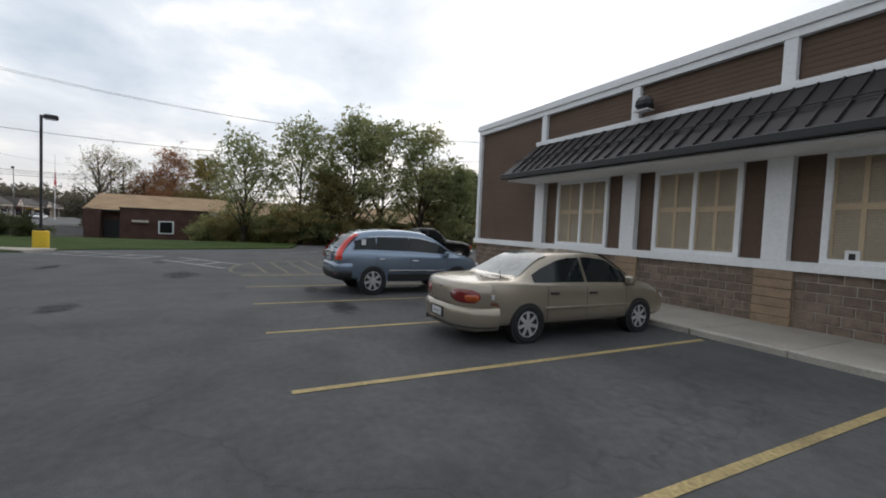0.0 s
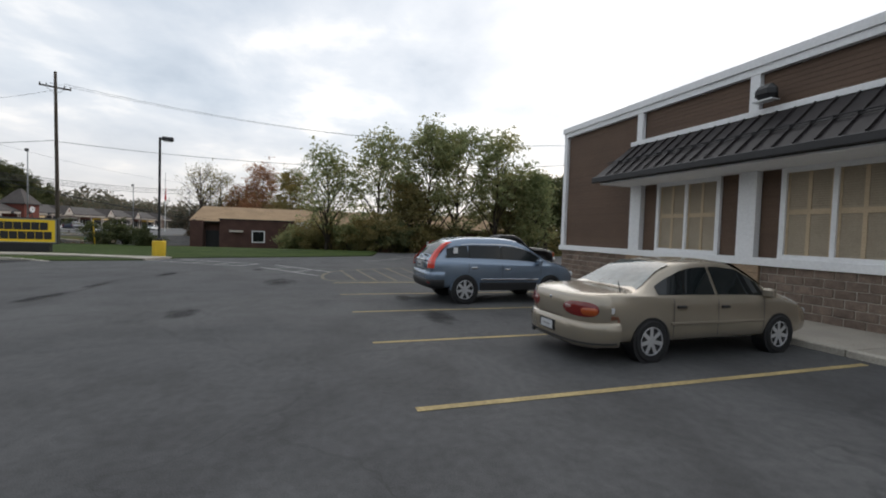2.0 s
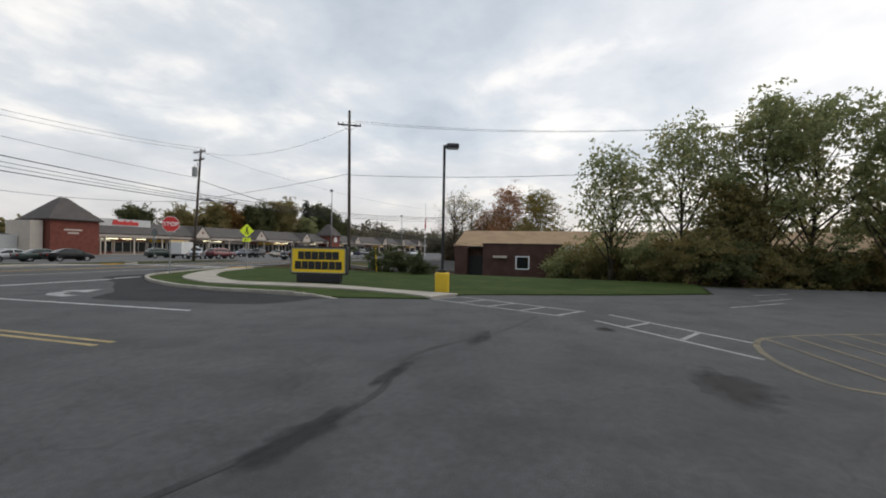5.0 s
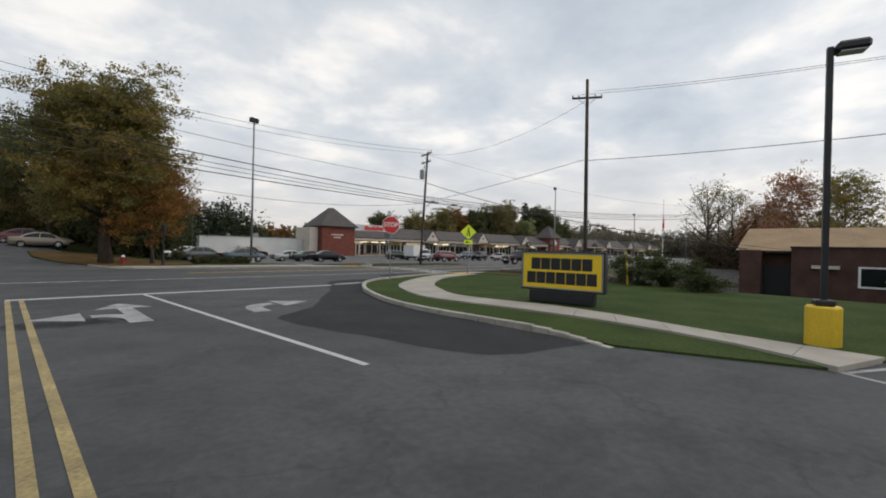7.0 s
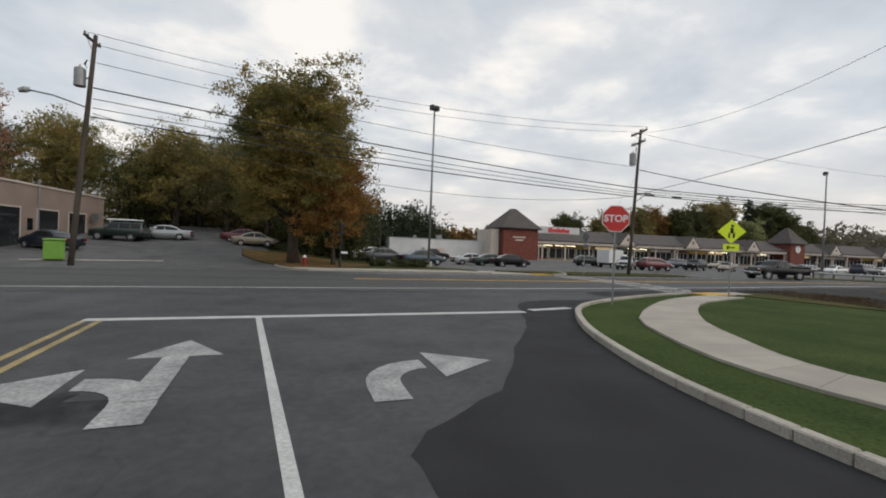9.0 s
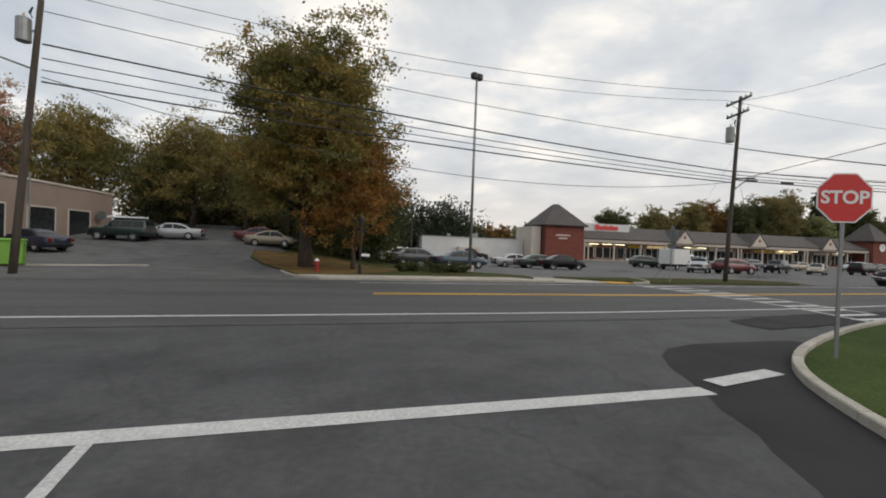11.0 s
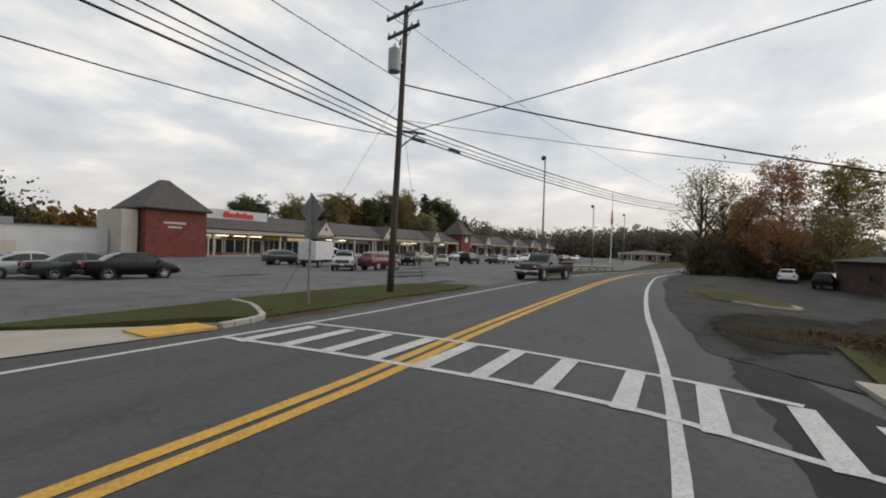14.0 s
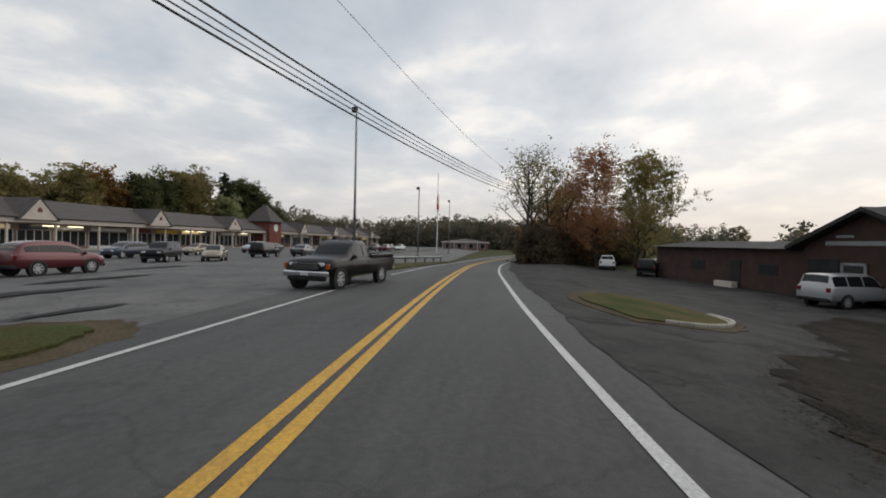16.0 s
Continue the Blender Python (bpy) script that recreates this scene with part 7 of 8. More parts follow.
def pickup_trim(v, kind, mat):
    gaps(v, kind)
    bar = part("chrome_bumper", boxes((-.93, .93, 2.36, 2.54, .50, .70), bevel=.05), CHROME, v, "chrome front bumper")
    part("plate", boxes((-.16, .16, 2.54, 2.55, .54, .65)), PLATE, bar)
    gr = part("grille", boxes((-.56, .56, 2.40, 2.50, .74, .98), bevel=.03), DARK, v, "dark slotted grille")
    for k in range(4):
        part("grille_bar", boxes((-.54, .54, 2.50, 2.512, .77 + .055 * k, .785 + .055 * k)), CHROME, gr)
    part("bed_floor", boxes((-.76, .76, -2.70, -.80, 1.10, 1.152)), DARK, v, "dark open load bed")
    for s in (-1, 1):
        part("bed_rail", boxes((s * .85 - .07, s * .85 + .07, -2.80, -.70, 1.05, 1.26), bevel=.03), mat, v)
        part("turn_light", boxes((s * .86 - .05, s * .86 + .05, 2.30, 2.46, .76, .96), bevel=.02), TAIL_AMBER, v)
    part("tailgate", boxes((-.90, .90, -2.88, -2.78, .60, 1.26), bevel=.03), mat, v)
    part("rear_bumper", boxes((-.90, .90, -3.0, -2.82, .48, .64), bevel=.04), CHROME, v, "chrome step bumper")


def park(name, kind, mat, x, y, heading, label, cat="car", group=PK):
    return vehicle(name, kind, mat, pose(x, y, ground_z(x, y) - 0.0, 0, 0, heading), label, cat, group=group, extra=pickup_trim if kind is PICKUP else None)


# headings: 0 faces +y, -90 faces +x
park("sedan", SEDAN, C_TEAL, 11.6, 42.4, -80, "dark teal sedan parked at the plaza's edge")
park("sedan", SEDAN, C_GREY, 8.4, 46.0, -85, "grey sedan parked at the plaza's edge")
park("sedan", SEDAN, C_WHITE, 7.6, 49.2, -85, "white sedan parked behind others")
park("pickup_truck", PICKUP, C_BLACK, 20.6, 66.5, -95, "black pickup parked near the white wall", "truck")
park("sedan", SEDAN, C_SILVER, 20.8, 51.5, -95, "silver sedan parked in the plaza")
park("sedan", SEDAN, C_GREEN, 22.4, 49.0, -95, "dark green sedan parked in the plaza")
park("sedan", SEDAN, C_BLACK, 23.9, 46.6, -95, "black sedan parked in the plaza")
park("suv", SUV, C_GREEN, 45.0, 59.5, -100, "dark green SUV parked before the shops")
park("pickup_truck", PICKUP, C_SILVER, 41.2, 46.6, 128, "silver pickup parked in the plaza", "truck")
park("suv", SUV, C_MAROON, 43.9, 44.6, -92, "maroon SUV parked in the plaza")
park("suv", BIGSUV, C_BLACK, 59.5, 52.0, 112, "black SUV parked before the shops")
park("sedan", SEDAN, C_TAN, 62.0, 48.6, 118, "tan sedan parked in the plaza")
park("suv", BIGSUV, C_BLACK, 74, 50.6, -85, "black SUV parked in the plaza")
park("sedan", SEDAN, C_GREY, 78, 47.6, -85, "grey sedan parked in the plaza")
park("sedan", SEDAN, C_NAVY, 89, 53.5, 95, "navy sedan parked in the plaza")
park("sedan", SEDAN, C_WHITE, 84.5, 47.0, 95, "white sedan parked in the plaza")
park("suv", SUV, C_WHITE, 91.5, 47.4, 95, "white SUV parked in the plaza")
park("suv", BIGSUV, C_NAVY, 84, 42.6, -90, "navy SUV parked in the plaza")
park("sedan", SEDAN, C_SILVER, 104, 50, -90, "silver sedan parked in the plaza")
park("sedan", SEDAN, C_MAROON, 111, 46, -90, "maroon sedan parked in the plaza")
park("suv", SUV, C_BLACK, 119, 51, 90, "black SUV parked in the plaza")
park("sedan", SEDAN, C_WHITE, 127, 47, 90, "white sedan parked in the plaza")
park("sedan", SEDAN, C_GREY, 136, 52, 90, "grey sedan parked in the plaza")
park("suv", BIGSUV, C_SILVER, 90, 62, 90, "silver SUV parked before the shops")
park("sedan", SEDAN, C_GREEN, 103, 66, 90, "dark green sedan parked before the shops")
park("sedan", SEDAN, C_TAN, 76, 61, 90, "tan sedan parked before the shops")
park("suv", SUV, C_NAVY, 64, 60, 90, "navy SUV parked before the shops")
park("pickup_truck", PICKUP, C_BLACK, 41.6, 28.1, 80, "black pickup truck coming along the road", "truck", "")
park("suv", BIGSUV, C_SILVER, 50.8, 3.4, 200, "silver SUV parked before the low brick building", group="cars in the yard")
park("suv", BIGSUV, C_WHITE, 82, 9.0, -102, "white car parked at the yard's end", group="cars in the yard")
park("suv", BIGSUV, C_BLACK, 72.6, 6.9, -112, "black SUV parked beside the brick wing", group="cars in the yard")
park("pickup_truck", PICKUP, C_BLACK, 4.53, -23.68, 188, "black pickup parked at the lot's end", "truck", "")
park("sedan", SEDAN, C_TAN, -4.4, 50.4, -104, "tan sedan parked under the trees", group="cars by the drive")
park("sedan", SEDAN, C_MAROON, -5.7, 53.0, -104, "maroon sedan parked under the trees", group="cars by the drive")
park("suv", BIGSUV, C_GREEN, -16.8, 50.6, 80, "dark green SUV parked beside the garage", group="cars by the drive")
park("sedan", SEDAN, C_SILVER, -13.4, 52.6, 96, "silver car parked beside the garage", group="cars by the drive")
park("sedan", SEDAN, C_NAVY, -19.0, 43.0, 60, "dark sedan parked before the garage doors", group="cars by the drive")


def box_van(x, y, heading):
    v = thing("box_truck", pose(x, y, ground_z(x, y), 0, 0, heading), "white box van parked in the plaza", "van")
    part("box", boxes((-1.05, 1.05, -2.9, 0.9, .75, 2.75), bevel=.05), C_WHITE, v)
    part("cab", boxes((-.98, .98, 0.92, 2.3, .55, 2.1), bevel=.16), C_WHITE, v)
    part("windscreen", boxes((-.85, .85, 2.2, 2.315, 1.35, 1.9), bevel=.03), CARGLASS, v)
    for s in (-1, 1):
        part("side_window", boxes((s * .985 - .008, s * .985 + .008, 1.25, 2.05, 1.35, 1.9)), CARGLASS, v)
        for y_ in (-1.9, 1.55):
            wheel(v, .39, s * 1.0, y_, False)
        part("mirror", boxes((s * 1.12 - .07, s * 1.12 + .07, 2.05, 2.12, 1.4, 1.75)), DARK, v)
        part("headlight", boxes((s * .7 - .14, s * .7 + .14, 2.27, 2.32, .8, .95)), LENS, v)
    part("chassis", boxes((-.5, .5, -2.8, 2.0, .45, .75)), DARK, v)
    part("side_lettering", boxes((-1.06, -1.052, -2.2, 0.2, 1.7, 1.82), (-1.06, -1.052, -1.6, -.2, 1.45, 1.52)), C_NAVY, v, "plain bars of lettering")


box_van(46.2, 55.0, -72)


# ---- shopping plaza across the road ----
def slab_roof(bm, pts):
    """A prism from two triangular or quad ends."""
    a = [bm.verts.new(p) for p in pts[:len(pts) // 2]]
    b = [bm.verts.new(p) for p in pts[len(pts) // 2:]]
    n = len(a)
    bm.faces.new(a)
    bm.faces.new(b[::-1])
    for i in range(n):
        bm.faces.new((a[i], b[i], b[(i + 1) % n], a[(i + 1) % n]))
    bmesh.ops.recalc_face_normals(bm, faces=bm.faces)
    return bm


PLAZA = pose(49.6, 84.85, -0.55, 0, 0, -1.45)


def build_plaza():
    pz = thing("shopping_plaza", PLAZA, "long single-storey shopping plaza with grey hipped roof and white columns", "building")
    # local: x along the front, y back from it, front at y = 0; covered walk 3 m deep
    L = 172
    part("shop_wall", boxes((0, L, 3.2, 16, 0, 4.4)), STUCCO, pz)
    part("walk_ceiling", boxes((0, L, 0.15, 3.2, 3.9, 4.0)), CREAM, pz)
    part("floor_slab", boxes((-1, L, -0.4, 3.2, -0.1, 0.16)), CONCRETE, pz)
    part("fascia", boxes((0, L, -0.15, 0.15, 3.75, 4.35)), CREAM, pz, "cream fascia board")
    part("fascia_edge", boxes((0, L, -0.22, 0.18, 4.35, 4.5)), BRICK_BROWN, pz, "dark red fascia edge")
    part("fascia_foot", boxes((0, L, -0.19, 0.17, 3.66, 3.76)), BRICK_BROWN, pz, "dark red fascia edge")
    bm = bmesh.new()
    slab_roof(bm, [(0, -0.5, 4.5), (0, 6.0, 7.3), (0, 12.5, 4.5), (L, -0.5, 4.5), (L, 6.0, 7.3), (L, 12.5, 4.5)])
    part("roof", bm, ROOF_GREY, pz)
    # columns in pairs
    x = 2.0
    k = 0
    while x < L:
        for dx in ((0.0,) if k % 3 else (-0.45, 0.45)):
            part("column", boxes((x + dx - .12, x + dx + .12, -.12, .12, .1, 3.7)), CREAM, pz)
        x += 6.4
        k += 1
    # shop windows and doors, some lit
    rnd = random.Random(8)
    x = 1.0
    i = 0
    lit = material("lit_shop_window", (0.85, 0.66, 0.36), 0.5, vary=0.4, scale=0.9, fine=4, emit=0.35)
    while x < L - 6:
        w = rnd.uniform(4.5, 7.5)
        win = part("shop_window", boxes((x, x + w - .5, 3.10, 3.21, .6, 2.75)), SHOPGLASS, pz)
        for q in range(5):
            part("mullion", boxes((x + (w - .5) * q / 4 - .04, x + (w - .5) * q / 4 + .04, 3.05, 3.12, .6, 2.75)), TRIM, win)
        part("shop_sign", boxes((x + .4, x + w - .9, 3.0, 3.2, 2.95, 3.5)), (WHITE, BRICK_RED, YELLOW, lit, C_NAVY, WHITE)[i % 6], win, "plain shop sign board")
        if i % 2 == 0:
            part("stall_riser", boxes((x, x + w - .5, 3.0, 3.2, .16, .6)), WHITE if i % 4 else BRICK_RED, win)
        x += w
        i += 1
    # gables over the walk
    for gx in (25.0, 45.0, 65.8, 98.2, 121.2, 140.2, 159.6):
        g = thing("gable", pose(gx, 0, 0), "small cream gable over the covered walk", "gable")
        g.parent = pz
        del g["category"]
        part("gable_face", slab_roof(bmesh.new(), [(-2.35, -.75, 4.2), (2.35, -.75, 4.2), (0, -.75, 7.0), (-2.35, -.1, 4.2), (2.35, -.1, 4.2), (0, -.1, 7.0)]), CREAM, g)
        part("gable_roof", slab_roof(bmesh.new(), [(-2.65, -.85, 4.05), (0, -.85, 7.2), (2.65, -.85, 4.05), (2.45, -.85, 4.1), (0, -.85, 7.02), (-2.45, -.85, 4.1), (-2.65, 5.0, 4.05), (0, 5.0, 7.2), (2.65, 5.0, 4.05), (2.45, 5.0, 4.1), (0, 5.0, 7.02), (-2.45, 5.0, 4.1)]), ROOF_GREY, g)
        part("vent", slab_roof(bmesh.new(), [(-.28, -.80, 5.2), (.28, -.80, 5.2), (.28, -.80, 5.6), (0, -.80, 5.9), (-.28, -.80, 5.6), (-.28, -.74, 5.2), (.28, -.74, 5.2), (.28, -.74, 5.6), (0, -.74, 5.9), (-.28, -.74, 5.6)]), BRICK_RED, g, "red gable vent")
    # corner tower and clock tower in brick
    def tower(x0, x1, y0, y1, eave, top, name, clock=False):
        t = thing(name, pose(0, 0, 0), "red brick tower with a grey pyramid roof", "tower")
        t.parent = pz
        del t["category"]
        part("brick_wall", boxes((x0, x1, y0, y1, 0, eave)), BRICK_RED, t)
        cx, cy = (x0 + x1) / 2, (y0 + y1) / 2
        bm = bmesh.new()
        o = .6
        base = [bm.verts.new(p) for p in ((x0 - o, y0 - o, eave - .1), (x1 + o, y0 - o, eave - .1), (x1 + o, y1 + o, eave - .1), (x0 - o, y1 + o, eave - .1))]
        r = (x1 - x0) * .06
        tp = [bm.verts.new((cx + a * r, cy + b * r, top)) for a, b in ((-1, -1), (1, -1), (1, 1), (-1, 1))]
        for k in range(4):
            bm.faces.new((base[k], base[(k + 1) % 4], tp[(k + 1) % 4], tp[k]))
        bm.faces.new(tp)
        bm.faces.new(base[::-1])
        part("tower_roof", bm, ROOF_GREY, t)
        part("eave_board", boxes((x0 - o, x1 + o, y0 - o, y1 + o, eave - .28, eave - .1)), ROOF_DARK, t)
        if clock:
            bm = bmesh.new()
            tube(bm, [(cx, y0 - .02, eave - 1.7), (cx, y0 - .12, eave - 1.7)], [.95, .95], 24)
            c = part("clock_face", bm, WHITE, t)
            part("pointer", boxes((cx - .05, cx + .05, y0 - .15, y0 - .121, eave - 1.75, eave - 1.05), (cx, cx + .5, y0 - .15, y0 - .121, eave - 1.75, eave - 1.66)), BLACK, c)
        else:
            for z, a, b in ((4.7, 2.2, 5.2), (4.1, 2.8, 4.6)):
                part("wall_lettering", boxes((x0 + a, x0 + b, y0 - .05, y0, z, z + .28)), CREAM, t, "plain bars of faded lettering")
        return t
    tower(-8.2, 0.0, -2.2, 6.5, 6.9, 11.2, "corner_tower")
    part("return_wall", boxes((-10.4, -8.5, -.6, 7.2, 0, 6.4)), CREAM, pz, "pale return wall")
    tower(79.2, 84.8, -1.0, 5.2, 6.9, 11.2, "clock_tower", True)
    # raised white sign box over the first shop
    part("sign_box", boxes((0.2, 14.5, 3.6, 4.2, 5.6, 7.85)), WHITE_WALL, pz, "white raised sign panel")
    part("sign_lettering", boxes((6.0, 11.6, 3.48, 3.6, 6.55, 7.3), (6.2, 7.0, 3.48, 3.6, 7.3, 7.65), (8.4, 8.8, 3.48, 3.6, 7.3, 7.6), (9.8, 10.2, 3.48, 3.6, 7.3, 7.6)), SIGN_RED, pz, "red block of the shop's name")
    # lit strips under the covered walk
    glow = material("lit_strip_lamp", (0.95, 0.85, 0.55), 0.5, vary=0.05, scale=2, fine=10, emit=3.2)
    for q in (0.8, 3.9, 7.0, 10.1, 27.5, 31.0, 54.0, 57.5, 72.0):
        lamp = part("strip_light", boxes((q, q + 2.2, 1.9, 2.08, 3.38, 3.5), bevel=.02), glow, pz, "lit warm strip lamp")
        part("hanger", boxes((q + .3, q + .34, 1.97, 2.01, 3.5, 3.9), (q + 1.86, q + 1.9, 1.97, 2.01, 3.5, 3.9)), GALV, lamp)
    # long white side wing
    part("white_wing", boxes((-31.5, -10.5, 3.0, 22, 0, 3.7)), WHITE_WALL, pz, "long white painted wall")
    part("wing_cap", boxes((-31.6, -11.8, 2.9, 22.1, 3.7, 3.85)), GALV, pz)
    part("roof_vent", boxes((-20.5, -19.3, 6, 7, 3.8, 4.7)), GALV, pz)
    part("roof_vent", boxes((-26, -25.4, 5, 5.6, 3.8, 4.4)), GALV, pz)
    part("utility_box", boxes((-24.5, -20.0, 1.6, 2.9, 0, 1.9), bevel=.04), CREAM, pz, "pale enclosure against the wall")
    return pz


build_plaza()


# ---- low brick house behind the lawn ----
def build_house():
    z0 = -1.15
    h = thing("brick_house", pose(30.7, 1.0, z0, 0, 0, 4.3), "low brown brick house with a tan shingle roof", "house")
    # local: x east, y north, so the body runs towards -y
    part("wall", boxes((1.4, 10.5, -36, 0.0, 0, 3.5)), BRICK_BROWN, h)
    bm = slab_roof(bmesh.new(), [(.7, .5, 3.35), (5.9, .5, 5.1), (11.1, .5, 3.35), (.7, -36.6, 3.35), (5.9, -36.6, 5.1), (11.1, -36.6, 3.35)])
    part("roof", bm, ROOF_TAN, h)
    part("eave_board", boxes((.68, .78, -36.6, .5, 3.22, 3.37)), ROOF_DARK, h)
    part("front_room", boxes((0, 1.5, -9.9, -2.6, 0, 3.55)), BRICK_BROWN, h, "flat-roofed brick front room")
    part("front_room_cap", boxes((-.06, 1.5, -9.96, -2.54, 3.55, 3.66)), ROOF_DARK, h)
    part("pier", boxes((.2, 1.3, -1.0, 0.2, 0, 3.4)), BRICK_BROWN, h)
    # near-black sheet over the brick draws the shade inside the open porch
    part("porch_shade", boxes((1.25, 1.4, -2.6, -1.0, 0, 2.4)), DARK, h)
    w = part("window_frame", boxes((-.05, 0.0, -7.0, -5.7, 1.25, 1.35), (-.05, 0.0, -7.0, -5.7, 2.4, 2.5), (-.05, 0.0, -7.0, -6.88, 1.35, 2.4), (-.05, 0.0, -5.82, -5.7, 1.35, 2.4)), TRIM, h, "white window frame")
    part("pane", boxes((-.02, -.012, -6.9, -5.8, 1.3, 2.45)), CARGLASS, w)
    part("awning_box", boxes((-.3, 0, -4.9, -3.6, 2.3, 2.5)), CREAM, h)
    part("vent_panel", boxes((.6, .72, -11.6, -10.1, 2.5, 3.6)), WHITE_WALL, h, "pale gable panel")
    part("aerial", tube(bmesh.new(), [(6, -14, 4.8), (6, -14, 10.2)], [.04, .02], 6), GALV, h)


build_house()


def build_yard_building():
    z0 = -1.2
    b = thing("workshop", pose(54.8, 1.9, z0, 0, 0, 16), "low dark brick workshop with a gabled front and chimney", "building")
    # local: x along the front, front at y = 0, facing +y
    part("wing_wall", boxes((1.0, 17, -8, 0, 0, 3.1)), BRICK_WORN, b)
    part("wing_roof", slab_roof(bmesh.new(), [(0.8, .6, 3.1), (0.8, -4, 3.7), (0.8, -8.4, 3.15), (17.4, .6, 3.1), (17.4, -4, 3.7), (17.4, -8.4, 3.15)]), ROOF_DARK, b)
    part("gable_wall", slab_roof(bmesh.new(), [(-6.6, .6, 0), (1.0, .6, 0), (1.0, .6, 3.3), (-2.8, .6, 5.2), (-6.6, .6, 3.3), (-6.6, -9, 0), (1.0, -9, 0), (1.0, -9, 3.3), (-2.8, -9, 5.2), (-6.6, -9, 3.3)]), BRICK_DARK, b)
    part("gable_roof", slab_roof(bmesh.new(), [(-7.3, 1.3, 3.05), (-2.8, 1.3, 5.25), (1.7, 1.3, 3.05), (1.7, 1.3, 3.3), (-2.8, 1.3, 5.5), (-7.3, 1.3, 3.3), (-7.3, -9.2, 3.05), (-2.8, -9.2, 5.25), (1.7, -9.2, 3.05), (1.7, -9.2, 3.3), (-2.8, -9.2, 5.5), (-7.3, -9.2, 3.3)]), ROOF_DARK, b)
    part("side_wing_wall", boxes((-14, -6.6, -8, 0, 0, 3.0)), BRICK_DARK, b)
    part("side_wing_roof", boxes((-14.4, -6.7, -8.4, .6, 3.0, 3.3)), ROOF_DARK, b)
    part("chimney", boxes((-.6, 1.6, -5.5, -4, 3.1, 5.9), bevel=.03), BRICK_DARK, b)
    part("chimney_band", boxes((-.66, 1.66, -5.56, -3.94, 4.5, 4.72)), CREAM, b)
    part("lettering", boxes((-3.6, -.4, .6, .66, 3.35, 3.6), (-2.0, -1.0, .6, .66, 3.8, 3.95)), GALV, b, "plain bars of pale lettering")
    d = part("door", boxes((-2.6, -1.5, .58, .66, 0, 2.2)), DARK, b, "dark glazed door")
    part("door_frame", boxes((-2.75, -2.6, .56, .7, 0, 2.35), (-1.5, -1.35, .56, .7, 0, 2.35), (-2.75, -1.35, .56, .7, 2.2, 2.35)), GALV, d)
    part("shop_window", boxes((-1.2, .7, .58, .64, .9, 2.5)), SHOPGLASS, b)
    for x in (4.2, 11.2):
        w = part("window_frame", boxes((x - .8, x + .8, 0.0, .05, 1.2, 2.0)), ROOF_DARK, b)
        part("pane", boxes((x - .7, x + .7, .05, .06, 1.3, 1.9)), SHOPGLASS, w)
    part("side_door", boxes((6.6, 7.6, 0, .05, 0, 2.1)), DARK, b)
    part("planter", boxes((6.2, 8.0, .6, 1.1, 0, .5)), CREAM, b)


build_yard_building()


def build_garage():
    z0 = 0.3
    g = thing("garage", pose(-21.0, 59.0, z0, 0, 0, 86), "tan stucco garage with open service doors and flat roof", "building")
    # local: front at y = 0 facing -y; runs towards -x
    part("wall", boxes((-22, 0, 0, 14, -.5, 5.3)), STUCCO, g)
    part("roof_cap", boxes((-22.1, .1, -.1, 14.1, 5.3, 5.45)), CREAM, g)
    for x in (-5.4, -10.2, -15.5):
        d = part("door_opening", boxes((x - 1.5, x + 1.5, -.03, .02, 0, 3.3)), SHOPGLASS, g, "dark open service door")
        part("door_frame", boxes((x - 1.62, x - 1.5, -.06, .02, 0, 3.4), (x + 1.5, x + 1.62, -.06, .02, 0, 3.4), (x - 1.62, x + 1.62, -.06, .02, 3.3, 3.42)), CREAM, d)
    part("hanging_sign", boxes((-3.4, -2.2, -.5, -.42, 2.7, 3.5)), GALV, g, "small hanging sign")
    part("window", boxes((-13.0, -12.3, -.03, .02, 1.5, 2.5)), CARGLASS, g)
    part("downpipe", tube(bmesh.new(), [(-11.7, -.08, .1), (-11.7, -.08, 5.9)], [.07, .07], 8), GALV, g)


build_garage()
sg = thing("pole_sign", pose(-18.6, 33.2, 0.1, 0, 0, 60), "pale blue and white sign on a post", "sign")
part("post", tube(bmesh.new(), [(0, 0, 0), (0, 0, 4.2)], [.08, .08], 8), GALV, sg)
part("board", boxes((-1.0, 1.0, -.08, .08, 3.0, 4.6), bevel=.02), paint("pale_blue_sign", (0.35, 0.55, 0.62), 0.0), sg)
part("lettering", boxes((-.7, .7, -.095, -.08, 3.9, 4.15), (-.6, .5, -.095, -.08, 3.4, 3.6)), WHITE, sg, "plain bars of lettering")

# ---- roadside small things ----
hy = thing("fire_hydrant", pose(0.0, 31.95, 0.1) @ Matrix.Diagonal((0.85, 0.85, 0.85, 1)), "red fire hydrant on the leaf-strewn verge", "hydrant")
bm = bmesh.new()
tube(bm, [(0, 0, 0), (0, 0, .06), (0, 0, .07), (0, 0, .62), (0, 0, .64), (0, 0, .68)], [.19, .19, .13, .13, .17, .165], 14)
part("barrel", bm, HYDRANT, hy)
bm = bmesh.new()
tube(bm, [(-.24, 0, .5), (.24, 0, .5)], [.065, .065], 10)
part("side_outlet", bm, HYDRANT, hy)
part("bonnet", tube(bmesh.new(), [(0, 0, .682), (0, 0, .75), (0, 0, .82), (0, 0, .88)], [.16, .14, .07, .03], 14), WHITE, hy, "white domed bonnet")
part("front_outlet", tube(bmesh.new(), [(0, -.22, .46), (0, 0, .46)], [.08, .08], 10), HYDRANT, hy)

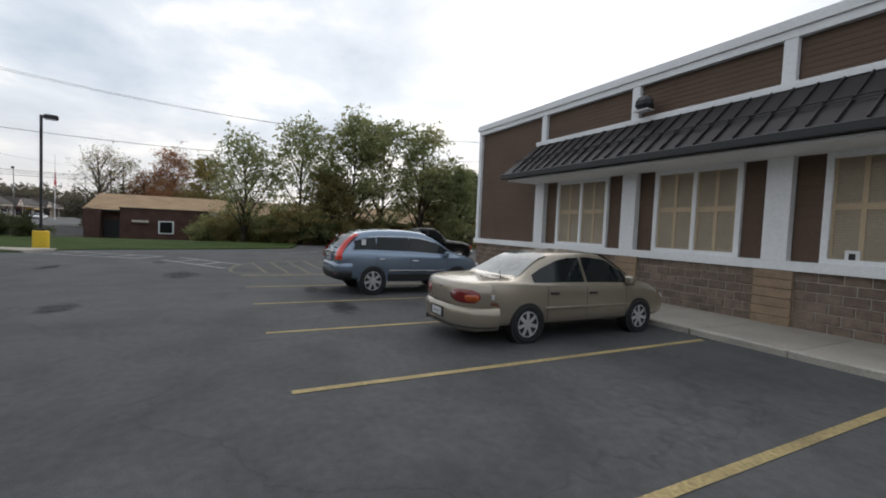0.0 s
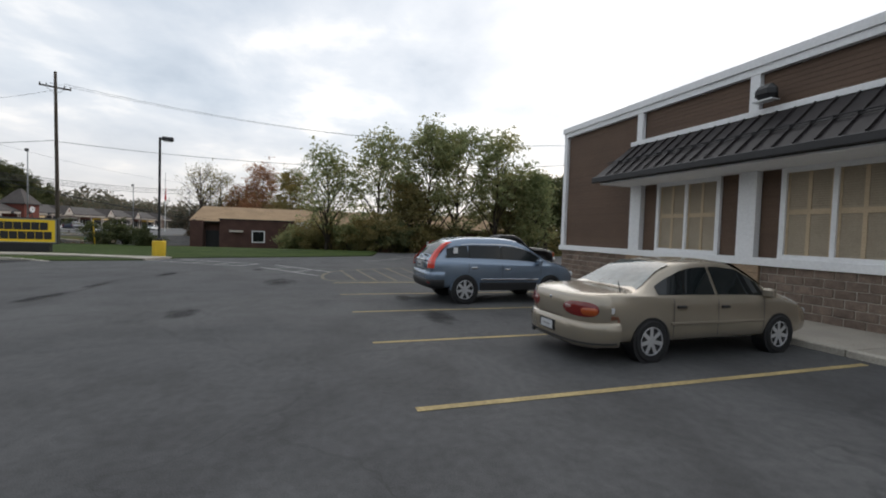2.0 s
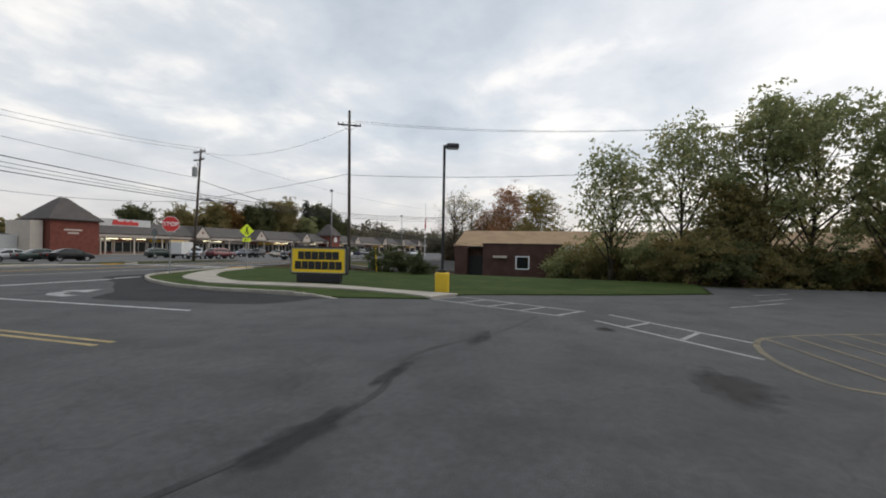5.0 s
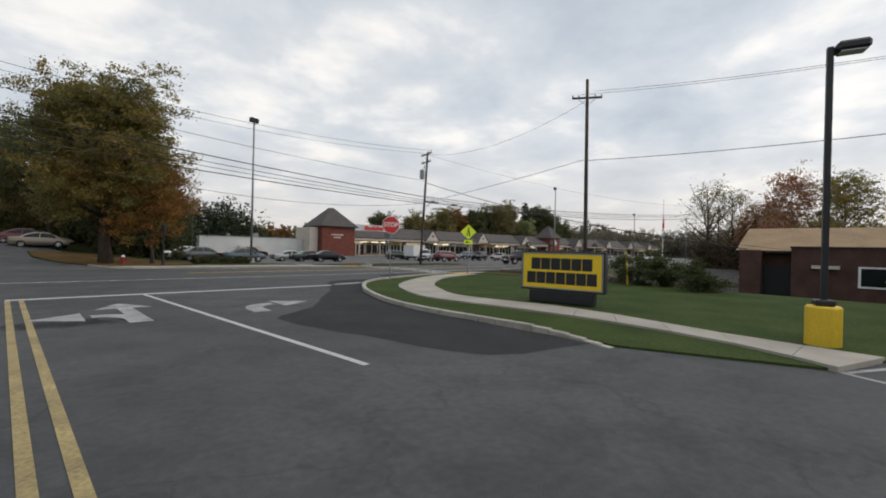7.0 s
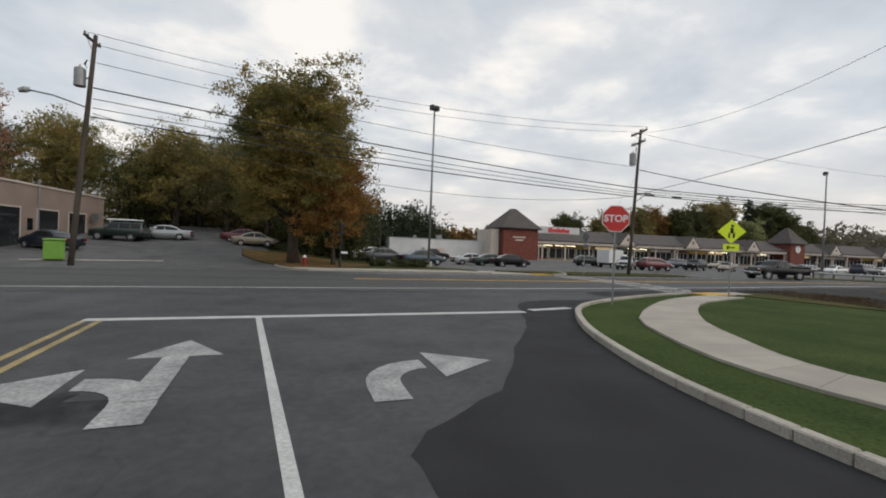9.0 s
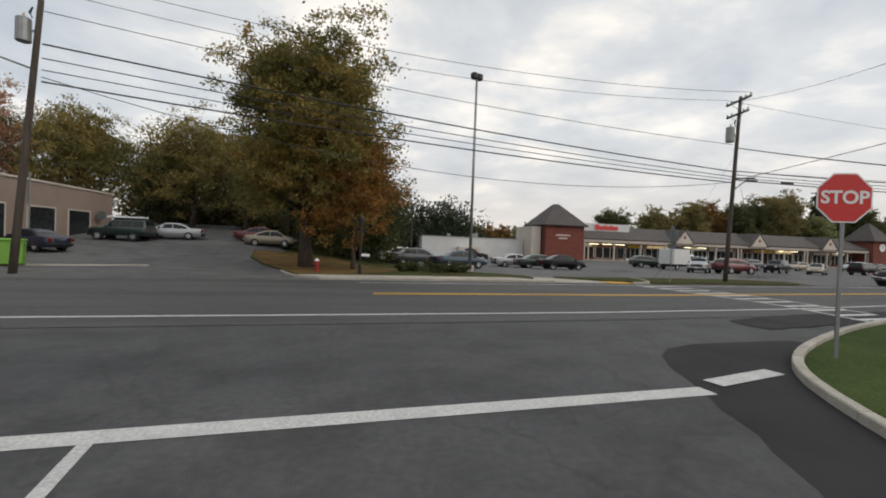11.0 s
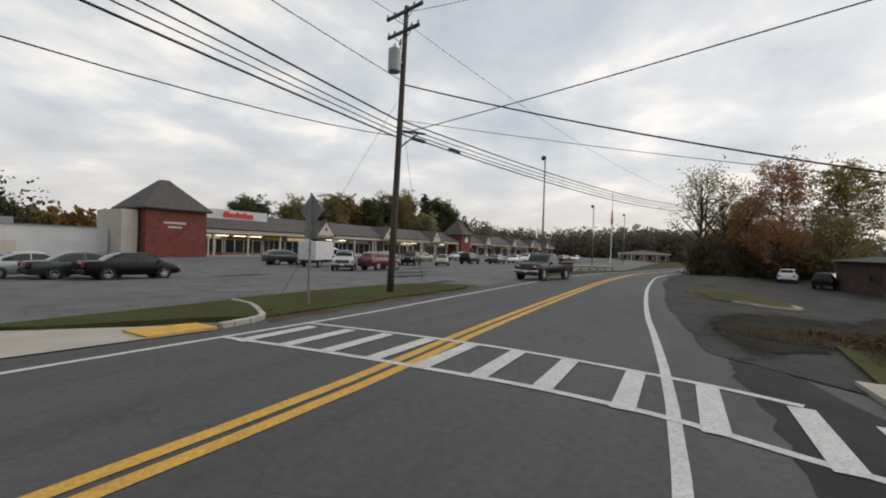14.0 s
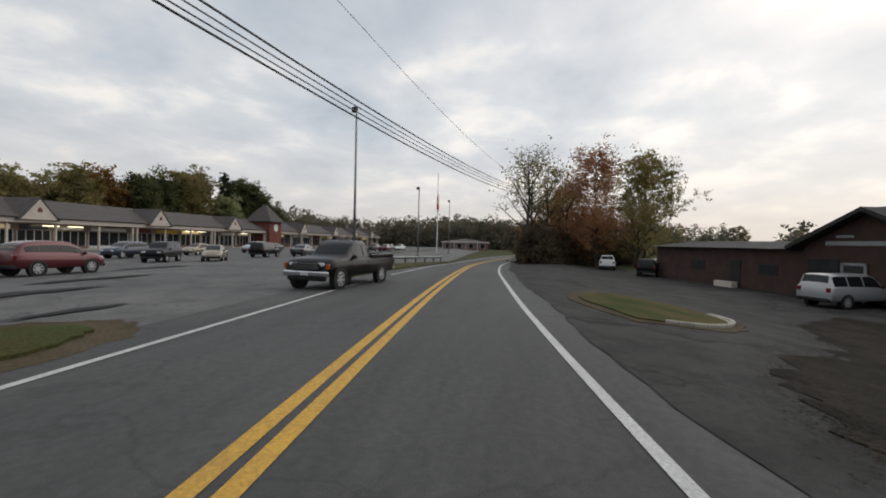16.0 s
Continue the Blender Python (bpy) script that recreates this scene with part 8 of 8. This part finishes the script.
lp = thing("post_lantern", pose(2.3, 30.9, 0.1), "dark post with a lantern and small address board", "lamp post")
bm = bmesh.new()
tube(bm, [(0, 0, 0), (0, 0, .5), (0, 0, .55), (0, 0, 2.6)], [.10, .10, .06, .05], 10)
part("post", bm, BLACK, lp)
part("crossbar", boxes((-.35, .35, -.03, .03, 2.35, 2.4)), BLACK, lp)
bm = bmesh.new()
tube(bm, [(0, 0, 2.6), (0, 0, 2.68), (0, 0, 2.98), (0, 0, 3.12)], [.07, .13, .17, .03], 8)
part("lantern", bm, BLACK, lp)
part("number_board", boxes((.05, .5, -.04, -.01, .95, 1.1)), WHITE, lp, "plain white board")

bn = thing("wheelie_bin", pose(-14.6, 33.0, ground_z(-14.6, 33.0), 0, 0, 20), "bright green litter container beside the drive", "bin")
lime = material("lime_green_plastic", (0.17, 0.36, 0.05), 0.6, vary=0.1, scale=2, fine=30)
part("body", boxes((-.5, .5, -.4, .4, .1, 1.25), bevel=.06), lime, bn)
part("lid", boxes((-.54, .54, -.44, .44, 1.25, 1.38), bevel=.04), lime, bn)
for s in (-1, 1):
    part("wheel", tube(bmesh.new(), [(s * .4 - .03, .3, .1), (s * .4 + .03, .3, .1)], [.1, .1], 12), RUBBER, bn)

st = thing("marker_stake", pose(20.6, 4.2, 0.0, 0, -8), "pale leaning marker stake on the lawn", "stake")
part("stake", boxes((-.05, .05, -.03, .03, -.1, 1.9)), YELLOW, st)
green_marker = material("green_marker_plastic", (0.02, 0.13, 0.085), 0.6, vary=0.15, scale=4, fine=40)
yp = thing("yard_post", pose(33.2, 12.0, ground_z(33.2, 12.0)), "short green utility marker post", "post")
part("post", boxes((-.045, .045, -.045, .045, -.1, .75), bevel=.015), green_marker, yp)
part("cap", boxes((-.09, .09, -.05, .05, .75, 1.0), bevel=.03), green_marker, yp)
# small wood pole with twin box lamps behind the verge
tl = thing("area_light", pose(11.0, 62, ground_z(11, 62)), "thin pole with twin pale lamp boxes", "lamp post")
part("pole", tube(bmesh.new(), [(0, 0, 0), (0, 0, 7.2)], [.12, .09], 8), WOODPOLE, tl)
for s in (-1, 1):
    part("lamp_head", boxes((s * .35 - .25, s * .35 + .25, -.2, .2, 6.6, 7.2), bevel=.05), GALV, tl)
ex = thing("boom_lift", pose(3.5, 62, ground_z(3.5, 62), 0, 0, -70), "orange folded boom lift parked behind the cars", "machine")
orange = paint("orange_machine_paint", (0.62, 0.12, 0.02), 0.0)
part("chassis", boxes((-1.0, 1.0, -1.6, 1.6, .5, 1.3), bevel=.06), orange, ex)
bm = bmesh.new()
tube(bm, [(0, -1.2, 1.3), (0, -1.0, 4.0), (0, 1.2, 3.8), (0, 4.2, 2.2)], [.18, .16, .15, .12], 8)
part("boom", bm, orange, ex)
for s in (-1, 1):
    for y in (-1.1, 1.1):
        wheel(ex, .45, s * 1.15, y, False)


# ---- far end of the road ----
def far_shop():
    b = thing("roadside_shop", pose(176, 36, -0.8, 0, 0, 8), "low pale roadside shop with a dark roof", "building")
    part("wall", boxes((0, 12, -8, 8, 0, 2.7)), BRICK_PALE, b)
    part("roof_band", boxes((-.6, 12.4, -8.4, 8.4, 2.7, 3.1)), CREAM, b, "pale fascia band")
    part("roof", slab_roof(bmesh.new(), [(-.4, -8.2, 3.1), (-.4, 8.2, 3.1), (6, 0, 4.2), (12.2, -8.2, 3.1), (12.2, 8.2, 3.1), (8, 0, 4.2)]), ROOF_GREY, b)
    for k in range(4):
        y = -6 + 4.0 * k
        w = part("window", boxes((-.05, .02, y - .8, y + .8, .9, 2.2)), SHOPGLASS, b)
        part("window_frame", boxes((-.09, -.05, y - .9, y - .8, .8, 2.3), (-.09, -.05, y + .8, y + .9, .8, 2.3)), TRIM, w)
        part("post", boxes((-.5, -.38, y + 1.7, y + 1.85, 0, 2.7)), TRIM, b)


far_shop()


def guard_rail(a, b, label):
    r = thing("guard_rail", pose(0, 0, 0), label, "guard rail")
    a, b = Vector((*a, 0.0)), Vector((*b, 0.0))
    n = 9
    for k in range(n):
        p = a.lerp(b, k / (n - 1))
        part("post", boxes((-.06, .06, -.06, .06, -.1, .72)), WOODPOLE, r, m=pose(p.x, p.y, ground_z(p.x, p.y)))
    pts = [a.lerp(b, k / (n - 1)) for k in range(n)]
    part("rail", tube(bmesh.new(), [(p.x, p.y, ground_z(p.x, p.y) + .58) for p in pts], [.13] * n, 8), GALV, r)


guard_rail((56, 33.4), (78, 29.6), "weathered steel guard rail beside the plaza")

# a rack load on the vehicle beside the garage
rl = thing("roof_rack_load", pose(-16.8, 50.6, ground_z(-16.8, 50.6) + 1.80, 0, 0, 80), "white flat load strapped on a roof rack", "roof load")
part("load", boxes((-.62, .62, -1.9, .9, .10, .26), bevel=.05), WHITE, rl)
for y in (-1.3, 0.1):
    part("rack_bar", boxes((-.7, .7, y - .03, y + .03, 0.0, .10)), DARK, rl)
